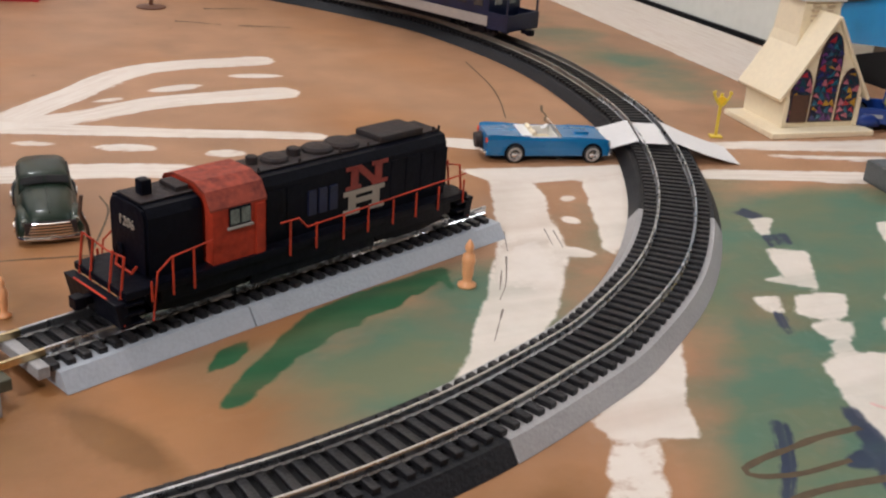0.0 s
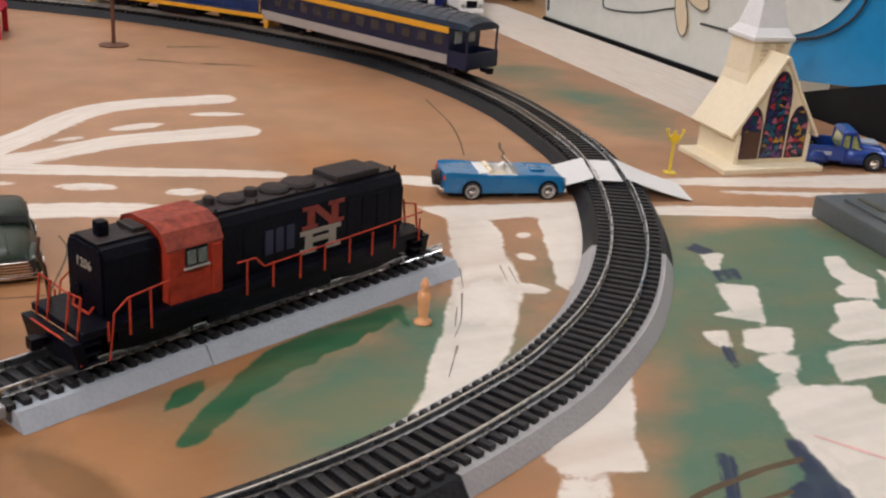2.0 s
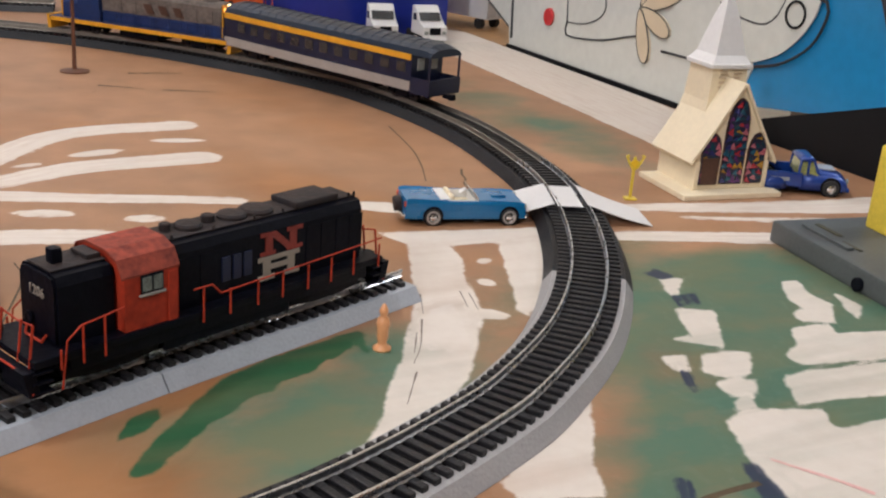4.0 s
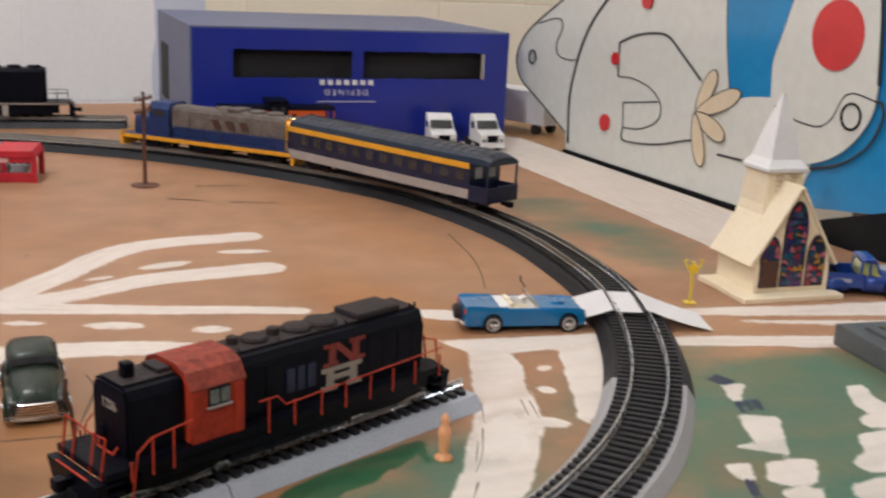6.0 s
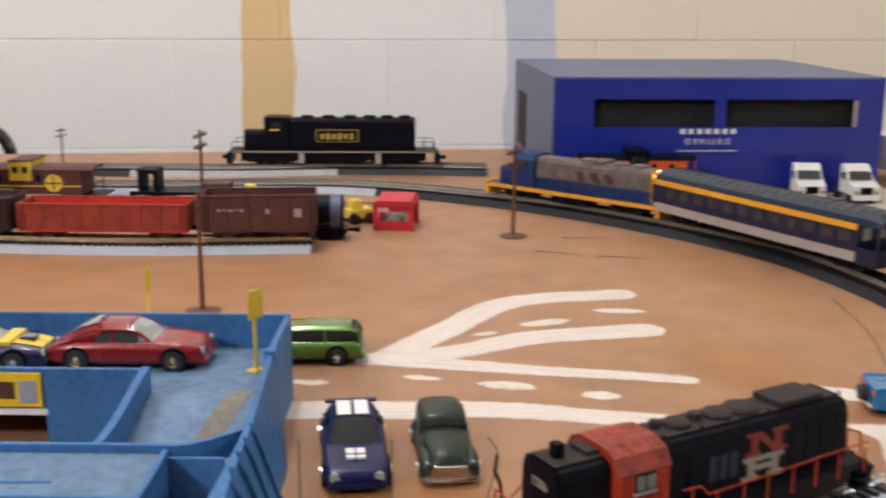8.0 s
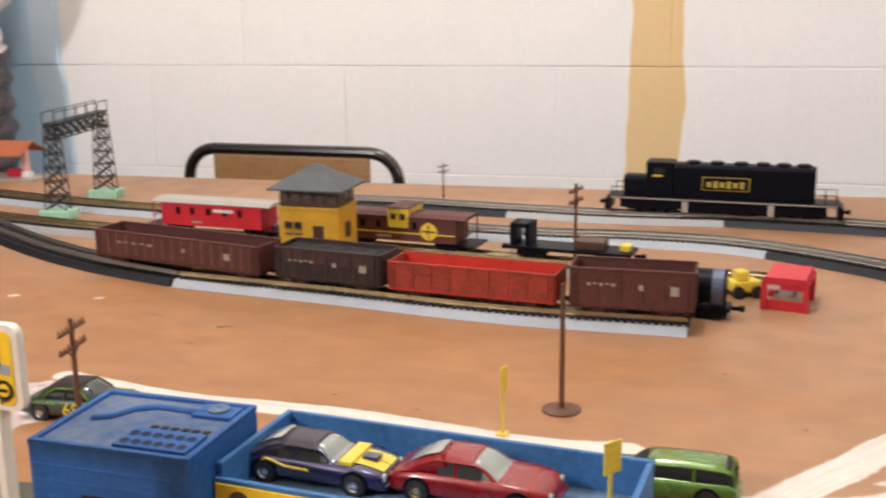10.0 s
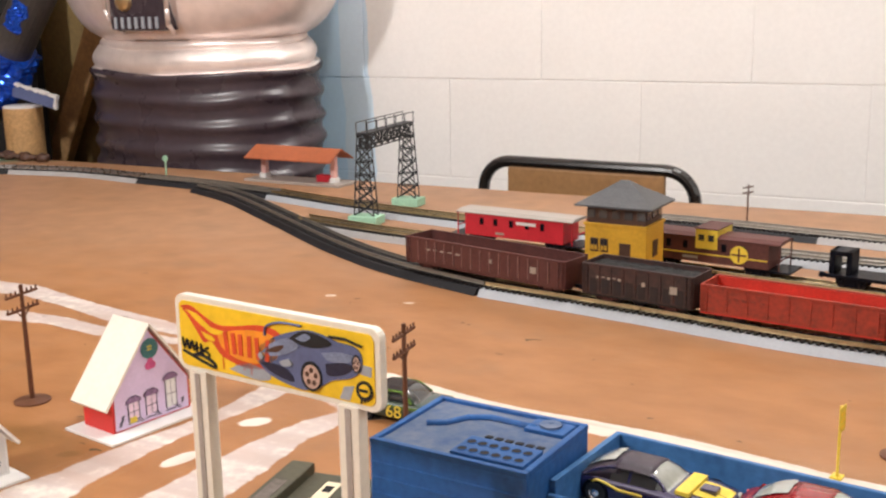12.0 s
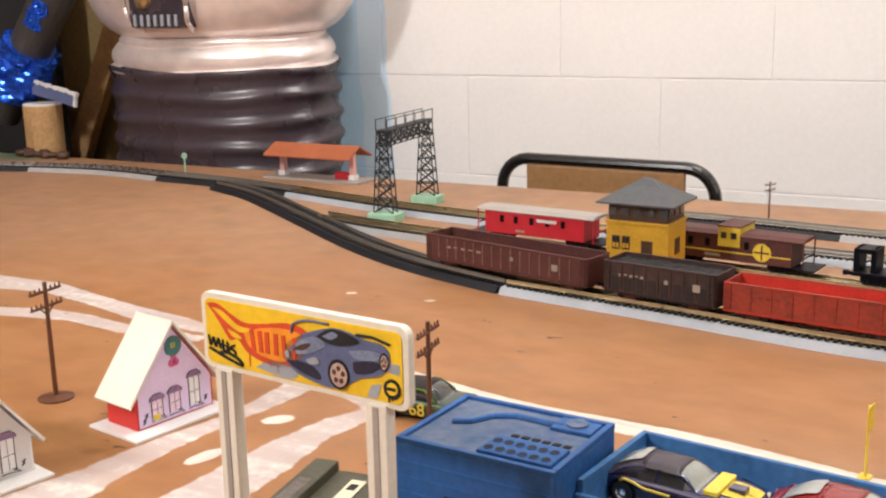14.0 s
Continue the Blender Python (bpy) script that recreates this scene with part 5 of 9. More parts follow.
def black_diesel(place):
    g = thing("diesel_locomotive", place, "black diesel locomotive with a yellow nameplate on the siding", "model locomotive")
    L, W, deck = 0.117, 0.0170, RAIL_TOP + 0.0165
    top = deck + 0.0365
    part("frame", cube(-L, L, -W, W, deck - 0.003, deck - 0.0002, 0.0005), M_BLACK, g)
    for s in (-1, 1):
        part("sill_stripe", cube(-L + 0.003, L - 0.003, s * (W + 0.0002) - 0.0003, s * (W + 0.0002) + 0.0003, deck - 0.0022, deck - 0.0008), M_CREAMLET, g, "thin white sill stripe")
        bogie(g, s * 0.070, 0.046, 3)
        coupler(g, s * L, s)
        for x in (-0.036, 0.050):
            part("step_panel", cube(x - 0.003, x + 0.003, s * (W + 0.0004) - 0.0004, s * (W + 0.0004) + 0.0004, RAIL_TOP + 0.002, deck - 0.003), M_COACHGREY, g, "pale grey step panel")
        railing(g, [(-L + 0.004, s * W, deck + 0.010), (-0.08, s * W, deck + 0.010)], [(-L + 0.004, s * W, deck + 0.01)], 0.0004, M_BLACK, deck - 0.002)
        railing(g, [(0.094, s * W, deck + 0.010), (L - 0.004, s * W, deck + 0.010)], [(L - 0.004, s * W, deck + 0.01), (0.102, s * W, deck + 0.01)], 0.0004, M_BLACK, deck - 0.002)
    part("fuel_tank", cube(-0.036, 0.036, -0.0150, 0.0150, RAIL_TOP + 0.0025, deck - 0.003, 0.0025), M_BLACK, g)
    for s in (-1, 1):
        part("pilot", cube(s * L - 0.003, s * L + 0.003, -W, W, RAIL_TOP + 0.0015, deck - 0.003, 0.0006), M_BLACK, g)
        for x in (-0.070, 0.070):
            part("side_frame", cube(x - 0.027, x + 0.027, s * 0.0135 - 0.0015, s * 0.0135 + 0.0015, RAIL_TOP + 0.003, RAIL_TOP + 0.0125, 0.0008), M_BLACK, g)
    hood_roof(g, -0.050, 0.092, 0.0115, deck, top - 0.001, M_BLACK, "hood")
    hood_roof(g, -0.101, -0.076, 0.0110, deck, deck + 0.0215, M_BLACK, "nose")
    w = 0.0148
    cab = part("cab", cube(-0.0775, -0.0495, -w, w, deck - 0.001, top + 0.0005, 0.0014), M_BLACK, g)
    for s in (-1, 1):
        part("window", cube(-0.069, -0.058, s * w - 0.0005, s * w + 0.0005, top - 0.0110, top - 0.0055), M_GLASS, cab)
        part("nameplate", cube(-0.020, 0.028, s * 0.0117 - 0.0003, s * 0.0117 + 0.0003, deck + 0.009, deck + 0.023, 0.001), M_GOLD, g, "worn gold outlined nameplate")
        part("nameplate_inner", cube(-0.0190, 0.0270, s * 0.0120 - 0.0003, s * 0.0120 + 0.0003, deck + 0.0098, deck + 0.0222, 0.0008), M_BLACK, g)
        for k in range(6):
            part("name_bar", cube(-0.0150 + 0.0066 * k, -0.0105 + 0.0066 * k, s * 0.0123 - 0.0003, s * 0.0123 + 0.0003, deck + 0.0125 - 0.0008 * (k % 2), deck + 0.0180 + 0.0010 * (k % 2)), M_GOLD, g)
        part("side_skirt", cube(-0.104, 0.104, s * 0.0145 - 0.0008, s * 0.0145 + 0.0008, RAIL_TOP + 0.0045, deck - 0.003, 0.0006), M_BLACK, g)
        part("number_bar", cube(-0.071, -0.060, s * (w + 0.0003) - 0.0003, s * (w + 0.0003) + 0.0003, top - 0.0145, top - 0.0128), M_YELLOW, g)
    for x in (-0.030, -0.006, 0.018, 0.040, 0.060, 0.080):
        fan(g, x, top - 0.001, 0.0072, M_BLACK)
    return g


black_diesel(Matrix.Translation((0.277, 1.446, 0)) @ Matrix.Rotation(math.radians(-5), 4, "Z"))


def open_wagon(name, place, label, L, h, material, inside=None, ribs=12, load=0.35, bars=2, tint=None, slope=False):
    g = thing(name, place, label, "model wagon", "open wagons on the siding")
    w, z0 = 0.0165, RAIL_TOP + 0.0075
    z1 = z0 + h
    for s in (-1, 1):
        part("side", cube(-L, L, s * w - 0.0007, s * w + 0.0007, z0, z1, 0.0004), material, g)
        part("top_rail", cube(-L, L, s * (w + 0.0004) - 0.0011, s * (w + 0.0004) + 0.0011, z1 - 0.0014, z1 + 0.0004, 0.0003), material, g)
        for k in range(ribs):
            x = -L + 0.005 + k * (2 * L - 0.010) / (ribs - 1)
            part("rib", cube(x - 0.0005, x + 0.0005, s * (w + 0.0010) - 0.0006, s * (w + 0.0010) + 0.0006, z0 + 0.002, z1 - 0.002, 0.0002), tint or material, g)
        for k in range(bars):
            x = L * (0.62 - 0.5 * k)
            part("lettering_bar", cube(x, x + 0.006 - 0.003 * k, s * (w + 0.0018) - 0.0002, s * (w + 0.0018) + 0.0002, z0 + h * (0.38 + 0.1 * k), z0 + h * 0.62), M_CREAMLET, g)
        for k in range(5):
            x = -L * 0.72 + k * L * 0.10
            part("lettering_bar", cube(x, x + L * 0.055, s * (w + 0.0011) - 0.0002, s * (w + 0.0011) + 0.0002, z0 + h * (0.54 + 0.04 * (k % 2)), z0 + h * 0.62), M_CREAMLET if bars else M_REDHOOD, g)
        if slope and load > 0.5:
            for k in range(ribs - 1):
                x = -L + 0.005 + (k + 0.5) * (2 * L - 0.010) / (ribs - 1)
                part("soot_panel", cube(x - 0.0032, x + 0.0032, s * (w + 0.0008) - 0.0002, s * (w + 0.0008) + 0.0002, z0 + 0.001, z0 + h * 0.52), M_DUSTY, g, "soot-black side panel")
        part("end", cube(s * L - 0.0007, s * L + 0.0007, -w, w, z0, z1, 0.0004), material, g)
        part("ladder", rods([((s * (L - 0.001), -w - 0.0018, z0), (s * (L - 0.001), -w - 0.0018, z1)), ((s * (L - 0.005), -w - 0.0018, z0), (s * (L - 0.005), -w - 0.0018, z1))]
                            + [((s * (L - 0.001), -w - 0.0018, z0 + 0.003 * k), (s * (L - 0.005), -w - 0.0018, z0 + 0.003 * k)) for k in range(1, int(h / 0.003))], 0.0004, 5), material, g)
        bogie(g, s * (L - 0.020), 0.024, 2, M_BROWNCAR if material is not M_COAL else M_BLACK)
        coupler(g, s * L, s)
    part("floor", cube(-L, L, -w, w, z0 - 0.0015, z0 + 0.0005), inside or material, g)
    if load > 0:
        bm = bmesh.new()
        bmesh.ops.create_grid(bm, x_segments=40, y_segments=10, size=1)
        for v in bm.verts:
            v.co = Vector((v.co.x * (L - 0.001), v.co.y * (w - 0.001), z0 + h * load + 0.0015 * noise.noise((v.co.x * 14, v.co.y * 5, L * 90))))
        part("load", bm, inside or M_COAL, g, "rough load")
    else:
        for s in (-1, 1):
            part("inner_side", cube(-L + 0.001, L - 0.001, s * (w - 0.0012) - 0.0003, s * (w - 0.0012) + 0.0003, z0 + 0.0008, z1 - 0.0006), inside, g, "cleaner red inside")
    if slope:
        for k in range(3):
            x = -L * 0.45 + k * L * 0.45
            part("hopper_chute", prism([(x - 0.010, z0), (x + 0.010, z0), (x + 0.003, RAIL_TOP + 0.001), (x - 0.003, RAIL_TOP + 0.001)], -0.011, 0.011, 0.0005), M_BLACK, g)
    return g


def at(x, y, deg=0.0, z=0.0):
    return pose(x, y, z, 0, 0, deg)


SIDING = spline([(0.249, 1.073), (0.110, 1.080), (-0.031, 1.105), (-0.177, 1.128), (-0.278, 1.163), (-0.381, 1.217)], 0.01)
SIDING.reverse()
open_wagon("gondola_wagon", along(SIDING, -0.176, 1.130, 0.08), "long brown gondola wagon with ribbed sides", 0.088, 0.0225, M_BROWNCAR, M_BROWNCAR, 17, 0.12, tint=M_RIB)
open_wagon("hopper_wagon", along(SIDING, -0.030, 1.104, 0.045), "weathered brown hopper wagon loaded with coal", 0.0475, 0.0245, M_HOPPER, M_COAL, 9, 0.86, tint=M_HOPPER, slope=True)
open_wagon("gondola_wagon", along(SIDING, 0.092, 1.085, 0.06), "weathered red gondola wagon, empty", 0.0665, 0.0210, M_REDCAR, M_REDIN, 9, 0.0, bars=0)
open_wagon("hopper_wagon", along(SIDING, 0.209, 1.076, 0.045), "brown hopper wagon with small white lettering", 0.0445, 0.0280, M_BROWNCAR, M_BROWNCAR, 6, 0.3, tint=M_BROWNCAR, slope=True)


def tank_wagon(place):
    g = thing("tank_wagon", place, "black tank wagon with pale blue end", "model wagon", "open wagons on the siding")
    bm = bmesh.new()
    rod(bm, (-0.040, 0, RAIL_TOP + 0.0220), (0.040, 0, RAIL_TOP + 0.0220), 0.0145, None, 24)
    part("tank", bm, M_BLACK, g, smooth=False)
    part("tank_band", rod(bmesh.new(), (0.030, 0, RAIL_TOP + 0.0220), (0.0385, 0, RAIL_TOP + 0.0220), 0.0148, None, 24), M_BOXSIDE, g, "pale blue band")
    part("dome", lathe([(0.006, 0), (0.006, 0.004), (0.004, 0.006), (0.0003, 0.0065)], 16), M_BLACK, g, place=pose(0, 0, RAIL_TOP + 0.0350))
    part("frame", cube(-0.044, 0.044, -0.010, 0.010, RAIL_TOP + 0.006, RAIL_TOP + 0.009, 0.0004), M_BLACK, g)
    for s in (-1, 1):
        bogie(g, s * 0.029, 0.024, 2)
        coupler(g, s * 0.044, s)


SECOND = spline([(0.335, 1.195), (0.177, 1.217), (-0.015, 1.248), (-0.216, 1.272), (-0.380, 1.290), (-0.506, 1.318)], 0.01)
SECOND.reverse()
tank_wagon(at(0.236, 1.113, -5, -RAIL_TOP))


def caboose(place, label, material, roof, cupola_mat, L=0.060, cupola=True, stripe=False, bay=False):
    g = thing("caboose_wagon", place, label, "model wagon", "cabooses")
    w, z0 = 0.0165, RAIL_TOP + 0.0080
    z1 = z0 + 0.0230
    body = part("body", cube(-L + 0.010, L - 0.010, -w, w, z0, z1, 0.0006), material, g)
    part("roof", loft([[(x, y, z) for y, z in ((-w - 0.001, z1), (-w * 0.6, z1 + 0.0022), (w * 0.6, z1 + 0.0022), (w + 0.001, z1), (w + 0.001, z1 - 0.0008), (-w - 0.001, z1 - 0.0008))] for x in (-L, L)]), roof, g)
    if cupola:
        cu = part("cupola", cube(-0.0100, 0.0100, -w - 0.0014, w + 0.0014, z0 + 0.0125, z1 + 0.0072, 0.0006), cupola_mat, g)
        for s in (-1, 1):
            for x in (-0.0045, 0.0045):
                part("window", cube(x - 0.0026, x + 0.0026, s * (w + 0.0014) - 0.0004, s * (w + 0.0014) + 0.0004, z0 + 0.0200, z0 + 0.0255), M_GLASS, cu)
        part("cupola_roof", cube(-0.0108, 0.0108, -w - 0.002, w + 0.002, z1 + 0.0072, z1 + 0.0084, 0.0004), roof, cu)
    for s in (-1, 1):
        for x in (-0.036, -0.020, -0.002, 0.016, 0.033):
            part("window", cube(x - 0.0022, x + 0.0022, s * w - 0.0005, s * w + 0.0005, z0 + 0.0115, z0 + 0.0185, 0.0003), M_BLACK, body)
        part("steps", cube(s * L - 0.009, s * L + 0.009, -w, w, RAIL_TOP + 0.006, RAIL_TOP + 0.0075, 0.0003), M_BLACK, g)
        for y in (-w + 0.001, w - 0.001):
            part("end_post", rod(bmesh.new(), (s * (L - 0.001), y, RAIL_TOP + 0.007), (s * (L - 0.001), y, z1), 0.0006), material, g)
        part("end_rail", cube(s * (L - 0.001) - 0.0004, s * (L - 0.001) + 0.0004, -w, w, z0 + 0.008, z0 + 0.0092), material, g)
        bogie(g, s * (L - 0.022), 0.022, 2)
        if stripe:
            part("stripe", cube(-L + 0.011, L - 0.011, s * (w + 0.0003) - 0.0003, s * (w + 0.0003) + 0.0003, z0 + 0.0072, z0 + 0.0082), M_YELLOW, body, "thin yellow stripe")
            part("roundel", rod(bmesh.new(), (0.030, s * w, z0 + 0.0105), (0.030, s * (w + 0.0009), z0 + 0.0105), 0.0080, None, 28), M_YELLOW, body, "round yellow emblem")
            for rx, rz in ((0.0066, 0.0007), (0.0007, 0.0066)):
                part("emblem_cross", cube(0.030 - rx, 0.030 + rx, s * (w + 0.0010) - 0.0002, s * (w + 0.0010) + 0.0002, z0 + 0.0105 - rz, z0 + 0.0105 + rz), material, body)
            part("lettering_bar", cube(-0.022, -0.008, s * (w + 0.0004) - 0.0003, s * (w + 0.0004) + 0.0003, z0 + 0.0030, z0 + 0.0052), M_CREAMLET, body)
        elif not bay:
            part("lettering_bar", cube(0.004, 0.026, s * (w + 0.0004) - 0.0003, s * (w + 0.0004) + 0.0003, z0 + 0.0150, z0 + 0.0180), M_PAPER, body)
            part("lettering_bar", cube(-0.020, -0.010, s * (w + 0.0004) - 0.0003, s * (w + 0.0004) + 0.0003, z0 + 0.0030, z0 + 0.0050), M_CREAMLET, body)
    return g


caboose(along(SECOND, -0.212, 1.272, 0.05), "scarlet caboose wagon with a pale grey roof", M_CABRED, M_COACHGREY, M_CABRED, 0.066, cupola=False)
caboose(along(SECOND, -0.008, 1.247, 0.05), "maroon caboose wagon with yellow cupola and emblem", M_BROWNCAR, M_BROWNCAR, M_YELLOW, 0.066, stripe=True)
caboose(at(0.574, 1.262, -5.5), "orange caboose with black roof in front of the box", M_CABORANGE, M_BLACK, M_BLACK, 0.058, bay=True)


def flat_crane(place):
    g = thing("crane_wagon", place, "black flat wagon with an upright frame", "model wagon")
    part("deck", cube(-0.055, 0.055, -0.015, 0.015, RAIL_TOP + 0.0085, RAIL_TOP + 0.0115, 0.0005), M_BLACK, g)
    for s in (-1, 1):
        bogie(g, s * 0.036, 0.024, 2)
        coupler(g, s * 0.055, s)
    for x in (-0.052, -0.038):
        part("upright", cube(x - 0.0022, x + 0.0022, -0.011, 0.011, RAIL_TOP + 0.0115, RAIL_TOP + 0.031, 0.0008), M_BLACK, g)
    part("cross_beam", cube(-0.054, -0.036, -0.011, 0.011, RAIL_TOP + 0.027, RAIL_TOP + 0.031, 0.0008), M_BLACK, g)
    part("crate", cube(0.005, 0.030, -0.010, 0.010, RAIL_TOP + 0.0115, RAIL_TOP + 0.019, 0.001), M_DKBROWN, g, "small brown load")
    part("lamp", cube(0.043, 0.052, -0.006, 0.006, RAIL_TOP + 0.0115, RAIL_TOP + 0.017, 0.001), M_YELLOW, g, "yellow load")


flat_crane(along(SECOND, 0.148, 1.222, 0.05))


# ---- buildings and scenery ----
def church(place):
    g = thing("toy_church", place, "ivory plastic church with steeple and stained-glass windows", "toy church")
    W, D, e, r = 0.026, 0.0205, 0.0250, 0.0668
    part("base", cube(-0.0385, 0.0320, -0.0320, 0.022, 0.0, 0.0035, 0.0008), M_IVORY, g)
    part("wall", prism([(-W, 0.0035), (W, 0.0035), (W, e), (0, r), (-W, e)], -D, D), M_IVORY, g)
    for s in (-1, 1):
        slope = [(0, r + 0.0010), (s * 0.0150, 0.0430), (s * 0.0235, 0.0298), (s * 0.0305, 0.0195)]
        part("roof", prism(slope + [(x + s * 0.0009, z + 0.0016) for x, z in reversed(slope)], -D - 0.0022, D + 0.003), M_IVORY, g, "flared ivory roof slope")
        part("pilaster", cube(s * (W - 0.001) - 0.0015, s * (W - 0.001) + 0.0015, -D - 0.0012, -D + 0.002, 0.0035, e - 0.004, 0.0004), M_IVORY, g)
    def lancet(cx, z0, w, h, name, material, depth):
        pts = [(cx - w, z0), (cx + w, z0), (cx + w, z0 + h * 0.62)]
        for i in range(1, 6):
            t = i / 6
            pts.append((cx + w * math.cos(t * math.pi / 2), z0 + h * (0.62 + 0.38 * math.sin(t * math.pi / 2))))
        pts.append((cx, z0 + h))
        for i in range(5, 0, -1):
            t = i / 6
            pts.append((cx - w * math.cos(t * math.pi / 2), z0 + h * (0.62 + 0.38 * math.sin(t * math.pi / 2))))
        pts.append((cx - w, z0 + h * 0.62))
        return part(name, prism(pts, -D - depth, -D - 0.0001), material, g)
    rnd = random.Random(4)
    shades = [mat("stained_glass", c, 0.15, 0, 90, 0.2, coat=0.4) for c in ((0.34, 0.03, 0.045), (0.42, 0.13, 0.17), (0.02, 0.10, 0.16), (0.03, 0.035, 0.14), (0.015, 0.06, 0.09), (0.40, 0.22, 0.03), (0.10, 0.03, 0.14))]
    for cx, w, h, z0 in ((0.0, 0.0075, 0.0530, 0.0065), (-0.0165, 0.0062, 0.0315, 0.0065), (0.0165, 0.0058, 0.0315, 0.0065)):
        lancet(cx, z0, w + 0.0008, h + 0.001, "window_frame", M_DKBROWN, 0.0006)
        win = lancet(cx, z0 + 0.0006, w, h - 0.0006, "window", M_NAVY, 0.0010)
        nz = int(h / 0.0042)
        for k in range(nz):
            for j in range(4 if w > 0.007 else 3):
                nn = 4 if w > 0.007 else 3
                z = z0 + 0.002 + k * 0.0042
                x = cx - w + (j + 0.5) * 2 * w / nn
                if z + 0.004 > z0 + h * 0.86 and abs(x - cx) > w * 0.4:
                    continue
                q = 0.0026
                pts = [(x + q * rnd.uniform(-1, 1.2) * 0.4 - q, z + rnd.uniform(-.4, .8) * q), (x + q * 0.9, z + rnd.uniform(-.8, .4) * q), (x + rnd.uniform(-.6, .8) * q, z + 0.0034 + rnd.uniform(-.3, .3) * q)]
                part("stained_pane", prism(pts, -D - 0.0013, -D - 0.0010), rnd.choice(shades), win)
    part("door", cube(-0.0222, -0.0108, -D - 0.0016, -D - 0.0002, 0.0067, 0.0235, 0.0002), M_DKBROWN, g, "brown church door")
    # steeple
    c, bx = 0.0105, 0.0012
    part("belfry", loft([[(bx - x, c - y, z), (bx + x, c - y, z), (bx + x, c + y, z), (bx - x, c + y, z)] for x, y, z in ((0.0205, 0.0175, 0.034), (0.0160, 0.0150, 0.044), (0.0136, 0.0135, 0.054), (0.0124, 0.0124, 0.0745))]), M_IVORY, g)
    for side in (-1, 1):
        for n in range(4):
            part("louvre", cube(bx + side * 0.0050 - 0.0024, bx + side * 0.0050 + 0.0024 - 0.0006 * n, c - 0.0140 + 0.0002 * n, c - 0.0110, 0.0715 - n * 0.0030, 0.0727 - n * 0.0030), M_CREAM, g)
    part("cornice", cube(bx - 0.0148, bx + 0.0148, c - 0.0148, c + 0.0148, 0.0745, 0.0775, 0.0009), M_WPLASTIC, g)
    part("spire", loft([[(bx - a, c - a, z), (bx + a, c - a, z), (bx + a, c + a, z), (bx - a, c + a, z)] for a, z in ((0.0138, 0.0775), (0.0108, 0.0822), (0.0086, 0.0920), (0.0060, 0.1030), (0.0006, 0.1215))]), M_WPLASTIC, g, "white pointed spire")
    return g


church(Matrix.Translation((0.7475, 0.7123, 0)) @ Matrix.Rotation(math.radians(-6), 4, "Z"))


def signal_tower(place):
    g = thing("signal_tower", place, "yellow two-storey signal tower with grey hipped roof", "model tower")
    a, b = 0.028, 0.022
    z1, z2 = 0.0595, 0.0765
    low = part("wall", cube(-a, a, -b, b, 0, z1, 0.0006), M_TOWERYEL, g)
    up = part("upper_wall", cube(-a + 0.0015, a - 0.0015, -b + 0.0015, b - 0.0015, z1, z2, 0.0004), M_DKBROWN, g, "brown glazed upper storey")
    part("sill_band", cube(-a - 0.001, a + 0.001, -b - 0.001, b + 0.001, z1 - 0.001, z1 + 0.0015, 0.0004), M_TOWERYEL, g)
    for k in range(5):
        x = -0.023 + k * 0.0115
        part("upper_window", cube(x - 0.0036, x + 0.0036, -b + 0.0008, -b + 0.0018, z1 + 0.006, z2 - 0.004), M_GLASS, up)
    for k in range(3):
        y = -0.014 + k * 0.014
        part("upper_window", cube(a - 0.0018, a - 0.0008, y - 0.0045, y + 0.0045, z1 + 0.006, z2 - 0.004), M_GLASS, up)
    for x in (-0.019, -0.010):
        win = part("window", cube(x - 0.0036, x + 0.0036, -b - 0.0006, -b + 0.001, 0.036, 0.048, 0.0003), M_DKBROWN, low)
        for sx in (-1, 1):
            for z in (0.0375, 0.0428):
                part("pane", cube(x + sx * 0.0016 - 0.0011, x + sx * 0.0016 + 0.0011, -b - 0.0009, -b - 0.0003, z, z + 0.0040), M_TOWERYEL if z < 0.04 else M_GLASS, win)
    part("door", cube(0.004, 0.014, -b - 0.0006, -b + 0.001, 0.0, 0.045, 0.0003), M_DKBROWN, low, "dark brown tower door")
    part("window", cube(a - 0.001, a + 0.0006, -0.006, 0.006, 0.032, 0.046, 0.0003), M_DKBROWN, low)
    w, d = a + 0.0070, b + 0.0075
    part("roof", loft([[(-x, -y, z), (x, -y, z), (x, y, z), (-x, y, z)] for x, y, z in ((w, d, z2 - 0.0005), (w, d, z2 + 0.001), (a * 0.5, b * 0.36, z2 + 0.0135), (0.004, 0.0015, z2 + 0.0195))]), M_SLATE, g, "dark grey hipped roof")
    return g


signal_tower(Matrix.Translation((-0.0755, 1.188, 0)) @ Matrix.Rotation(math.radians(-3), 4, "Z"))


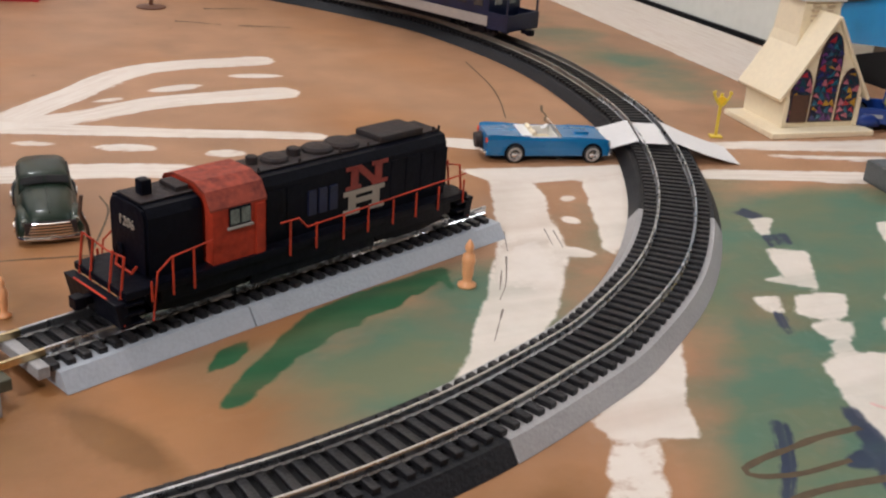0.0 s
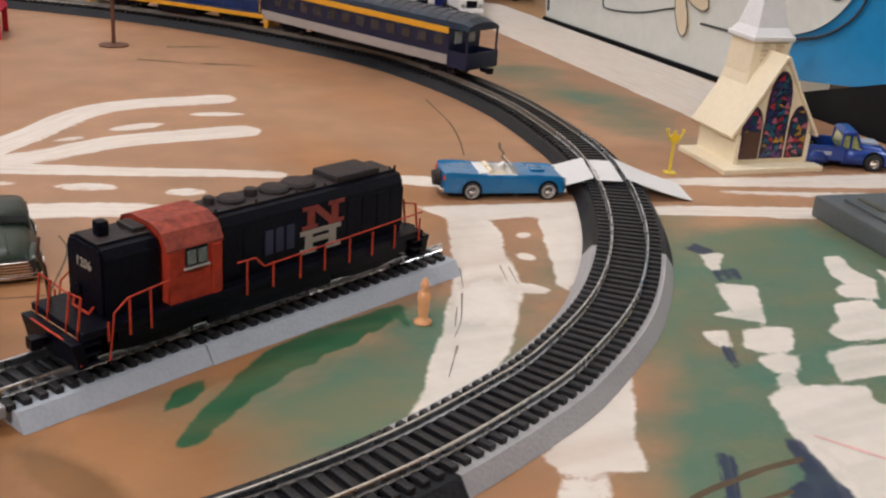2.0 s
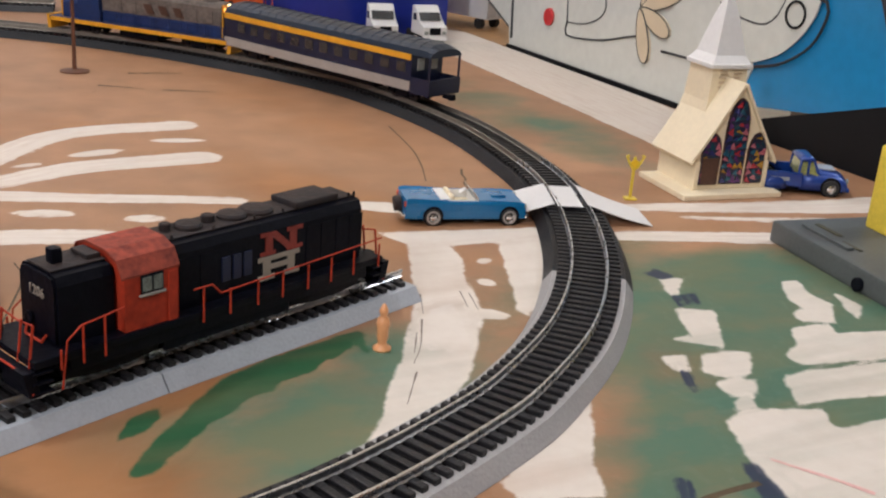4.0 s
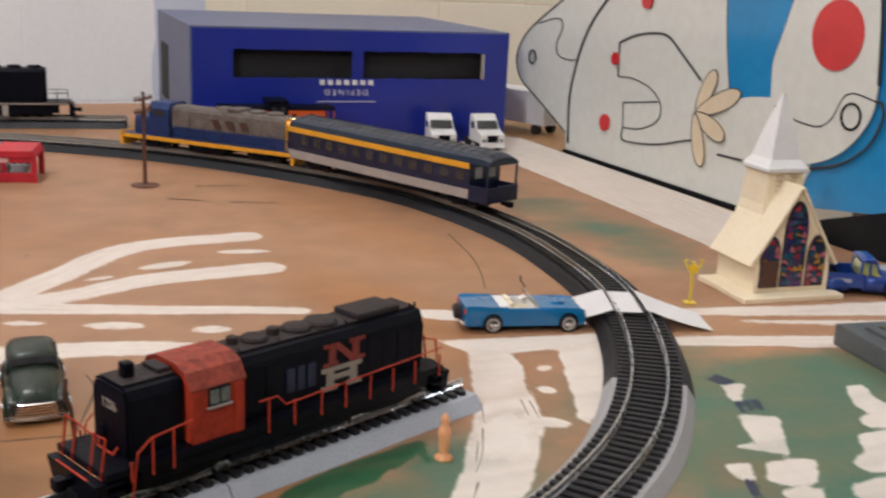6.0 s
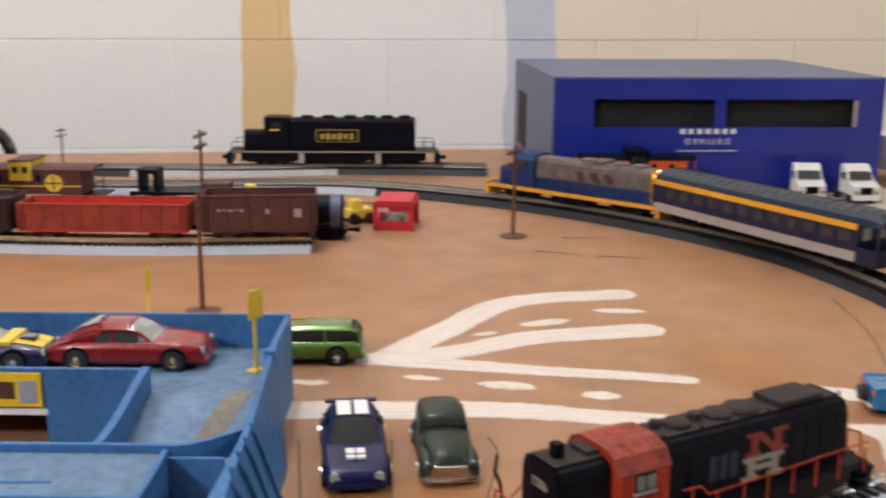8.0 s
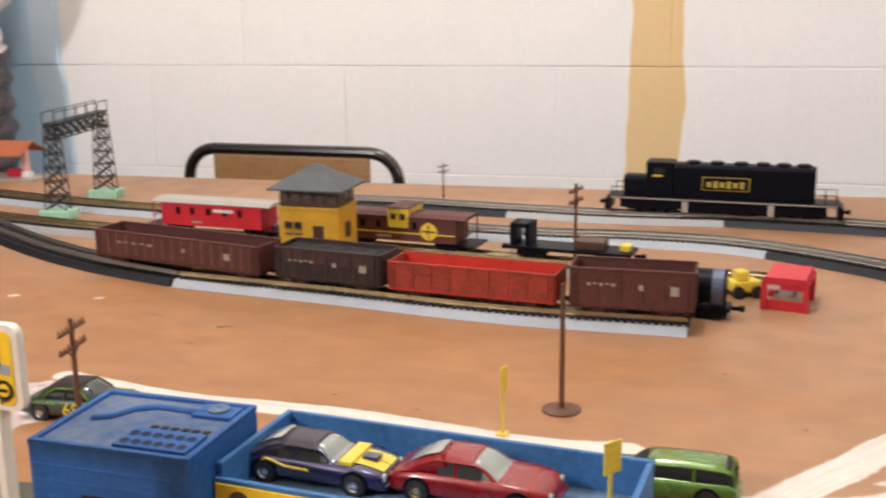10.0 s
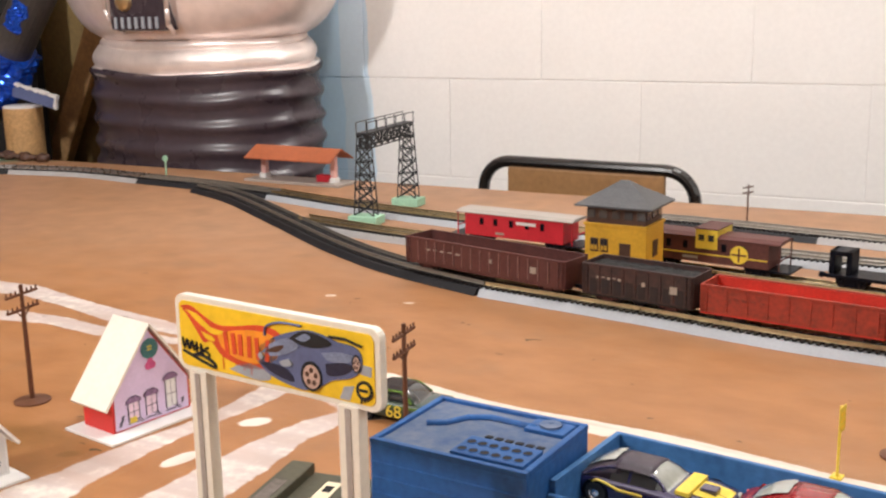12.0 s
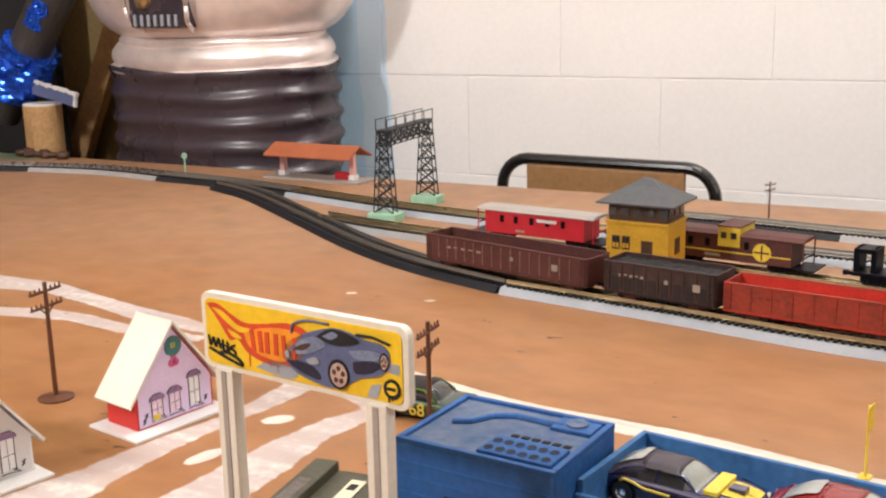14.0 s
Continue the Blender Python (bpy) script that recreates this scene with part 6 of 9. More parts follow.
def gantry(place):
    g = thing("signal_gantry", place, "black lattice signal gantry on mint green bases", "signal gantry")
    half, h = 0.062, 0.104
    for s in (-1, 1):
        y = s * half
        part("base", cube(-0.018, 0.018, y - 0.013, y + 0.013, 0, 0.010, 0.0012), M_MINT, g, "mint green concrete base")
        pairs = []
        for sx in (-1, 1):
            for sy in (-1, 1):
                pairs.append(((sx * 0.0125, y + sy * 0.006, 0.010), (sx * 0.0062, y + sy * 0.005, h)))
        for k in range(6):
            z, zz = 0.010 + k * (h - 0.010) / 6, 0.010 + (k + 1) * (h - 0.010) / 6
            w0, w1 = 0.0125 - 0.0063 * k / 6, 0.0125 - 0.0063 * (k + 1) / 6
            for sy in (-1, 1):
                pairs += [((-w0, y + sy * 0.006, z), (w1, y + sy * 0.006, zz)), ((w0, y + sy * 0.006, z), (-w1, y + sy * 0.006, zz)), ((-w1, y + sy * 0.006, zz), (w1, y + sy * 0.006, zz))]
        part("lattice_leg", rods(pairs, 0.0008, 5), M_GIRDER, g)
    pairs = []
    for z in (h - 0.016, h + 0.001):
        for x in (-0.006, 0.006):
            pairs.append(((x, -half - 0.006, z), (x, half + 0.006, z)))
    n = 7
    for k in range(n):
        y0, y1 = -half + k * 2 * half / n, -half + (k + 1) * 2 * half / n
        for x in (-0.006, 0.006):
            pairs += [((x, y0, h - 0.016), (x, y1, h + 0.001)), ((x, y1, h - 0.016), (x, y0, h + 0.001)), ((x, y0, h - 0.016), (x, y0, h + 0.001))]
    part("lattice_beam", rods(pairs, 0.0009, 5), M_GIRDER, g)
    part("walkway", cube(-0.007, 0.007, -half - 0.006, half + 0.006, h + 0.001, h + 0.0022), M_GIRDER, g)
    pairs = [((x, -half - 0.006, h + 0.014), (x, half + 0.006, h + 0.014)) for x in (-0.007, 0.007)]
    for k in range(6):
        y = -half - 0.005 + k * (2 * half + 0.010) / 5
        pairs += [((x, y, h + 0.002), (x, y, h + 0.014)) for x in (-0.007, 0.007)]
    part("guard_rail", rods(pairs, 0.0006, 5), M_GIRDER, g)
    return g


gantry(Matrix.Translation((-0.447, 1.412, 0)) @ Matrix.Rotation(math.radians(6), 4, "Z"))


def station_shelter(place):
    g = thing("station_shelter", place, "open platform shelter with terracotta roof", "model shelter")
    part("platform", cube(-0.085, 0.085, -0.022, 0.022, 0, 0.004, 0.0008), M_COACHGREY, g)
    for s in (-1, 1):
        part("roof_slope", prism([(0, 0.0525), (s * 0.030, 0.0365), (s * 0.030, 0.0350), (0, 0.0505)], -0.076, 0.076), M_TERRA, g, place=pose(0, 0, 0, 0, 0, 90))
    for x in (-0.062, 0.062):
        part("post", cube(x - 0.004, x + 0.004, -0.004, 0.004, 0.004, 0.049, 0.0005), M_PINK, g)
        part("post_foot", cube(x - 0.006, x + 0.006, -0.006, 0.006, 0.004, 0.011, 0.0005), M_WPLASTIC, g)
    part("bench", cube(0.035, 0.060, -0.006, 0.006, 0.004, 0.014, 0.001), M_CABRED, g, "small red bench")
    return g


station_shelter(Matrix.Translation((-0.692, 1.575, 0)) @ Matrix.Rotation(math.radians(-2), 4, "Z"))


def pole(place, h=0.078):
    g = thing("telegraph_pole", place, "brown plastic telegraph pole with two crossarms", "telegraph pole", "telegraph poles")
    part("base", lathe([(0.0115, 0), (0.0115, 0.001), (0.004, 0.0022), (0.0003, 0.0024)], 20), M_POLE, g)
    part("mast", rod(bmesh.new(), (0, 0, 0.001), (0, 0, h), 0.0017, 0.0013, 8), M_POLE, g)
    for z in (h - 0.006, h - 0.016):
        arm = part("crossarm", cube(-0.0140, 0.0140, -0.0008, 0.0008, z - 0.0008, z + 0.0008, 0.0003), M_POLE, g)
        for x in (-0.0132, -0.0092, -0.0050, 0.0050, 0.0092, 0.0132):
            part("insulator", rod(bmesh.new(), (x, 0, z), (x, 0, z + 0.003), 0.0008, 0.0005, 6), M_POLE, arm)
    for s in (-1, 1):
        part("brace", rod(bmesh.new(), (s * 0.006, 0, h - 0.0165), (0, 0, h - 0.022), 0.0005), M_POLE, g)
    return g


first_pole = pole(at(0.4195, 1.100, 52))
for x, y, d in ((0.178, 0.900, 92), (0.149, 1.225, 73), (-0.068, 0.784, 95), (-0.333, 0.759, 97), (-0.036, 1.505, 60)):
    copy_thing(first_pole, at(x, y, d) @ (Matrix.Scale(0.6, 4) if y > 1.4 else Matrix()))


def road_sign(place, label="yellow plastic crossing sign on a thin post", h=0.034, cross=False):
    g = thing("road_sign", place, label, "road sign", "small yellow signs")
    part("foot", cube(-0.0035, 0.0035, -0.003, 0.003, 0, 0.001, 0.0003), M_YELLOW, g)
    part("post", cube(-0.0008, 0.0008, -0.0006, 0.0006, 0.001, h, 0.0002), M_YELLOW, g)
    if cross:
        for s in (-1, 1):
            part("blade", chain([(0, -0.001, h - 0.0075), (s * 0.0034, -0.001, h - 0.0035), (s * 0.0052, -0.001, h + 0.0005), (s * 0.0040, -0.001, h + 0.0012)], 0.0008), M_YELLOW, g)
        part("disc", rod(bmesh.new(), (0, -0.0016, h - 0.0045), (0, -0.0008, h - 0.0045), 0.0030, None, 14), M_SIGNYEL, g)
    else:
        part("plate", cube(-0.0048, 0.0048, -0.0012, -0.0006, h - 0.014, h, 0.0004), M_YELLOW, g)
        for k in range(3):
            part("plate_bar", cube(-0.0032, 0.0032, -0.0015, -0.0011, h - 0.012 + k * 0.0036, h - 0.0105 + k * 0.0036), M_SIGNYEL, g)
    return g


road_sign(at(0.675, 0.697, -20), "yellow plastic crossbuck sign by the crossing", 0.026, True)
road_sign(at(0.500, 1.333, -10), "yellow plastic crossbuck sign by the track", 0.026, True)
road_sign(at(0.2215, 0.708, 48, 0.0270), h=0.040)
road_sign(at(0.150, 0.858, 80), h=0.040)
sig = thing("line_signal", at(-0.926, 1.556), "tiny pale green target signal beside the line", "signal")
part("post", rod(bmesh.new(), (0, 0, 0), (0, 0, 0.022), 0.0012), M_MINT, sig)
part("target", rod(bmesh.new(), (0, -0.001, 0.026), (0, 0.001, 0.026), 0.005, None, 14), M_MINT, sig)


def crossing_ramp(place):
    """Stiff white paper folded over the rails: two flaps down to the board and a strip between the rails."""
    g = thing("paper_crossing", place, "folded white paper ramp across the track", "ramp")
    h = 0.0122
    def leaf(top, low, name):
        bm = bmesh.new()
        rows = []
        for i in range(7):
            u = i / 6
            sag = 0.0008 * math.sin(u * math.pi)
            rows.append([bm.verts.new((a[0] + (b[0] - a[0]) * u, a[1] + (b[1] - a[1]) * u, h + (0.0006 - h) * u - sag + dz)) for dz in (0.0, -0.0004) for a, b in zip(top, low)])
        for r0, r1 in zip(rows, rows[1:]):
            bm.faces.new((r0[0], r0[1], r1[1], r1[0]))
            bm.faces.new((r0[2], r1[2], r1[3], r0[3]))
            bm.faces.new((r0[0], r1[0], r1[2], r0[2]))
            bm.faces.new((r0[1], r0[3], r1[3], r1[1]))
        bm.faces.new((rows[0][0], rows[0][2], rows[0][3], rows[0][1]))
        bm.faces.new((rows[-1][0], rows[-1][1], rows[-1][3], rows[-1][2]))
        return part(name, bm, M_PAPER, g)
    leaf([(-0.0092, 0.0210), (-0.0092, -0.0170)], [(-0.0520, 0.0200), (-0.0520, -0.0190)], "ramp_side")
    leaf([(0.0092, 0.0220), (0.0092, -0.0160)], [(0.0470, 0.0180), (0.0480, -0.0130)], "ramp_side")
    part("ramp_middle", cube(-0.0070, 0.0070, -0.0165, 0.0210, h - 0.0018, h - 0.0013), M_PAPER, g)
    return g


crossing_ramp(Matrix.Translation((0.6165, 0.6790, 0)) @ Matrix.Rotation(math.radians(-22), 4, "Z"))


def hydrant(place):
    g = thing("worker_figurine", place, "small pale orange plastic figurine on a round foot", "figurine", "orange figurines")
    prof = [(0.0056, 0), (0.0056, 0.0012), (0.0030, 0.0022), (0.0028, 0.004), (0.0036, 0.0075), (0.0034, 0.0105), (0.0042, 0.0140), (0.0034, 0.0170), (0.0018, 0.0182),
            (0.0026, 0.0197), (0.0028, 0.0212), (0.0020, 0.0228), (0.0009, 0.0245), (0.0002, 0.0250)]
    part("figurine", lathe(prof, 18), M_ORANGEPL, g, smooth=True)
    return g


h1 = hydrant(at(0.4503, 0.5505) @ Matrix.Diagonal((0.66, 0.66, 0.78, 1)))
copy_thing(h1, at(0.2842, 0.5715, 40) @ Matrix.Diagonal((0.66, 0.66, 0.78, 1)))


def bumper(place):
    g = thing("track_bumper", place, "dusty grey plastic track end with tan ties", "track end")
    for s in (-1, 1):
        part("rail", cube(-0.062, 0.0, s * 0.00825 - 0.0006, s * 0.00825 + 0.0006, 0.0085, 0.0110, 0.0002), M_BRASSRAIL, g)
    for k in range(5):
        part("tie", cube(-0.006 - k * 0.012, -0.002 - k * 0.012, -0.015, 0.015, 0.0045, 0.0085, 0.0006), M_OLIVE if k % 2 else M_GREYBED, g)
    part("side_frame", cube(-0.060, -0.020, -0.0205, -0.0165, 0.0, 0.0075, 0.001), M_GREYBED, g)
    part("side_frame", cube(-0.060, -0.004, 0.0150, 0.0190, 0.0, 0.0085, 0.001), M_GREYBED, g)
    return g


bumper(Matrix.Translation((0.2912, 0.5312, 0)) @ Matrix.Rotation(math.radians(22.8), 4, "Z"))


def gate_toy(place):
    g = thing("toy_gate", place, "dark grey plastic base with a yellow post", "toy gate")
    part("base", cube(0, 0.120, -0.150, 0.0, 0.0, 0.012, 0.002), M_GATE, g)
    part("edge_strip", cube(0.010, 0.014, -0.050, -0.012, 0.0121, 0.0135, 0.0004), M_GATE, g)
    part("scrape", cube(0.020, 0.023, -0.030, -0.010, 0.0121, 0.0126), M_OLIVE, g)
    part("scrape", cube(0.016, 0.018, -0.052, -0.038, 0.0121, 0.0126), M_OLIVE, g)
    part("wheel_hub", rod(bmesh.new(), (-0.002, -0.074, 0.004), (0.003, -0.074, 0.004), 0.0035, None, 14), M_BLACK, g)
    post = part("post", cube(0.048, 0.066, -0.034, -0.016, 0.0121, 0.058, 0.0015), M_YELLOW, g)
    part("lamp_ring", rod(bmesh.new(), (0.057, -0.0345, 0.047), (0.057, -0.0335, 0.047), 0.006, None, 20), M_ORANGEPL, post, "orange lamp ring")
    return g


gate_toy(Matrix.Translation((0.7075, 0.613, 0)) @ Matrix.Rotation(math.radians(-8), 4, "Z"))


def card_box(place):
    g = thing("cardboard_box", place, "large glossy blue cardboard box with two cut-out windows", "box")
    L, D, H, t = 0.342, 0.300, 0.118, 0.002
    win = [(0.041, 0.166), (0.178, 0.315)]
    z0, z1 = 0.068, 0.098
    xs = [0.0, win[0][0], win[0][1], win[1][0], win[1][1], L]
    fr = part("front_panel", cube(0, L, 0, t, 0, z0), M_BLUEBOX, g, "glossy royal blue front")
    part("front_panel", cube(0, L, 0, t, z1, H), M_BLUEBOX, g)
    for a, b in ((xs[0], xs[1]), (xs[2], xs[3]), (xs[4], xs[5])):
        part("front_panel", cube(a, b, 0, t, z0, z1), M_BLUEBOX, g)
    for a, b in win:
        n = 16
        for zz, up in ((z0, 1), (z1, -1)):
            teeth = [(a, zz)] + [(a + (b - a) * i / n, zz + up * 0.0016 * (0.5 + noise.noise((i * 0.7 + a * 90, up, 0)))) for i in range(n + 1)] + [(b, zz)]
            part("torn_edge", prism(teeth, 0.0002, t - 0.0002), M_BLUEBOX, fr)
    part("top_panel", cube(0, L, 0, D, H, H + t), M_BOXSIDE, g, "grey-blue top")
    part("side_panel", cube(-t, 0, 0, D, 0, H + t), M_BOXSIDE, g)
    part("side_panel", cube(L, L + t, 0, D, 0, H + t), M_BLUEBOX, g)
    part("back_panel", cube(0, L, D - t, D, 0, H), M_BOXSIDE, g)
    # black sheet behind the cut-outs stands for the box's shaded inside
    part("inside_shade_sheet", cube(0.004, L - 0.004, 0.012, 0.014, 0.004, H - 0.002), M_DARK, g, "black sheet for the shaded inside")
    part("torn_edge", cube(0.3125, 0.316, -0.0006, 0.0012, z0 + 0.001, z1 - 0.002), M_COACHGREY, fr)
    part("side_slot", cube(-t - 0.0006, -t, 0.190, 0.262, 0.02, 0.085), M_DARK, g, "dark slot in the side")
    part("white_line", cube(0.128, 0.192, -0.0008, -0.0002, 0.0440, 0.0448), M_PAPER, fr)
    text_part("printed_word", "D E F I N E D", 0.0085, M_PAPER, fr, Matrix.Translation((0.160, -0.0005, 0.0545)) @ pose(0, 0, 0, 90, 0, 0) @ pose(0, 0, 0, 0, 0, 180), label="white word printed upside down")
    for k in range(7):
        part("print_bar", cube(0.131 + k * 0.0088, 0.1365 + k * 0.0088, -0.0008, -0.0002, 0.0620, 0.0672), M_PAPER, fr)
    return g


card_box(Matrix.Translation((0.4965, 1.2935, 0)) @ Matrix.Rotation(math.radians(-3.5), 4, "Z"))


# ---- toy cars ----
def toy_car(name, place, label, paint, L=0.070, W=0.029, belt=0.0135, roof=0.0215, cabin=(-0.30, -0.16, 0.06, 0.20), nose=(0.92, 0.80), tail=(0.95, 0.85), rim=None,
            glass=None, group="toy cars", stripe=None, wheel_r=0.0052, fast=False, spoiler=False, lean=0.22, kind="toy car", band=0.0017, bonnet_stripe=True, roof_paint=None):
    g = thing(name, place, label, kind, group)
    zb = 0.0030
    st = [(-0.5, 0.80 * tail[0], 0.62 * tail[1]), (-0.485, 0.93 * tail[0], 0.86 * tail[1]), (-0.44, tail[0], tail[1]), (-0.30, 1.0, 0.97), (-0.05, 1.0, 1.0), (0.20, 1.0, 0.97),
          (0.34, 0.99, 0.92), (0.44, nose[0], nose[1]), (0.485, nose[0] * 0.93, nose[1] * 0.84), (0.5, nose[0] * 0.78, nose[1] * 0.55)]
    rings = []
    for u, wf, hf in st:
        w, zt = W / 2 * wf, zb + (belt - zb) * hf
        rings.append([(u * L, y, z) for y, z in ((-w * 0.90, zb), (-w, zb + 0.002), (-w * 1.0, zb + (zt - zb) * 0.62), (-w * 0.95, zt * 0.97), (-w * 0.80, zt), (-w * 0.4, zt + 0.0004 * hf),
                                                (w * 0.4, zt + 0.0004 * hf), (w * 0.80, zt), (w * 0.95, zt * 0.97), (w, zb + (zt - zb) * 0.62), (w, zb + 0.002), (w * 0.90, zb))])
    body = part("body", loft(rings), paint, g, smooth=True)
    c0, c1, c2, c3 = [c * L for c in cabin]
    w = W / 2
    def crown(x):
        """Height of the greenhouse over the belt, 0 to 1, rounded where the screens meet the roof."""
        a = (x - c0) / max(1e-6, c1 - c0) if x < c1 else ((c3 - x) / max(1e-6, c3 - c2) if x > c2 else 1.0)
        a = max(0.0, min(1.0, a))
        mid = 1 - 0.10 * ((x - (c1 + c2) / 2) / max(1e-6, c3 - c0)) ** 2 * 4
        return math.sin(a * math.pi / 2) ** 0.9 * mid
    def hoop(x, grow=0.0, low=0.0):
        h = crown(x)
        z = belt - 0.0012 + (roof + 0.0008 - belt + 0.0012) * h + grow
        y0, y1 = w * 0.88 + grow, w * (0.88 - lean * h) + grow
        zl = belt - 0.0012 + (z - belt + 0.0012) * low
        ya = y0 + (y1 - y0) * low
        return [(x, -ya, zl), (x, -y1 * 1.0, max(zl, z - 0.0022)), (x, -y1 * 0.88, z - 0.0007), (x, -y1 * 0.5, z), (x, 0, z + 0.0003),
                (x, y1 * 0.5, z), (x, y1 * 0.88, z - 0.0007), (x, y1 * 1.0, max(zl, z - 0.0022)), (x, ya, zl)]
    def span(a, b, n):
        return [a + (b - a) * i / n for i in range(n + 1)]
    part("glazing", loft([hoop(x) for x in span(c0, c3, 16)]), glass or M_GLASS, g, smooth=True)
    if glass is M_CLEAR:
        for s in (-1, 1):
            bm = bmesh.new()
            rows = [[bm.verts.new((x, s * (abs(hoop(x)[i][1]) + 0.0005), hoop(x)[i][2] + dz)) for i, dz in ((0, 0.0006), (1, -0.0004))] for x in span(c1 - (c1 - c0) * 0.10, c2 + (c3 - c2) * 0.35, 10)]
            for r0, r1 in zip(rows, rows[1:]):
                bm.faces.new((r0[0], r0[1], r1[1], r1[0]))
            part("side_window", bm, M_DARK, g, "dark side window")
    part("roof", loft([hoop(x, 0.0004, 0.72) for x in span(c1 - 0.001, c2 + 0.001, 8)]), roof_paint or paint, g, smooth=True)
    if fast:
        part("quarter_panel", loft([hoop(x, 0.00035) for x in span(c0 - 0.0005, c1 + 0.002, 8)]), roof_paint or paint, g, smooth=True)
        bm = bmesh.new()
        rows = [[bm.verts.new((x, yy * w * 0.52, hoop(x, 0.0009)[4][2] - abs(yy) * 0.0003)) for yy in (-1, -0.5, 0, 0.5, 1)] for x in span(c0 + (c1 - c0) * 0.12, c1 - (c1 - c0) * 0.12, 6)]
        for r0, r1 in zip(rows, rows[1:]):
            for n in range(4):
                bm.faces.new((r0[n], r0[n + 1], r1[n + 1], r1[n]))
        part("rear_window", bm, glass or M_GLASS, g, smooth=True)
    for s in (-1, 1):
        for lo, hi in ((c0, c1), (c3, c2)):
            part("pillar", chain([(x, s * (w * (0.88 - lean * crown(x))), hoop(x)[1][2]) for x in span(lo, hi, 5)], 0.0009, 6), paint, g)
        xm = c1 + (c2 - c1) * 0.45
        part("pillar", rod(bmesh.new(), (xm, s * w * 0.885, belt - 0.001), (xm, s * w * (0.895 - lean), roof - 0.0012), 0.0008, None, 6), paint, g)
    if stripe is not None:
        for s in (-1, 1):
            y0, y1 = (s * w * 0.28 - band, s * w * 0.28 + band)
            def ribbon(xs, height):
                bm = bmesh.new()
                rows = [[bm.verts.new((x, yy, height(x))) for yy in (y0, y1)] for x in xs]
                for r0, r1 in zip(rows, rows[1:]):
                    bm.faces.new((r0[0], r0[1], r1[1], r1[0]))
                return bm
            tops = [(u * L, zb + (belt - zb) * hf + 0.0004 * hf + 0.00025) for u, wf, hf in st]
            def bonnet(x):
                return float(np.interp(x, [t[0] for t in tops], [t[1] for t in tops]))
            if bonnet_stripe:
                part("stripe", ribbon(span(c3 + 0.0005, L * 0.47, 8), bonnet), stripe, body, "racing stripe")
            if not fast:
                part("stripe", ribbon(span(c1, c2, 6), lambda x: hoop(x, 0.0004)[3][2] + 0.0006), stripe, body)
                part("stripe", ribbon(span(-L * 0.47, c0 - 0.0005, 4), bonnet), stripe, body)
    for s in (-1, 1):
        for u in (-0.31, 0.31):
            tyre = part("wheel", lathe([(wheel_r * 0.6, -0.0024), (wheel_r * 0.94, -0.0024), (wheel_r, -0.0016), (wheel_r, 0.0016), (wheel_r * 0.94, 0.0024), (wheel_r * 0.6, 0.0024)], 20), M_TYRE, g,
                        place=pose(u * L, s * (w - 0.0019), wheel_r, 90, 0, 0))
            part("rim", lathe([(wheel_r * 0.56, 0.0), (wheel_r * 0.54, 0.0022), (wheel_r * 0.44, 0.0014), (wheel_r * 0.12, 0.0020), (0.0002, 0.0024)], 14), rim or M_CHROME, tyre, place=pose(0, 0, 0.0008 if s < 0 else -0.0008, 0 if s < 0 else 180, 0, 0))
        part("headlamp", rod(bmesh.new(), (L * 0.478, s * w * 0.66, belt * 0.66), (L * 0.498, s * w * 0.66, belt * 0.66), 0.0021, None, 12), M_CLEAR, g)
        part("tail_lamp", rod(bmesh.new(), (-L * 0.497, s * w * 0.70, belt * 0.66), (-L * 0.480, s * w * 0.70, belt * 0.66), 0.0014, None, 10), M_SIGNRED, g)
        part("wheel_arch", rod(bmesh.new(), (-0.31 * L, s * w * 0.90, wheel_r + 0.0003), (-0.31 * L, s * w * 1.012, wheel_r + 0.0003), wheel_r * 1.22, None, 20), M_BLACK, g)
        part("wheel_arch", rod(bmesh.new(), (0.31 * L, s * w * 0.90, wheel_r + 0.0003), (0.31 * L, s * w * 1.012, wheel_r + 0.0003), wheel_r * 1.22, None, 20), M_BLACK, g)
    part("front_bumper", cube(L * 0.475, L * 0.515, -w * 0.88, w * 0.88, 0.0036, 0.0060, 0.0010), paint, g)
    part("rear_bumper", cube(-L * 0.515, -L * 0.480, -w * 0.88, w * 0.88, 0.0036, 0.0060, 0.0010), paint, g)
    if spoiler:
        wing = part("spoiler", cube(-L * 0.47, -L * 0.42, -w * 0.86, w * 0.86, belt + 0.0035, belt + 0.0047, 0.0005), paint, g, "rear spoiler wing")
        for s in (-1, 1):
            part("strut", cube(-L * 0.455, -L * 0.435, s * w * 0.62 - 0.0006, s * w * 0.62 + 0.0006, belt - 0.002, belt + 0.0037), paint, wing)
    part("chassis", cube(-L * 0.44, L * 0.44, -w * 0.80, w * 0.80, 0.0018, 0.0034, 0.0006), M_BLACK, g)
    return g


def dome(x, hw, z0, z1, power=0.6, n=10):
    """Half a rounded section across the car, from side to side over the top."""
    out = []
    for i in range(n + 1):
        c, q = math.cos(math.pi * (1 - i / n)), math.sin(math.pi * i / n)
        out.append((x, hw * math.copysign(abs(c) ** power, c), z0 + (z1 - z0) * max(0.0, q) ** power))
    return out


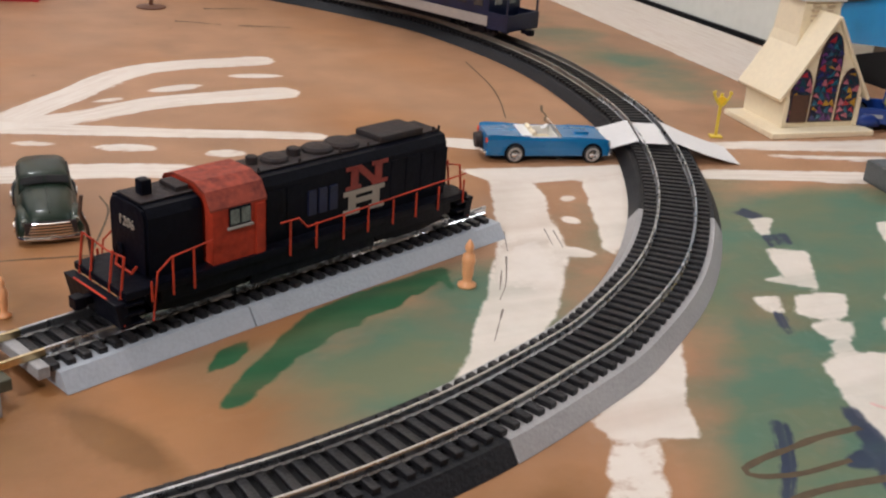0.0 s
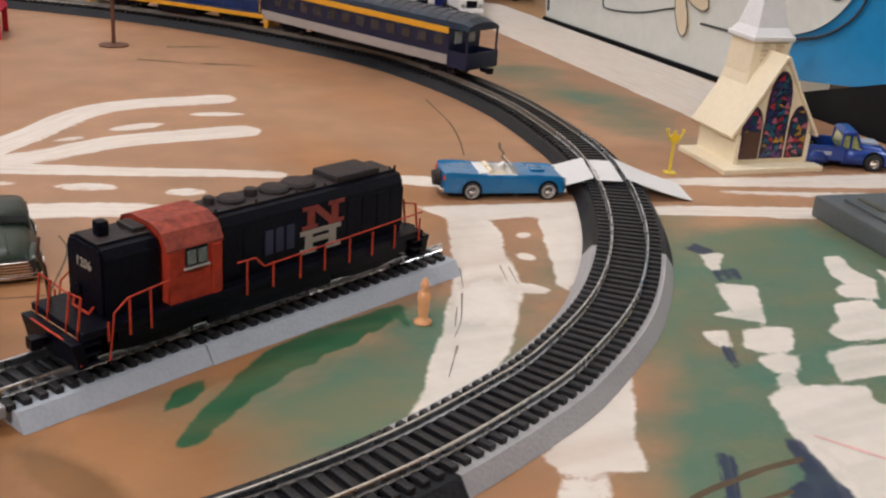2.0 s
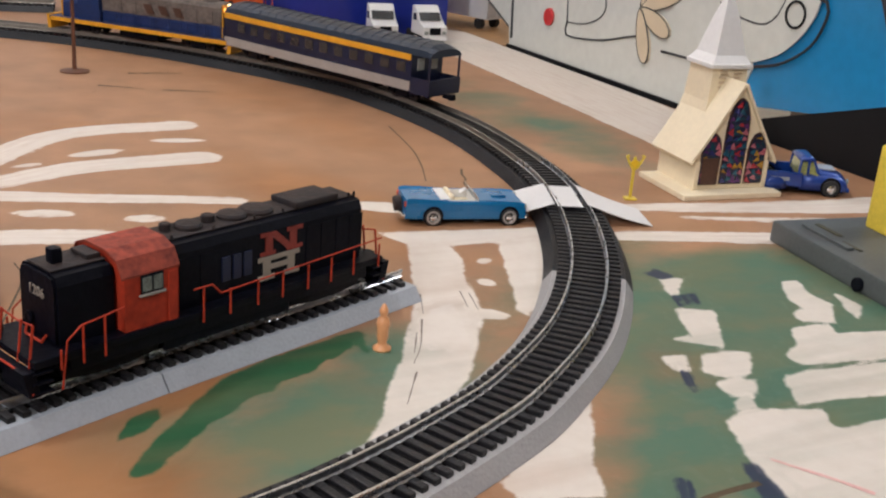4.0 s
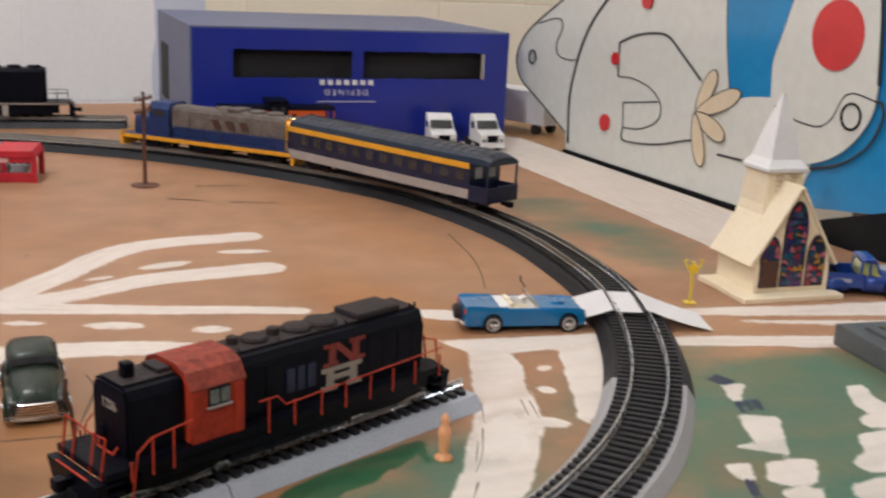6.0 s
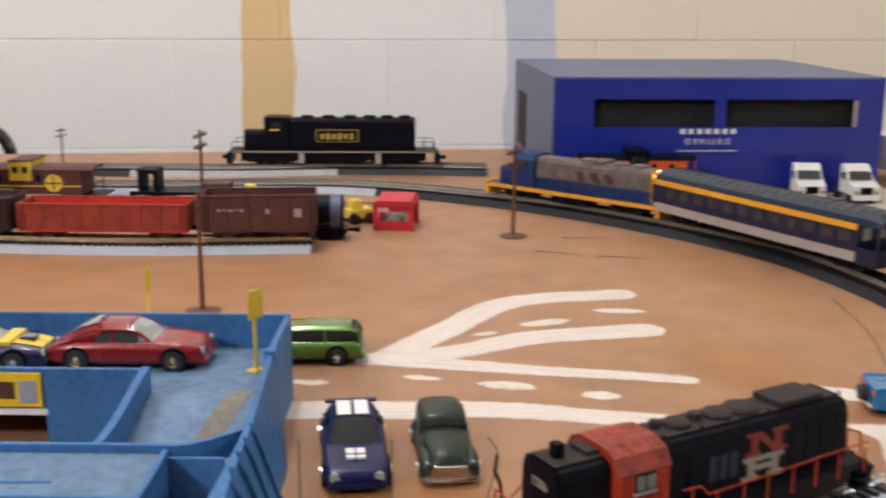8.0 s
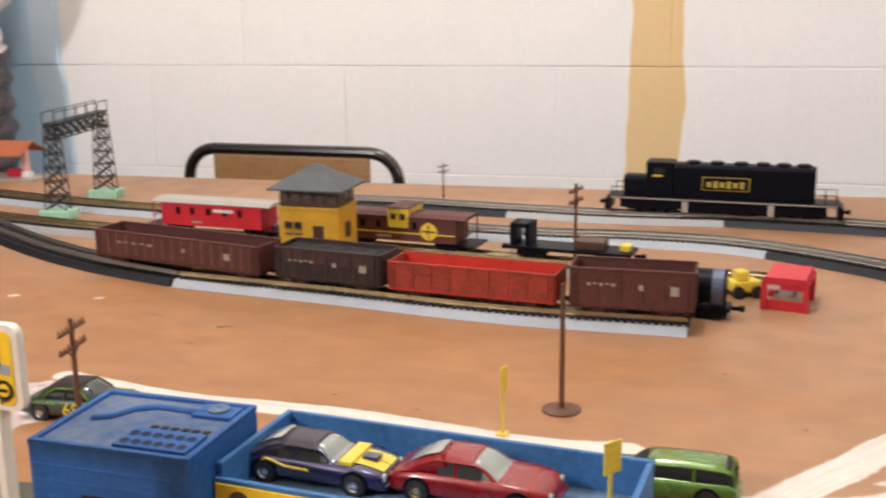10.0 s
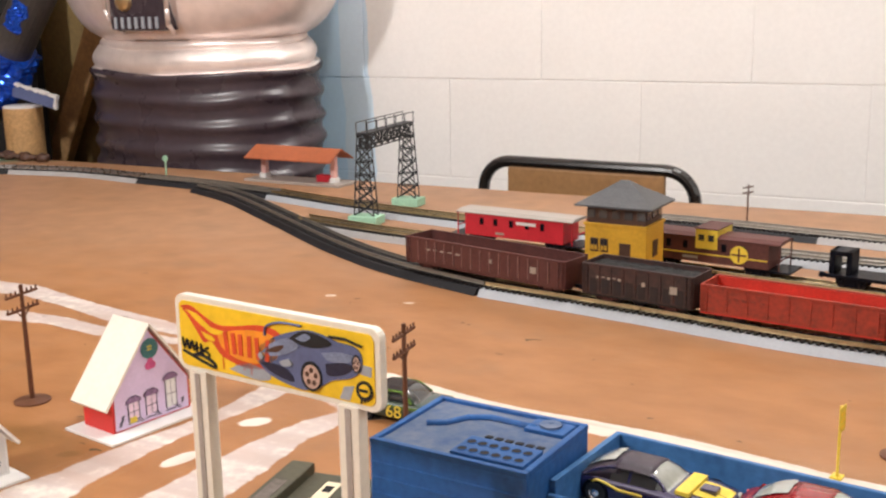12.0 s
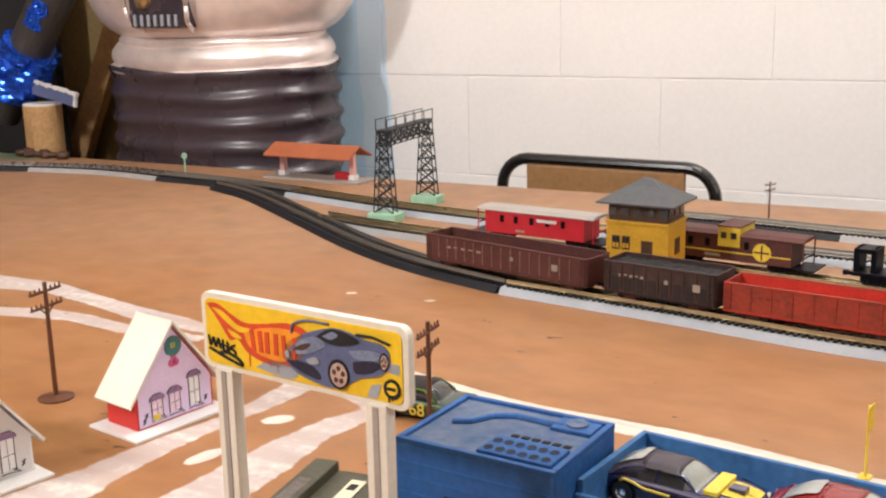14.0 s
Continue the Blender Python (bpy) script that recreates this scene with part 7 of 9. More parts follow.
def road_wheels(g, xs, w, r, whitewall=False):
    for s in (-1, 1):
        for x in xs:
            part("wheel_arch", rod(bmesh.new(), (x, s * w * 0.86, r + 0.0004), (x, s * w * 1.006, r + 0.0004), r * 1.2, None, 22), M_BLACK, g)
            tyre = part("wheel", lathe([(r * 0.6, -0.0020), (r * 0.94, -0.0020), (r, -0.0014), (r, 0.0014), (r * 0.94, 0.0020), (r * 0.6, 0.0020)], 22), M_TYRE, g, place=pose(x, s * (w - 0.0012), r, 90, 0, 0))
            turn = pose(0, 0, 0.0009 if s < 0 else -0.0009, 0 if s < 0 else 180, 0, 0)
            if whitewall:
                part("whitewall", lathe([(r * 0.80, 0.0008), (r * 0.80, 0.0014), (r * 0.60, 0.0014), (r * 0.60, 0.0008)], 22), M_COACHGREY, tyre, "pale sidewall", place=turn)
            part("rim", lathe([(r * 0.56, 0.0), (r * 0.54, 0.0018), (r * 0.44, 0.0010), (r * 0.12, 0.0016), (0.0002, 0.0019)], 16), M_CHROME, tyre, place=turn)


def convertible(place):
    """Open two-seater: low slab sides, tail fins, sunken cockpit, spare wheel behind."""
    g = thing("convertible_car", place, "turquoise open-top toy car with cream seats", "toy car", "toy cars")
    L, w, floor = 0.0665, 0.0130, 0.0078
    cock = (-0.150, 0.100)
    st = [(-0.500, 0.90, 0.0112, 0.0), (-0.490, 0.94, 0.0130, 0.0012), (-0.440, 0.97, 0.0132, 0.0014), (-0.300, 1.00, 0.0132, 0.0009), (cock[0] - 0.002, 1.00, 0.0130, 0.0003), (cock[0], 1.00, 0.0130, 0.0002),
          (cock[1], 1.00, 0.0128, 0.0), (cock[1] + 0.002, 1.00, 0.0128, 0.0), (0.250, 1.00, 0.0126, 0.0004), (0.420, 0.98, 0.0120, 0.0008), (0.480, 0.96, 0.0113, 0.0008), (0.500, 0.92, 0.0098, 0.0002)]
    rings = []
    for u, k, z, fin in st:
        y = w * k
        inner = floor if cock[0] - 0.001 < u < cock[1] + 0.001 else z + 0.0002
        lip = w * 0.80 * k
        half = [(-y * 0.90, 0.0030), (-y * 0.985, 0.0036), (-y, 0.0078), (-y * 0.985, z - 0.0012), (-y * 0.94, z + fin), (-lip, z - 0.0001), (-lip * 0.99, inner)]
        rings.append([(u * L, a, b) for a, b in half] + [(u * L, -a, b) for a, b in reversed(half)])
    part("body", loft(rings), M_TBLUE, g, smooth=False)
    c0, c1 = cock[0] * L, cock[1] * L
    q = w * 0.775
    inside = part("interior", cube(c0, c1, -q, q, floor, floor + 0.0008), M_IVORY, g, "cream cockpit floor")
    for s in (-1, 1):
        part("door_card", cube(c0, c1, s * q - 0.0005, s * q + 0.0003, floor, 0.0132, 0.0003), M_WPLASTIC, inside)
    part("cockpit_back", cube(c0 - 0.0042, c0 + 0.0012, -q, q, 0.0128, 0.0139, 0.0004), M_WPLASTIC, inside, "white cockpit rim")
    part("bench_seat", cube(c0 + 0.0014, c0 + 0.0060, -q * 0.92, q * 0.92, floor + 0.0008, 0.0108, 0.0012), M_IVORY, g, "cream bench seat")
    for s in (-1, 1):
        part("seat_back", cube(c0 + 0.0012, c0 + 0.0036, s * q * 0.48 - q * 0.40, s * q * 0.48 + q * 0.40, floor + 0.0008, 0.0152, 0.0011), M_IVORY, g)
    part("dashboard", cube(c1 - 0.0016, c1 + 0.0004, -q, q, floor, 0.0131, 0.0004), M_WPLASTIC, g)
    part("windscreen", loft([[(c1 + 0.0002, -q, 0.0130), (c1 + 0.0008, -q, 0.0130), (c1 + 0.0008, q, 0.0130), (c1 + 0.0002, q, 0.0130)],
                             [(c1 - 0.0034, -q * 0.9, 0.0176), (c1 - 0.0029, -q * 0.9, 0.0176), (c1 - 0.0029, q * 0.9, 0.0176), (c1 - 0.0034, q * 0.9, 0.0176)]]), M_CABPANE, g)
    part("screen_frame", chain([(c1 + 0.0005, -q, 0.0130), (c1 - 0.0031, -q * 0.9, 0.0177), (c1 - 0.0031, q * 0.9, 0.0177), (c1 + 0.0005, q, 0.0130)], 0.00035), M_CHROME, g, "chrome screen frame")
    part("steering_wheel", rod(bmesh.new(), (c1 - 0.0050, 0.0048, 0.0140), (c1 - 0.0053, 0.0048, 0.0145), 0.0022, None, 16), M_WPLASTIC, g)
    part("bonnet_scoop", cube(L * 0.24, L * 0.36, -0.0028, 0.0028, 0.0118, 0.0136, 0.0007), M_TBLUE, g)
    part("spare_wheel", rod(bmesh.new(), (-L * 0.560, 0, 0.0082), (-L * 0.505, 0, 0.0086), 0.0040, 0.0044, 18), M_DUSTY, g, "dark covered spare wheel on the tail")
    part("rear_bumper", cube(-L * 0.530, -L * 0.490, -w * 0.90, w * 0.90, 0.0040, 0.0062, 0.0009), M_CHROME, g)
    part("front_bumper", cube(L * 0.492, L * 0.522, -w * 0.94, w * 0.94, 0.0036, 0.0058, 0.0009), M_CHROME, g)
    part("grille", cube(L * 0.490, L * 0.504, -w * 0.60, w * 0.60, 0.0060, 0.0090, 0.0005), M_DUSTY, g)
    for s in (-1, 1):
        part("tail_lamp", rod(bmesh.new(), (-L * 0.506, s * w * 0.80, 0.0112), (-L * 0.486, s * w * 0.80, 0.0112), 0.0015, None, 12), M_SIGNRED, g)
        part("headlamp", rod(bmesh.new(), (L * 0.470, s * w * 0.80, 0.0098), (L * 0.500, s * w * 0.80, 0.0096), 0.0018, None, 12), M_CLEAR, g)
    road_wheels(g, (-0.275 * L, 0.355 * L), w, 0.0046, True)
    part("chassis", cube(-L * 0.46, L * 0.46, -w * 0.84, w * 0.84, 0.0018, 0.0034, 0.0006), M_BLACK, g)
    return g


def vintage_sedan(place):
    """Rounded pre-war saloon: tall narrow bonnet between wings, slit windscreen, broad chrome grille."""
    g = thing("sedan_car", place, "dark green vintage toy car with chrome grille", "toy car", "toy cars")
    L, w = 0.066, 0.0136
    part("body", loft([[p for p in dome(u * L, w * k, 0.0030, z, 0.45)] for u, k, z in ((-0.50, 0.70, 0.0080), (-0.48, 0.86, 0.0118), (-0.40, 0.97, 0.0140), (-0.15, 1.0, 0.0140), (0.10, 1.0, 0.0130), (0.30, 1.0, 0.0122), (0.42, 0.97, 0.0112), (0.475, 0.90, 0.0096), (0.495, 0.80, 0.0070))]), M_CARGREEN, g, smooth=True)
    part("bonnet", loft([dome(u * L, w * k, 0.0060, z, 0.62) for u, k, z in ((-0.02, 0.90, 0.0186), (0.10, 0.88, 0.0184), (0.25, 0.84, 0.0176), (0.38, 0.78, 0.0160), (0.45, 0.70, 0.0138), (0.485, 0.62, 0.0108))]), M_CARGREEN, g, smooth=True)
    part("bonnet_crease", chain([(u * L, 0, z) for u, z in ((0.04, 0.0187), (0.20, 0.0182), (0.36, 0.0167), (0.45, 0.0146))], 0.0004), M_CARGREEN, g)
    part("cabin", loft([dome(u * L, w * k, 0.0100, z, 0.5) for u, k, z in ((-0.49, 0.76, 0.0140), (-0.46, 0.84, 0.0200), (-0.40, 0.88, 0.0232), (-0.22, 0.89, 0.0243), (-0.06, 0.88, 0.0238), (-0.005, 0.86, 0.0226), (0.030, 0.84, 0.0184))]), M_CARGREEN, g, smooth=True)
    for s in (-1, 1):
        part("windscreen", loft([[(0.0005 + d, s * 0.0004, 0.0224), (0.0005 + d, s * w * 0.74, 0.0216), (0.0022 + d, s * w * 0.79, 0.0188), (0.0022 + d, s * 0.0004, 0.0193)] for d in (0.0001, 0.0008)]), M_DARK, g, "dark half of the split windscreen")
        part("side_window", cube(-0.0210, -0.0060, s * w * 0.80 - 0.0004, s * w * 0.80 + 0.0006, 0.0168, 0.0210, 0.0003), M_DARK, g)
        wing = part("front_wing", loft([dome(u * L, w * 0.27 * k, 0.0030, z, 0.6) for u, k, z in ((0.06, 0.5, 0.0080), (0.18, 0.9, 0.0122), (0.30, 1.0, 0.0138), (0.40, 1.0, 0.0134), (0.46, 0.9, 0.0116), (0.490, 0.6, 0.0080))]), M_CARGREEN, g, smooth=True, place=pose(0, s * w * 0.78, 0))
        part("headlamp", rod(bmesh.new(), (L * 0.455, 0, 0.0108), (L * 0.486, 0, 0.0106), 0.0016, 0.0013, 14), M_CABPANE, wing)
        part("rear_wing", loft([dome(u * L, w * 0.25 * k, 0.0030, z, 0.6) for u, k, z in ((-0.46, 0.5, 0.0070), (-0.40, 0.9, 0.0110), (-0.28, 1.0, 0.0120), (-0.16, 0.7, 0.0090))]), M_CARGREEN, g, smooth=True, place=pose(0, s * w * 0.80, 0))
    part("grille_frame", cube(L * 0.478, L * 0.499, -w * 0.80, w * 0.80, 0.0044, 0.0112, 0.0010), M_DUSTY, g)
    for k in range(5):
        z, y = 0.0047 + 0.0014 * k, w * (0.86 - 0.04 * k)
        part("grille_bar", chain([(L * 0.488, -y, z), (L * 0.503, -y * 0.6, z), (L * 0.508, 0, z), (L * 0.503, y * 0.6, z), (L * 0.488, y, z)], 0.00042), M_CHROME, g, "chrome grille bar")
    part("front_bumper", chain([(L * 0.470, -w * 0.98, 0.0036), (L * 0.505, -w * 0.80, 0.0034), (L * 0.524, 0, 0.0034), (L * 0.505, w * 0.80, 0.0034), (L * 0.470, w * 0.98, 0.0036)], 0.0009, 8), M_CHROME, g)
    part("rear_bumper", cube(-L * 0.515, -L * 0.490, -w * 0.85, w * 0.85, 0.0032, 0.0050, 0.0008), M_CHROME, g)
    road_wheels(g, (-0.30 * L, 0.32 * L), w, 0.0050)
    part("chassis", cube(-L * 0.45, L * 0.45, -w * 0.84, w * 0.84, 0.0018, 0.0034, 0.0006), M_BLACK, g)
    return g


def pickup(place):
    """Rounded old pickup: bulging bonnet, small cab, short open bed."""
    g = thing("pickup_truck", place, "bright blue toy pickup truck beside the church", "toy truck", "toy cars")
    L, w = 0.058, 0.0132
    part("body", loft([dome(u * L, w * k, 0.0035, z, 0.42) for u, k, z in ((-0.03, 1.0, 0.0132), (0.12, 1.0, 0.0136), (0.28, 1.0, 0.0136), (0.40, 0.98, 0.0128), (0.465, 0.92, 0.0110), (0.495, 0.82, 0.0080))]), M_PICKBLUE, g, smooth=True)
    part("bonnet", loft([dome(u * L, w * k, 0.0080, z, 0.55) for u, k, z in ((0.06, 0.86, 0.0160), (0.20, 0.84, 0.0158), (0.36, 0.78, 0.0148), (0.45, 0.70, 0.0126))]), M_PICKBLUE, g, smooth=True)
    part("bonnet_decal", cube(L * 0.16, L * 0.36, -0.0058, 0.0058, 0.0150, 0.01635, 0.0006), M_SIGNGREY, g, "pale grey bonnet decal")
    for s in (-1, 1):
        bed = part("bed_side", cube(-L * 0.50, -L * 0.02, s * w - 0.0010, s * w + 0.0010, 0.0050, 0.0142, 0.0008), M_PICKBLUE, g)
        part("side_letter_bar", cube(-L * 0.36, -L * 0.16, s * (w + 0.0011) - 0.0002, s * (w + 0.0011) + 0.0002, 0.0085, 0.0108), M_SIGNGREY, bed)
        part("rear_wing", loft([dome(u * L, w * 0.20 * k, 0.0035, z, 0.6) for u, k, z in ((-0.44, 0.5, 0.0070), (-0.36, 1.0, 0.0108), (-0.26, 1.0, 0.0108), (-0.18, 0.5, 0.0070))]), M_PICKBLUE, g, smooth=True, place=pose(0, s * w * 1.02, 0))
        part("headlamp", rod(bmesh.new(), (L * 0.470, s * w * 0.66, 0.0098), (L * 0.492, s * w * 0.66, 0.0096), 0.0019, None, 12), M_CLEAR, g)
    part("bed_floor", cube(-L * 0.50, -L * 0.02, -w, w, 0.0050, 0.0066, 0.0005), M_DARK, g)
    part("tailgate", cube(-L * 0.51, -L * 0.485, -w, w, 0.0050, 0.0138, 0.0006), M_PICKBLUE, g)
    # glazing carries the yellow-green reflection as its own colour
    part("cab_glass", loft([dome(u * L, w * k, 0.0120, z, 0.5) for u, k, z in ((-0.060, 0.84, 0.0150), (-0.045, 0.82, 0.0222), (0.080, 0.80, 0.0226), (0.155, 0.84, 0.0150))]), M_CABREFLECT, g, "cab glazing coloured like its yellow-green reflection", smooth=False)
    part("cab_roof", loft([dome(u * L, w * k, 0.0212, z, 0.5) for u, k, z in ((-0.065, 0.76, 0.0226), (-0.045, 0.84, 0.0240), (0.060, 0.83, 0.0246), (0.095, 0.76, 0.0230))]), M_PICKBLUE, g, smooth=True)
    for s in (-1, 1):
        for a, b in (((-0.058 * L, s * w * 0.86, 0.0120), (-0.048 * L, s * w * 0.83, 0.0222)), ((0.150 * L, s * w * 0.86, 0.0140), (0.085 * L, s * w * 0.80, 0.0226)), ((0.040 * L, s * w * 0.86, 0.0120), (0.036 * L, s * w * 0.83, 0.0226))):
            part("pillar", rod(bmesh.new(), a, b, 0.0008, None, 6), M_PICKBLUE, g)
    part("grille", cube(L * 0.482, L * 0.498, -w * 0.48, w * 0.48, 0.0070, 0.0098, 0.0005), M_DUSTY, g)
    part("front_bumper", cube(L * 0.480, L * 0.512, -w * 0.92, w * 0.92, 0.0036, 0.0060, 0.0009), M_PICKBLUE, g)
    road_wheels(g, (-0.31 * L, 0.30 * L), w, 0.0054)
    part("chassis", cube(-L * 0.48, L * 0.46, -w * 0.84, w * 0.84, 0.0022, 0.0054, 0.0006), M_BLACK, g)
    return g


convertible(at(0.557, 0.690, -13))
vintage_sedan(at(0.3055, 0.661, -91) @ Matrix.Diagonal((0.90, 0.91, 0.86, 1)))
racer_blue = toy_car("sports_car", at(0.2655, 0.661, -90), "royal blue toy car with white racing stripes", M_CARBLUE, 0.070, 0.0280, 0.0125, 0.0190, (-0.40, -0.30, -0.06, 0.16), glass=M_DARK, stripe=M_WPLASTIC, spoiler=True, band=0.0031, bonnet_stripe=False)
for x, l in ((0.0150, 0.0050), (0.0220, 0.0028)):
    for s in (-1, 1):
        part("bonnet_mark", cube(x, x + l, s * 0.0022 - 0.0019, s * 0.0022 + 0.0019, 0.0118, 0.0130, 0.0003), M_WPLASTIC, racer_blue, "white bonnet mark")
toy_car("station_wagon", at(0.239, 0.803, 176), "lime green toy station wagon parked on the board", M_LIME, 0.076, 0.028, 0.0135, 0.0205, (-0.485, -0.455, 0.06, 0.20), glass=M_DARK, tail=(1.0, 1.0))
pickup(at(0.8010, 0.690, -30))
toy_car("small_car", at(0.662, 1.225, -80), "small navy toy car near the blue box", M_CARBLUE, 0.045, 0.024, 0.0115, 0.0175, (-0.34, -0.22, 0.04, 0.18))
racer = toy_car("race_car", at(-0.098, 0.838, 0), "lime and black toy race car numbered 68", M_RACEGREEN, 0.070, 0.029, 0.0135, 0.0205, (-0.38, -0.20, 0.04, 0.20), glass=M_GLASS, roof_paint=M_DUSTY)
for s in (-1, 1):
    part("window_trim", chain([(-0.020, s * 0.0132, 0.0138), (-0.0165, s * 0.0120, 0.0172), (-0.012, s * 0.0108, 0.0196), (0.002, s * 0.0108, 0.0198), (0.0065, s * 0.0118, 0.0172), (0.0105, s * 0.0132, 0.0138)], 0.0008, 6), M_LIME, racer, "lime window trim")
    part("flank_flash", cube(-0.026, 0.024, s * 0.0146 - 0.0002, s * 0.0146 + 0.0002, 0.0105, 0.0122), M_LIME, racer, "lime flank flash")
    text_part("number", "68", 0.0110, M_YELLOW, racer, Matrix.Translation((-0.001, s * 0.01520, 0.0080)) @ pose(0, 0, 0, 90, 0, 0 if s < 0 else 180))


def semi(place, label, trailer=True):
    g = thing("toy_lorry", place, label, "toy lorry", "white toy lorries")
    tail = -0.090 if trailer else -0.018
    part("chassis", cube(tail, 0.026, -0.010, 0.010, 0.005, 0.009, 0.0006), M_BLACK, g)
    cab = part("cab", prism([(-0.004, 0.008), (0.028, 0.008), (0.029, 0.018), (0.014, 0.0215), (0.008, 0.031), (0.002, 0.0365), (-0.004, 0.0365)], -0.0135, 0.0135, 0.0016), M_WPLASTIC, g)
    part("windscreen", prism([(0.0147, 0.0224), (0.0092, 0.0300), (0.0100, 0.0304), (0.0156, 0.0228)], -0.0115, 0.0115), M_GLASS, cab)
    part("grille", cube(0.0280, 0.0296, -0.006, 0.006, 0.010, 0.017, 0.0005), M_BLACK, cab)
    for s in (-1, 1):
        part("side_window", cube(0.001, 0.009, s * 0.0134 - 0.0005, s * 0.0134 + 0.0005, 0.022, 0.029, 0.0004), M_GLASS, cab)
        part("headlamp", cube(0.0275, 0.0296, s * 0.0100 - 0.002, s * 0.0100 + 0.002, 0.010, 0.0135, 0.0005), M_CLEAR, cab)
        for x in ((0.018, -0.030, -0.042, -0.076, -0.086) if trailer else (0.018, -0.012)):
            part("wheel", rod(bmesh.new(), (x, s * 0.0085, 0.0055), (x, s * 0.0130, 0.0055), 0.0055, None, 16), M_TYRE, g)
    part("bumper", cube(0.026, 0.0305, -0.0135, 0.0135, 0.004, 0.0088, 0.0008), M_WPLASTIC, g)
    if trailer:
        part("trailer", cube(-0.100, -0.010, -0.0135, 0.0135, 0.0105, 0.038, 0.0008), M_WPLASTIC, g, "white box trailer")
    return g


semi(at(0.748, 1.247, -100), "white toy lorry with a rounded cab", trailer=False)
semi(at(0.796, 1.238, -92), "white toy lorry with a long bonnet", trailer=False)
tr = thing("trailer_box", at(0.905, 1.345, -70), "pale grey toy trailer by the wall", "toy trailer", "white toy lorries")
part("box", cube(-0.045, 0.045, -0.018, 0.018, 0.012, 0.050, 0.001), M_WPLASTIC, tr)
for s in (-1, 1):
    part("door", cube(0.0448, 0.0456, s * 0.009 - 0.0085, s * 0.009 + 0.0085, 0.013, 0.049, 0.0004), M_COACHGREY, tr)
    part("wheel", rod(bmesh.new(), (0.03, s * 0.010, 0.006), (0.03, s * 0.016, 0.006), 0.006, None, 14), M_TYRE, tr)


# ---- red toy stall ----
stall = thing("toy_stall", at(0.324, 1.152, -12), "bright red plastic stall with open arches", "toy stall")
for x in (-0.0155, 0.0155):
    for y in (-0.02, 0.02):
        part("corner_post", cube(x - 0.0022, x + 0.0022, y - 0.0022, y + 0.0022, 0, 0.022, 0.0005), M_CABRED, stall)
part("roof", loft([[(-0.018, y, 0.0215), (0.018, y, 0.0215), (0.015, y, 0.0265), (-0.015, y, 0.0265)] for y in (-0.023, 0.023)]), M_CABRED, stall)
part("counter", cube(-0.0165, 0.0165, -0.0205, -0.0185, 0.0, 0.008, 0.0005), M_CABRED, stall)
part("arch_panel", cube(-0.0165, 0.0165, -0.0205, -0.0190, 0.0165, 0.022, 0.0004), M_CABRED, stall)
part("sign_panel", cube(-0.014, -0.004, -0.0212, -0.0204, 0.0165, 0.0205), M_PINK, stall)
loader = thing("toy_loader", at(0.291, 1.172, 20), "small yellow toy loader behind the stall", "toy vehicle")
part("body", cube(-0.012, 0.012, -0.008, 0.008, 0.004, 0.013, 0.002), M_YELLOW, loader)
part("cab", cube(-0.008, 0.002, -0.006, 0.006, 0.013, 0.021, 0.0015), M_YELLOW, loader)
for s in (-1, 1):
    for x in (-0.008, 0.008):
        part("wheel", rod(bmesh.new(), (x, s * 0.008, 0.005), (x, s * 0.0115, 0.005), 0.005, None, 14), M_TYRE, loader)


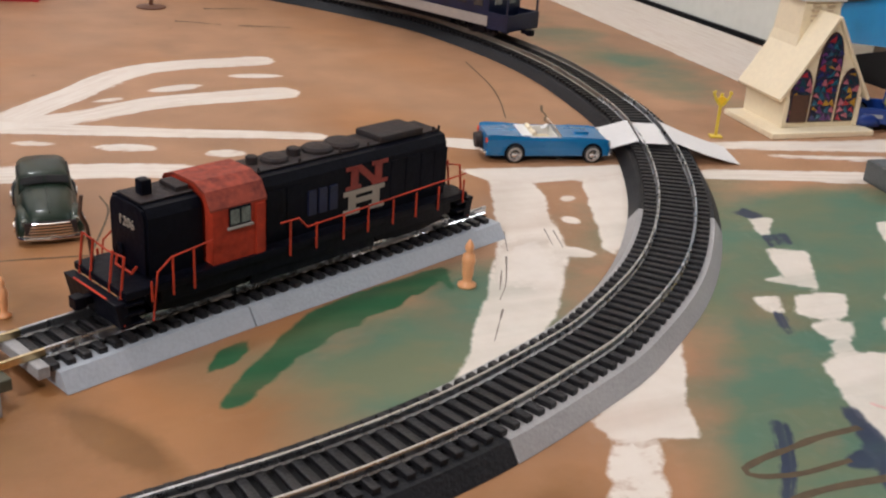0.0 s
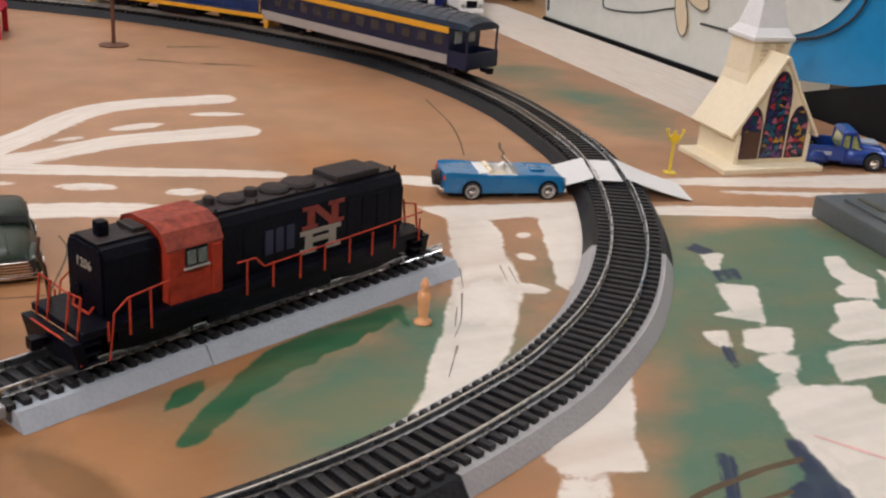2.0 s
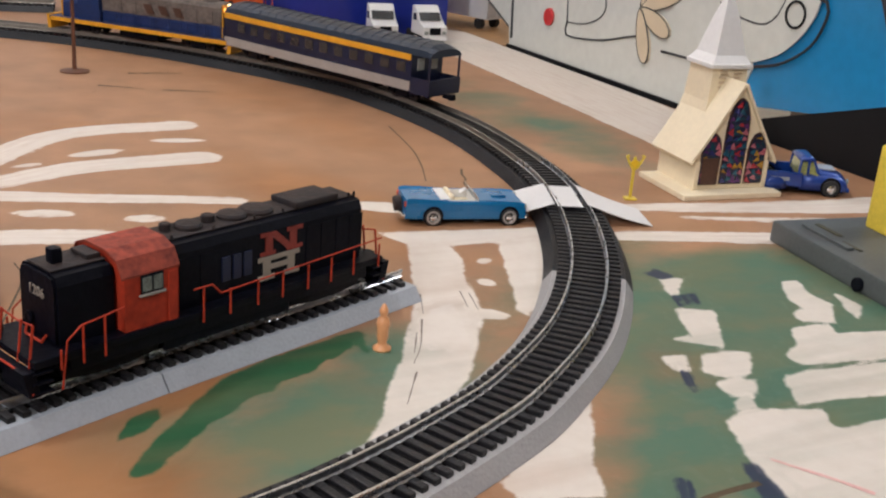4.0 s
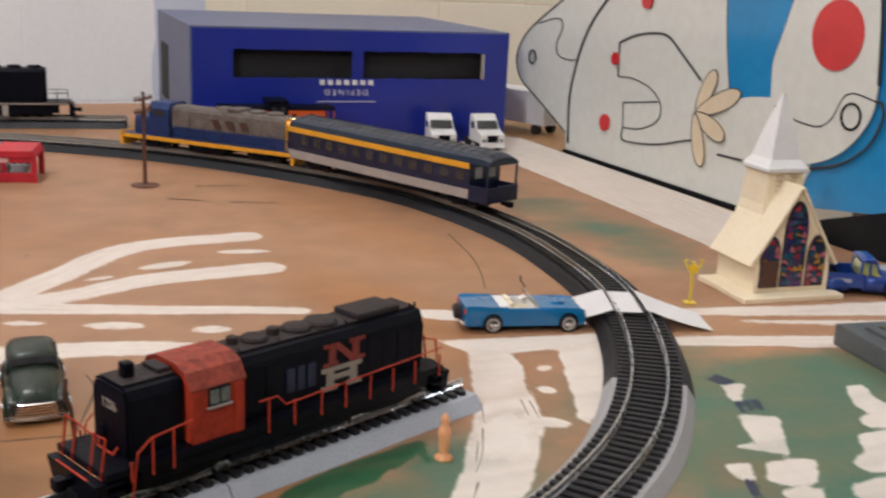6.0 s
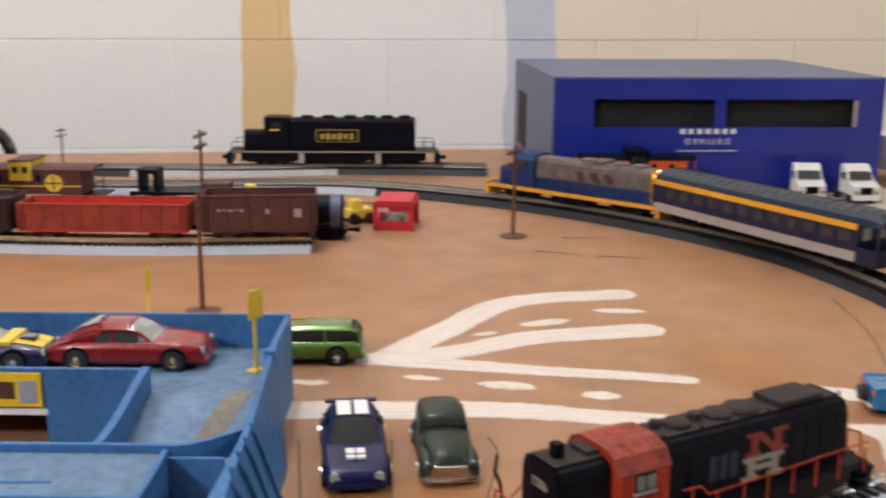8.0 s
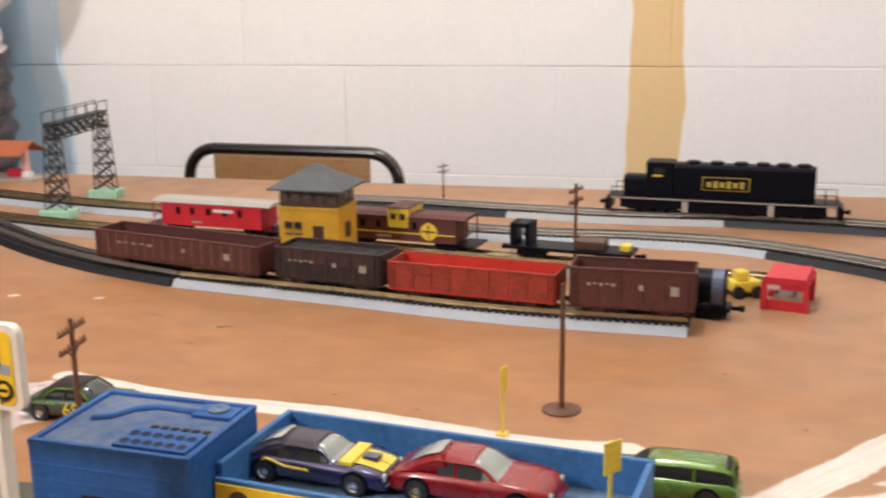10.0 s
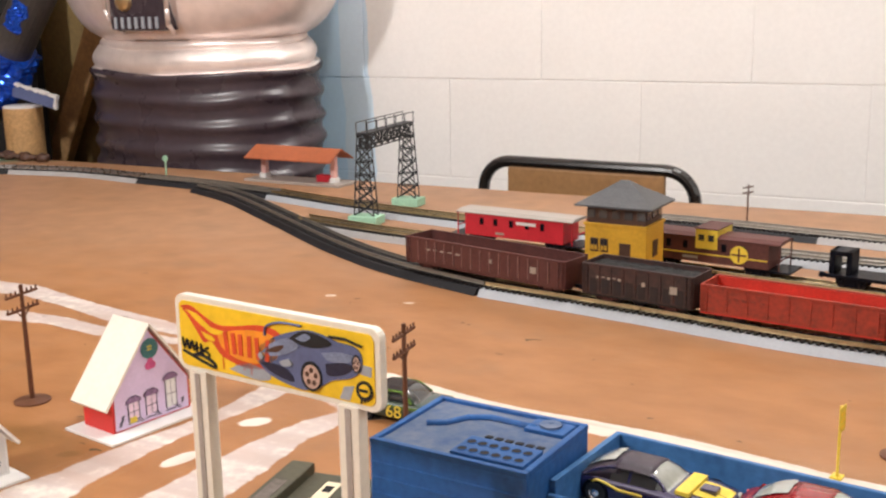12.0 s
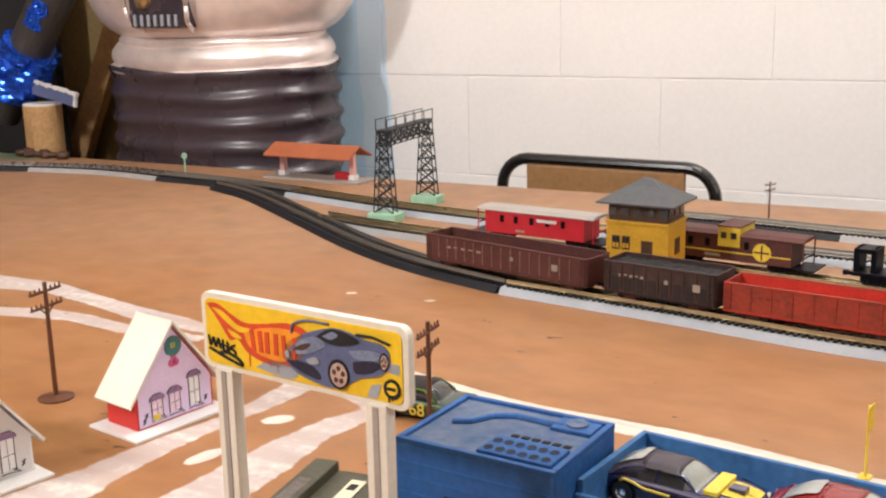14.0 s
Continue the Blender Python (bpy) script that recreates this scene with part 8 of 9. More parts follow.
# ---- blue plastic garage with its tray ----
def garage(place):
    g = thing("garage_block", place, "dusty blue plastic garage block with grille roof", "toy garage")
    w, d, h = 0.080, 0.063, 0.053
    body = part("body", cube(0, w, 0, d, 0, h, 0.0016), M_CRATE, g)
    part("roof_plate", cube(0.003, w - 0.003, 0.003, d - 0.003, h, h + 0.0006, 0.0004), M_CRATETOP, g, "dust-covered roof plate")
    for a, b, c, e in ((0, w, 0, 0.003), (0, w, d - 0.003, d), (0, 0.003, 0.003, d - 0.003), (w - 0.003, w, 0.003, d - 0.003)):
        part("roof_rim", cube(a, b, c, e, h - 0.0005, h + 0.0022, 0.0006), M_CRATE, g)
    part("pipe", chain([(0.012, 0.030, h + 0.0012), (0.020, 0.034, h + 0.0014), (0.026, 0.045, h + 0.0014), (0.036, 0.050, h + 0.0014), (0.060, 0.049, h + 0.0014)], 0.0016, 8), M_CRATE, g)
    part("vent_block", cube(0.056, 0.076, 0.044, 0.058, h, h + 0.0024, 0.0008), M_CRATE, g)
    part("vent_disc", lathe([(0.0052, 0), (0.0052, 0.001), (0.002, 0.0012), (0.0003, 0.0006)], 16), M_CRATETOP, g, place=pose(0.066, 0.052, h + 0.0024))
    grille = part("grille", cube(0.040, 0.076, 0.004, 0.024, h, h + 0.0030, 0.0010), M_CRATE, g)
    for r in range(2):
        for k in range(6):
            part("grille_hole", rod(bmesh.new(), (0.0440 + k * 0.0056, 0.0085 + r * 0.0085, h + 0.0026), (0.0440 + k * 0.0056, 0.0085 + r * 0.0085, h + 0.0033), 0.0021, None, 12), M_DARK, grille)
            part("hole_lip", chain([(0.0440 + k * 0.0056 + 0.0023 * math.cos(a * math.pi / 5), 0.0085 + r * 0.0085 + 0.0023 * math.sin(a * math.pi / 5), h + 0.0031) for a in range(11)], 0.0003, 5), M_CRATE, grille)
    for k in range(6):
        part("roof_slot", cube(0.044 + k * 0.0052, 0.0475 + k * 0.0052, 0.0285, 0.0312, h + 0.0003, h + 0.0011), M_DARK, g)
    for k in range(6):
        z = 0.006 + k * 0.0075
        part("panel_rib", cube(0.002, w - 0.002, -0.0006, 0.0004, z, z + 0.0012, 0.0003), M_CRATE, body)
        part("panel_rib", cube(-0.0006, 0.0004, 0.002, d - 0.002, z, z + 0.0012, 0.0003), M_CRATE, body)
    part("window", cube(0.026, 0.052, -0.0010, 0.0002, 0.018, 0.032, 0.0004), M_DARK, body)
    return g


garage(at(-0.031, 0.686, -4))


def deck(place):
    """The car deck beside the garage: floor, rim walls, an arch below the label, a ramp down and a front tray with its own label."""
    g = thing("car_deck", place, "dusty blue plastic car deck with rim walls and ramp", "toy garage")
    L, D, f, t = 0.176, 0.068, 0.0270, 0.0026
    part("deck_floor", cube(-0.004, L, t, D, f - 0.003, f, 0.0006), M_DECKTOP, g, "dusty deck floor")
    part("back_wall", cube(-0.0040, L, D - t, D, 0, 0.0445, 0.0008), M_DECKBLUE, g)
    part("end_wall", cube(-0.0040, -0.0012, t, D - t, f, 0.0445, 0.0006), M_DECKBLUE, g)
    part("front_wall", cube(-0.004, 0.075, 0, t, 0.0195, 0.0385, 0.0007), M_DECKBLUE, g)
    part("front_wall", cube(0.075, 0.122, 0, t, 0, 0.0385, 0.0007), M_DECKBLUE, g)
    lab = part("label_plate", cube(-0.003, 0.074, -0.0010, 0.0, 0.0205, 0.0365, 0.0004), M_SIGNYEL, g, "yellow printed label")
    text_part("printed_word", "VEHICLE", 0.0085, M_DARK, lab, Matrix.Translation((0.037, -0.0013, 0.0290)) @ FACE)
    part("badge", rod(bmesh.new(), (0.009, -0.0014, 0.0288), (0.009, -0.0008, 0.0288), 0.0055, None, 18), M_DKBROWN, lab, "round dark badge")
    part("label_bar", cube(0.052, 0.062, -0.0014, -0.0008, 0.0245, 0.0325), M_DKBROWN, lab)
    part("label_bar", cube(0.064, 0.072, -0.0014, -0.0008, 0.0225, 0.0330), M_SIGNGREY, lab)
    part("white_lip", cube(0.0, 0.076, -0.0006, t, 0.0165, 0.0192, 0.0004), M_WPLASTIC, g, "white lip below the label")
    part("back_panel", cube(0.0, 0.122, D - 0.020, D - 0.018, 0.0, f - 0.003), M_WOOD, g)
    ys = [D - t - (D - t + 0.060) * i / 12 for i in range(13)]
    def rim(y):
        u = min(1.0, max(0.0, (0.030 - y) / 0.090))
        return 0.0440 - 0.0135 * u * u * (3 - 2 * u)
    part("side_wall", loft([[(L - t, y, 0.0), (L - t, y, rim(y)), (L, y, rim(y)), (L + 0.0004 + 0.010 * min(1.0, max(0.0, (0.03 - y) / 0.05)), y, 0.0)] for y in ys]), M_DECKBLUE, g, "flared side wall of the ramp")
    part("side_wall", loft([[(L - t - 0.004, -0.060 - d, 0.0), (L - t - 0.004 * d / 0.05, -0.060 - d, 0.0305 - 0.10 * d), (L, -0.060 - d, 0.0305 - 0.10 * d), (L + 0.0104, -0.060 - d, 0.0)] for d in (0.0, 0.02, 0.05)]), M_DECKBLUE, g)
    n = 10
    def drop(y):
        u = min(1.0, max(0.0, (0.004 - y) / 0.062))
        return f - (f - 0.0085) * (u * u * (3 - 2 * u))
    def curb_x(y):
        u = min(1.0, max(0.0, (0.004 - y) / 0.062))
        return 0.122 - 0.007 * u * u
    ys = [0.004 - 0.062 * i / n for i in range(n + 1)]
    part("ramp", loft([[(curb_x(y), y, drop(y)), (L - t, y, drop(y)), (L - t, y, drop(y) - 0.003), (curb_x(y), y, drop(y) - 0.003)] for y in ys]), M_DECKTOP, g, "dusty ramp", smooth=False)
    part("tyre_track", loft([[(0.158 - 0.30 * (0.004 - y), y, drop(y) + 0.0002), (0.168 - 0.26 * (0.004 - y), y, drop(y) + 0.0002), (0.168 - 0.26 * (0.004 - y), y, drop(y) - 0.0005), (0.158 - 0.30 * (0.004 - y), y, drop(y) - 0.0005)] for y in ys]), M_RAMPDUST, g, "brownish dust lane down the ramp")
    part("ramp_curb", loft([[(curb_x(y) - 0.0035, y, 0.0), (curb_x(y) - 0.0035, y, 0.0385 - 0.72 * (f - drop(y))), (curb_x(y), y, 0.0385 - 0.72 * (f - drop(y))), (curb_x(y), y, 0.0)] for y in ys]), M_DECKBLUE, g, "curved ramp side")
    # the front tray, its curved arm to the side wall, its end face and label
    tray = part("front_tray", cube(0.020, 0.147, -0.104, -0.060, 0.0235, 0.0265, 0.0008), M_DECKTOP, g, "dusty front tray")
    part("tray_rim", cube(0.020, 0.147, -0.0625, -0.060, 0.0, 0.0300, 0.0008), M_DECKBLUE, tray)
    part("tray_rim", cube(0.020, 0.147, -0.1055, -0.1035, 0.0, 0.0290, 0.0006), M_DECKBLUE, tray)
    part("tray_rim", cube(0.1445, 0.147, -0.1035, -0.0625, 0.0, 0.0285, 0.0006), M_DECKBLUE, tray)
    arm = [(0.1460, -0.0612), (0.1540, -0.0590), (0.1610, -0.0545), (0.1680, -0.0480), (0.1740, -0.0420)]
    part("tray_arm", loft([[(x, y, 0.020), (x, y, 0.0300), (x + 0.0008, y - 0.0022, 0.0300), (x + 0.0008, y - 0.0022, 0.020)] for x, y in arm]), M_DECKBLUE, g, "curved arm from tray to wall")
    part("gap_panel", cube(0.147, L - t - 0.0045, -0.0660, -0.0640, 0.0, 0.0262, 0.0006), M_DECKBLUE, g)
    label = part("label_plate", cube(0.024, 0.143, -0.1063, -0.1053, 0.0135, 0.0265, 0.0004), M_SIGNYEL, tray, "yellow printed label")
    for x in (0.040, 0.066, 0.094, 0.118):
        part("label_bar", cube(x, x + 0.017, -0.1067, -0.1061, 0.0170, 0.0235), M_DKBROWN, label)
    part("tray_ridge", chain([(0.040, -0.088, 0.0266), (0.075, -0.090, 0.0266), (0.110, -0.089, 0.0266)], 0.0007, 6), M_DECKBLUE, tray)
    part("end_post", cube(L - 0.004, L + 0.0012, 0.010, 0.016, 0.0, 0.0442, 0.001), M_DECKBLUE, g)
    for k in range(4):
        part("wall_rib", loft([[(L - 0.0004, y, 0.034), (L + 0.0014, y, 0.033), (L + 0.0120, y, 0.0), (L + 0.0090, y, 0.0)] for y in (-0.048 - 0.014 * k, -0.0455 - 0.014 * k)]), M_DECKBLUE, g)
    return g


deck(at(0.0545, 0.6985, -7.5))
toy_car("muscle_car", at(0.1620, 0.7280, -7.5, 0.0270), "crimson toy muscle car with pale rear window on the deck", M_CARRED, 0.074, 0.029, 0.0140, 0.0203, (-0.42, -0.16, 0.02, 0.20), glass=M_CLEAR, rim=M_BRASSRAIL, fast=True)
purple = toy_car("coupe_car", at(0.0885, 0.7335, -7.5, 0.0270), "deep violet toy coupe with yellow bonnet and flank stripes", M_CARPURPLE, 0.0725, 0.029, 0.0128, 0.0186, (-0.44, -0.20, 0.02, 0.17), glass=M_CLEAR, stripe=M_YELLOW, fast=True, band=0.0038, roof_paint=M_ROOFDUST, lean=0.26)
for s in (-1, 1):
    part("flank_stripe", chain([(-0.0240, s * 0.0142, 0.0106), (-0.0215, s * 0.0146, 0.0118), (-0.0175, s * 0.0147, 0.0112), (-0.0120, s * 0.0147, 0.0094), (0.0, s * 0.0147, 0.0090)], 0.0007, 6), M_YELLOW, purple, "yellow flank stripe")
part("bonnet_band", cube(0.0135, 0.0200, -0.0112, 0.0112, 0.0115, 0.01425, 0.0004), M_YELLOW, purple, "yellow bonnet band")
part("bonnet_scoop", cube(0.0215, 0.0290, -0.0030, 0.0030, 0.0110, 0.0142, 0.0006), M_CARPURPLE, purple, "raised bonnet scoop")


# ---- billboard, little houses ----
def tube_line(pts, r):
    """One bent rod along sharp corners."""
    rings = []
    for i, p in enumerate(pts):
        a, b = Vector(pts[max(0, i - 1)]), Vector(pts[min(len(pts) - 1, i + 1)])
        d = (b - a).normalized()
        n = Vector((-d.z, 0, d.x))
        rings.append([tuple(Vector(p) + n * r * math.cos(k * math.pi / 3) + Vector((0, 1, 0)) * r * math.sin(k * math.pi / 3)) for k in range(6)])
    return loft(rings)


def billboard(place):
    g = thing("toy_billboard", place, "cream framed billboard with flame and racing car print", "billboard")
    w, z0, z1 = 0.110, 0.0935, 0.1275
    def rrect(a0, a1, b0, b1, r):
        pts = []
        for cx, cz, st in ((a1 - r, b1 - r, 0), (a0 + r, b1 - r, 90), (a0 + r, b0 + r, 180), (a1 - r, b0 + r, 270)):
            for i in range(5):
                a = math.radians(st + i * 22.5)
                pts.append((cx + r * math.cos(a), cz + r * math.sin(a)))
        return pts
    part("frame", prism(rrect(0, w, z0, z1, 0.0045), -0.0015, 0.0025, 0.0007), M_SIGNCREAM, g, "cream plastic frame")
    panel = part("printed_panel", prism(rrect(0.0028, w - 0.0028, z0 + 0.0026, z1 - 0.0026, 0.003), -0.0020, -0.0014), M_SIGNYEL, g, "yellow printed panel")
    def flat(pts, d, material, name, over, label=""):
        return part(name, prism(pts, -0.0019 - 0.0003 * d, -0.0018), material, over, label)
    def curve(pts):
        return [(p.x, p.y) for p in spline(pts + pts[:1], 0.0012)][:-1]
    flame = [(0.0040, z1 - 0.0050), (0.0100, z1 - 0.0042), (0.0180, z1 - 0.0078), (0.0260, z1 - 0.0105), (0.0360, z1 - 0.0095), (0.0500, z1 - 0.0072), (0.0600, z1 - 0.0090), (0.0630, z1 - 0.0160), (0.0590, z1 - 0.0225), (0.0470, z1 - 0.0265),
             (0.0360, z1 - 0.0262), (0.0270, z1 - 0.0235), (0.0215, z1 - 0.0185), (0.0170, z1 - 0.0195), (0.0130, z1 - 0.0150), (0.0085, z1 - 0.0095)]
    fl = flat(curve(flame), 1, M_SIGNRED, "flame", panel, "red flame emblem")
    flat(curve([(0.0075, z1 - 0.0062), (0.0140, z1 - 0.0075), (0.0220, z1 - 0.0122), (0.0300, z1 - 0.0128), (0.0235, z1 - 0.0150), (0.0160, z1 - 0.0118)]), 2, M_SIGNYEL, "flame_streak", fl)
    flat(curve([(0.0160, z1 - 0.0148), (0.0215, z1 - 0.0160), (0.0240, z1 - 0.0180), (0.0190, z1 - 0.0176)]), 2, M_SIGNYEL, "flame_streak", fl)
    flat(curve([(0.0255, z1 - 0.0150), (0.0340, z1 - 0.0118), (0.0480, z1 - 0.0098), (0.0580, z1 - 0.0115), (0.0585, z1 - 0.0195), (0.0480, z1 - 0.0238), (0.0360, z1 - 0.0235), (0.0280, z1 - 0.0200)]), 2, M_SIGNORANGE, "flame_inner", fl)
    for a, b, lean in ((0.0290, 0.0312, 0.0010), (0.0335, 0.0357, 0.0006), (0.0375, 0.0398, 0.0), (0.0425, 0.0447, 0.0), (0.0468, 0.0488, 0.0004), (0.0530, 0.0550, -0.0008)):
        flat([(a + lean, z1 - 0.0218), (a, z1 - 0.0128), (b, z1 - 0.0124), (b + lean, z1 - 0.0218)], 3, M_SIGNRED, "emblem_bar", fl)
    for k in range(8):
        part("drip", cube(0.0275 + 0.0040 * k, 0.0281 + 0.0040 * k, -0.0022, -0.0018, z1 - 0.0295 + 0.0014 * (k * 3 % 4), z1 - 0.0235), M_SIGNRED, panel)
    flat(curve([(0.0310, z0 + 0.0050), (0.0460, z0 + 0.0030), (0.0540, z0 + 0.0045), (0.0520, z0 + 0.0080), (0.0400, z0 + 0.0092)]), 1, M_SIGNGREY, "shade_patch", panel)
    flat([(0.0900, z0 + 0.0032), (0.0950, z0 + 0.0032), (0.0975, z0 + 0.0095), (0.0925, z0 + 0.0085)], 1, M_SIGNGREY, "shade_patch", panel)
    flat([(0.1000, z0 + 0.0150), (0.1060, z0 + 0.0145), (0.1062, z0 + 0.0185), (0.1005, z0 + 0.0190)], 1, M_SIGNGREY, "shade_patch", panel)
    def stroke(pts, r=0.0005):
        part("scribble", tube_line([(p.x, -0.0023, p.y) for p in spline([(x, z0 + z) for x, z in pts], 0.0008)], r), M_DARK, panel, "black scribble")
    stroke([(0.0042, 0.0150), (0.0052, 0.0105), (0.0070, 0.0145), (0.0082, 0.0100), (0.0098, 0.0142), (0.0112, 0.0098)])
    stroke([(0.0125, 0.0140), (0.0128, 0.0095), (0.0150, 0.0100), (0.0152, 0.0135), (0.0160, 0.0088)])
    stroke([(0.0195, 0.0125), (0.0172, 0.0112), (0.0200, 0.0092), (0.0178, 0.0076)])
    stroke([(0.0045, 0.0092), (0.0110, 0.0072), (0.0190, 0.0050), (0.0235, 0.0042), (0.0215, 0.0066), (0.0150, 0.0086), (0.0105, 0.0080)], 0.0007)
    stroke([(0.0060, 0.0122), (0.0120, 0.0118), (0.0180, 0.0102)], 0.0004)
    car = [(0.0470, z0 + 0.0120), (0.0490, z0 + 0.0175), (0.0560, z0 + 0.0225), (0.0650, z0 + 0.0262), (0.0740, z0 + 0.0285), (0.0820, z0 + 0.0280), (0.0900, z0 + 0.0262), (0.0980, z0 + 0.0255), (0.1015, z0 + 0.0225), (0.1010, z0 + 0.0165),
           (0.0960, z0 + 0.0125), (0.0870, z0 + 0.0100), (0.0800, z0 + 0.0058), (0.0730, z0 + 0.0035), (0.0640, z0 + 0.0042), (0.0540, z0 + 0.0068)]
    pc = flat(curve(car), 2, M_SIGNBLUE, "printed_car", panel, "slate blue printed racing car")
    flat(curve([(0.0505, z0 + 0.0160), (0.0560, z0 + 0.0205), (0.0650, z0 + 0.0238), (0.0705, z0 + 0.0212), (0.0640, z0 + 0.0172), (0.0560, z0 + 0.0150)]), 3, M_SIGNSTEEL, "printed_bonnet", pc)
    flat(curve([(0.0525, z0 + 0.0165), (0.0580, z0 + 0.0195), (0.0630, z0 + 0.0205), (0.0590, z0 + 0.0172)]), 3.5, M_DKBROWN, "printed_shade", pc)
    flat(curve([(0.0490, z0 + 0.0112), (0.0560, z0 + 0.0120), (0.0640, z0 + 0.0105), (0.0670, z0 + 0.0060), (0.0570, z0 + 0.0075)]), 3, M_NAVY, "printed_grille", pc)
    flat(curve([(0.0600, z0 + 0.0135), (0.0650, z0 + 0.0152), (0.0668, z0 + 0.0130), (0.0620, z0 + 0.0118)]), 4, M_SIGNGREY, "printed_lamp", pc)
    flat(curve([(0.0485, z0 + 0.0150), (0.0505, z0 + 0.0158), (0.0512, z0 + 0.0132), (0.0492, z0 + 0.0128)]), 4, M_SIGNGREY, "printed_lamp", pc)
    flat(curve([(0.0655, z0 + 0.0240), (0.0720, z0 + 0.0278), (0.0800, z0 + 0.0278), (0.0875, z0 + 0.0250), (0.0800, z0 + 0.0222), (0.0720, z0 + 0.0220)]), 3, M_DARK, "printed_window", pc)
    flat(curve([(0.0690, z0 + 0.0246), (0.0740, z0 + 0.0272), (0.0770, z0 + 0.0260), (0.0730, z0 + 0.0238)]), 3.5, M_SIGNSTEEL, "printed_reflection", pc)
    flat(curve([(0.0820, z0 + 0.0205), (0.0910, z0 + 0.0222), (0.0990, z0 + 0.0215), (0.0960, z0 + 0.0190), (0.0860, z0 + 0.0178)]), 3, M_SIGNSTEEL, "printed_flank", pc)
    flat(curve([(0.0840, z0 + 0.0165), (0.0930, z0 + 0.0182), (0.0975, z0 + 0.0172), (0.0930, z0 + 0.0135), (0.0850, z0 + 0.0120)]), 3, M_NAVY, "printed_sill", pc)
    for x, z, r, sx in ((0.0765, z0 + 0.0100, 0.0062, 0.86), (0.0992, z0 + 0.0190, 0.0036, 0.55)):
        def oval(q, dx=0.0):
            return [(x + dx + q * sx * math.cos(a * math.pi / 11), z + q * math.sin(a * math.pi / 11)) for a in range(22)]
        flat(oval(r), 3.8, M_DARK, "printed_wheel", pc)
        rim = flat(oval(r * 0.80, 0.0004), 4.4, M_RIMPRINT, "printed_rim", pc)
        for k in range(5):
            a = 2 * math.pi * k / 5 + 0.3
            cx, cz = x + 0.0004 + r * 0.44 * sx * math.cos(a), z + r * 0.44 * math.sin(a)
            flat([(cx + r * 0.19 * sx * math.cos(b * math.pi / 4), cz + r * 0.19 * math.sin(b * math.pi / 4)) for b in range(8)], 5, M_DKBROWN, "rim_gap", pc)
    part("printed_wing", chain([(p.x, -0.0026, p.y) for p in spline([(0.0525, z0 + 0.0232), (0.0535, z0 + 0.0272), (0.0610, z0 + 0.0298), (0.0720, z0 + 0.0300)], 0.001)], 0.0005), M_SIGNBLUE, pc)
    part("printed_wing", chain([(0.0860, -0.0026, z0 + 0.0278), (0.0940, -0.0026, z0 + 0.0280), (0.1020, -0.0026, z0 + 0.0262)], 0.0006), M_DARK, pc)
    part("round_mark", rod(bmesh.new(), (0.1025, -0.0026, z0 + 0.0085), (0.1025, -0.0018, z0 + 0.0085), 0.0040, None, 18), M_DARK, panel)
    part("round_mark_inner", rod(bmesh.new(), (0.1028, -0.0029, z0 + 0.0088), (0.1028, -0.0022, z0 + 0.0088), 0.0026, None, 18), M_SIGNYEL, panel)
    part("round_mark_bar", cube(0.1005, 0.1046, -0.0032, -0.0024, z0 + 0.0082, z0 + 0.0094), M_DARK, panel)
    for k in range(3):
        part("drip", cube(0.1005 + 0.0016 * k, 0.1012 + 0.0016 * k, -0.0024, -0.0018, z0 + 0.0030 + 0.0008 * k, z0 + 0.0058), M_DARK, panel)
    for x in (0.0125, 0.0945):
        leg = part("leg", cube(x - 0.0050, x + 0.0050, -0.0030, 0.0030, 0.0, z0 + 0.001, 0.0006), M_SIGNCREAM, g)
        part("leg_groove", cube(x - 0.0014, x + 0.0014, -0.0034, -0.0028, 0.002, z0), M_COACHGREY, leg)
    part("foot_plate", cube(0.0, w, -0.012, 0.012, 0.0, 0.002, 0.0006), M_IVORY, g)
    return g


billboard(at(-0.098, 0.641, -5.8))


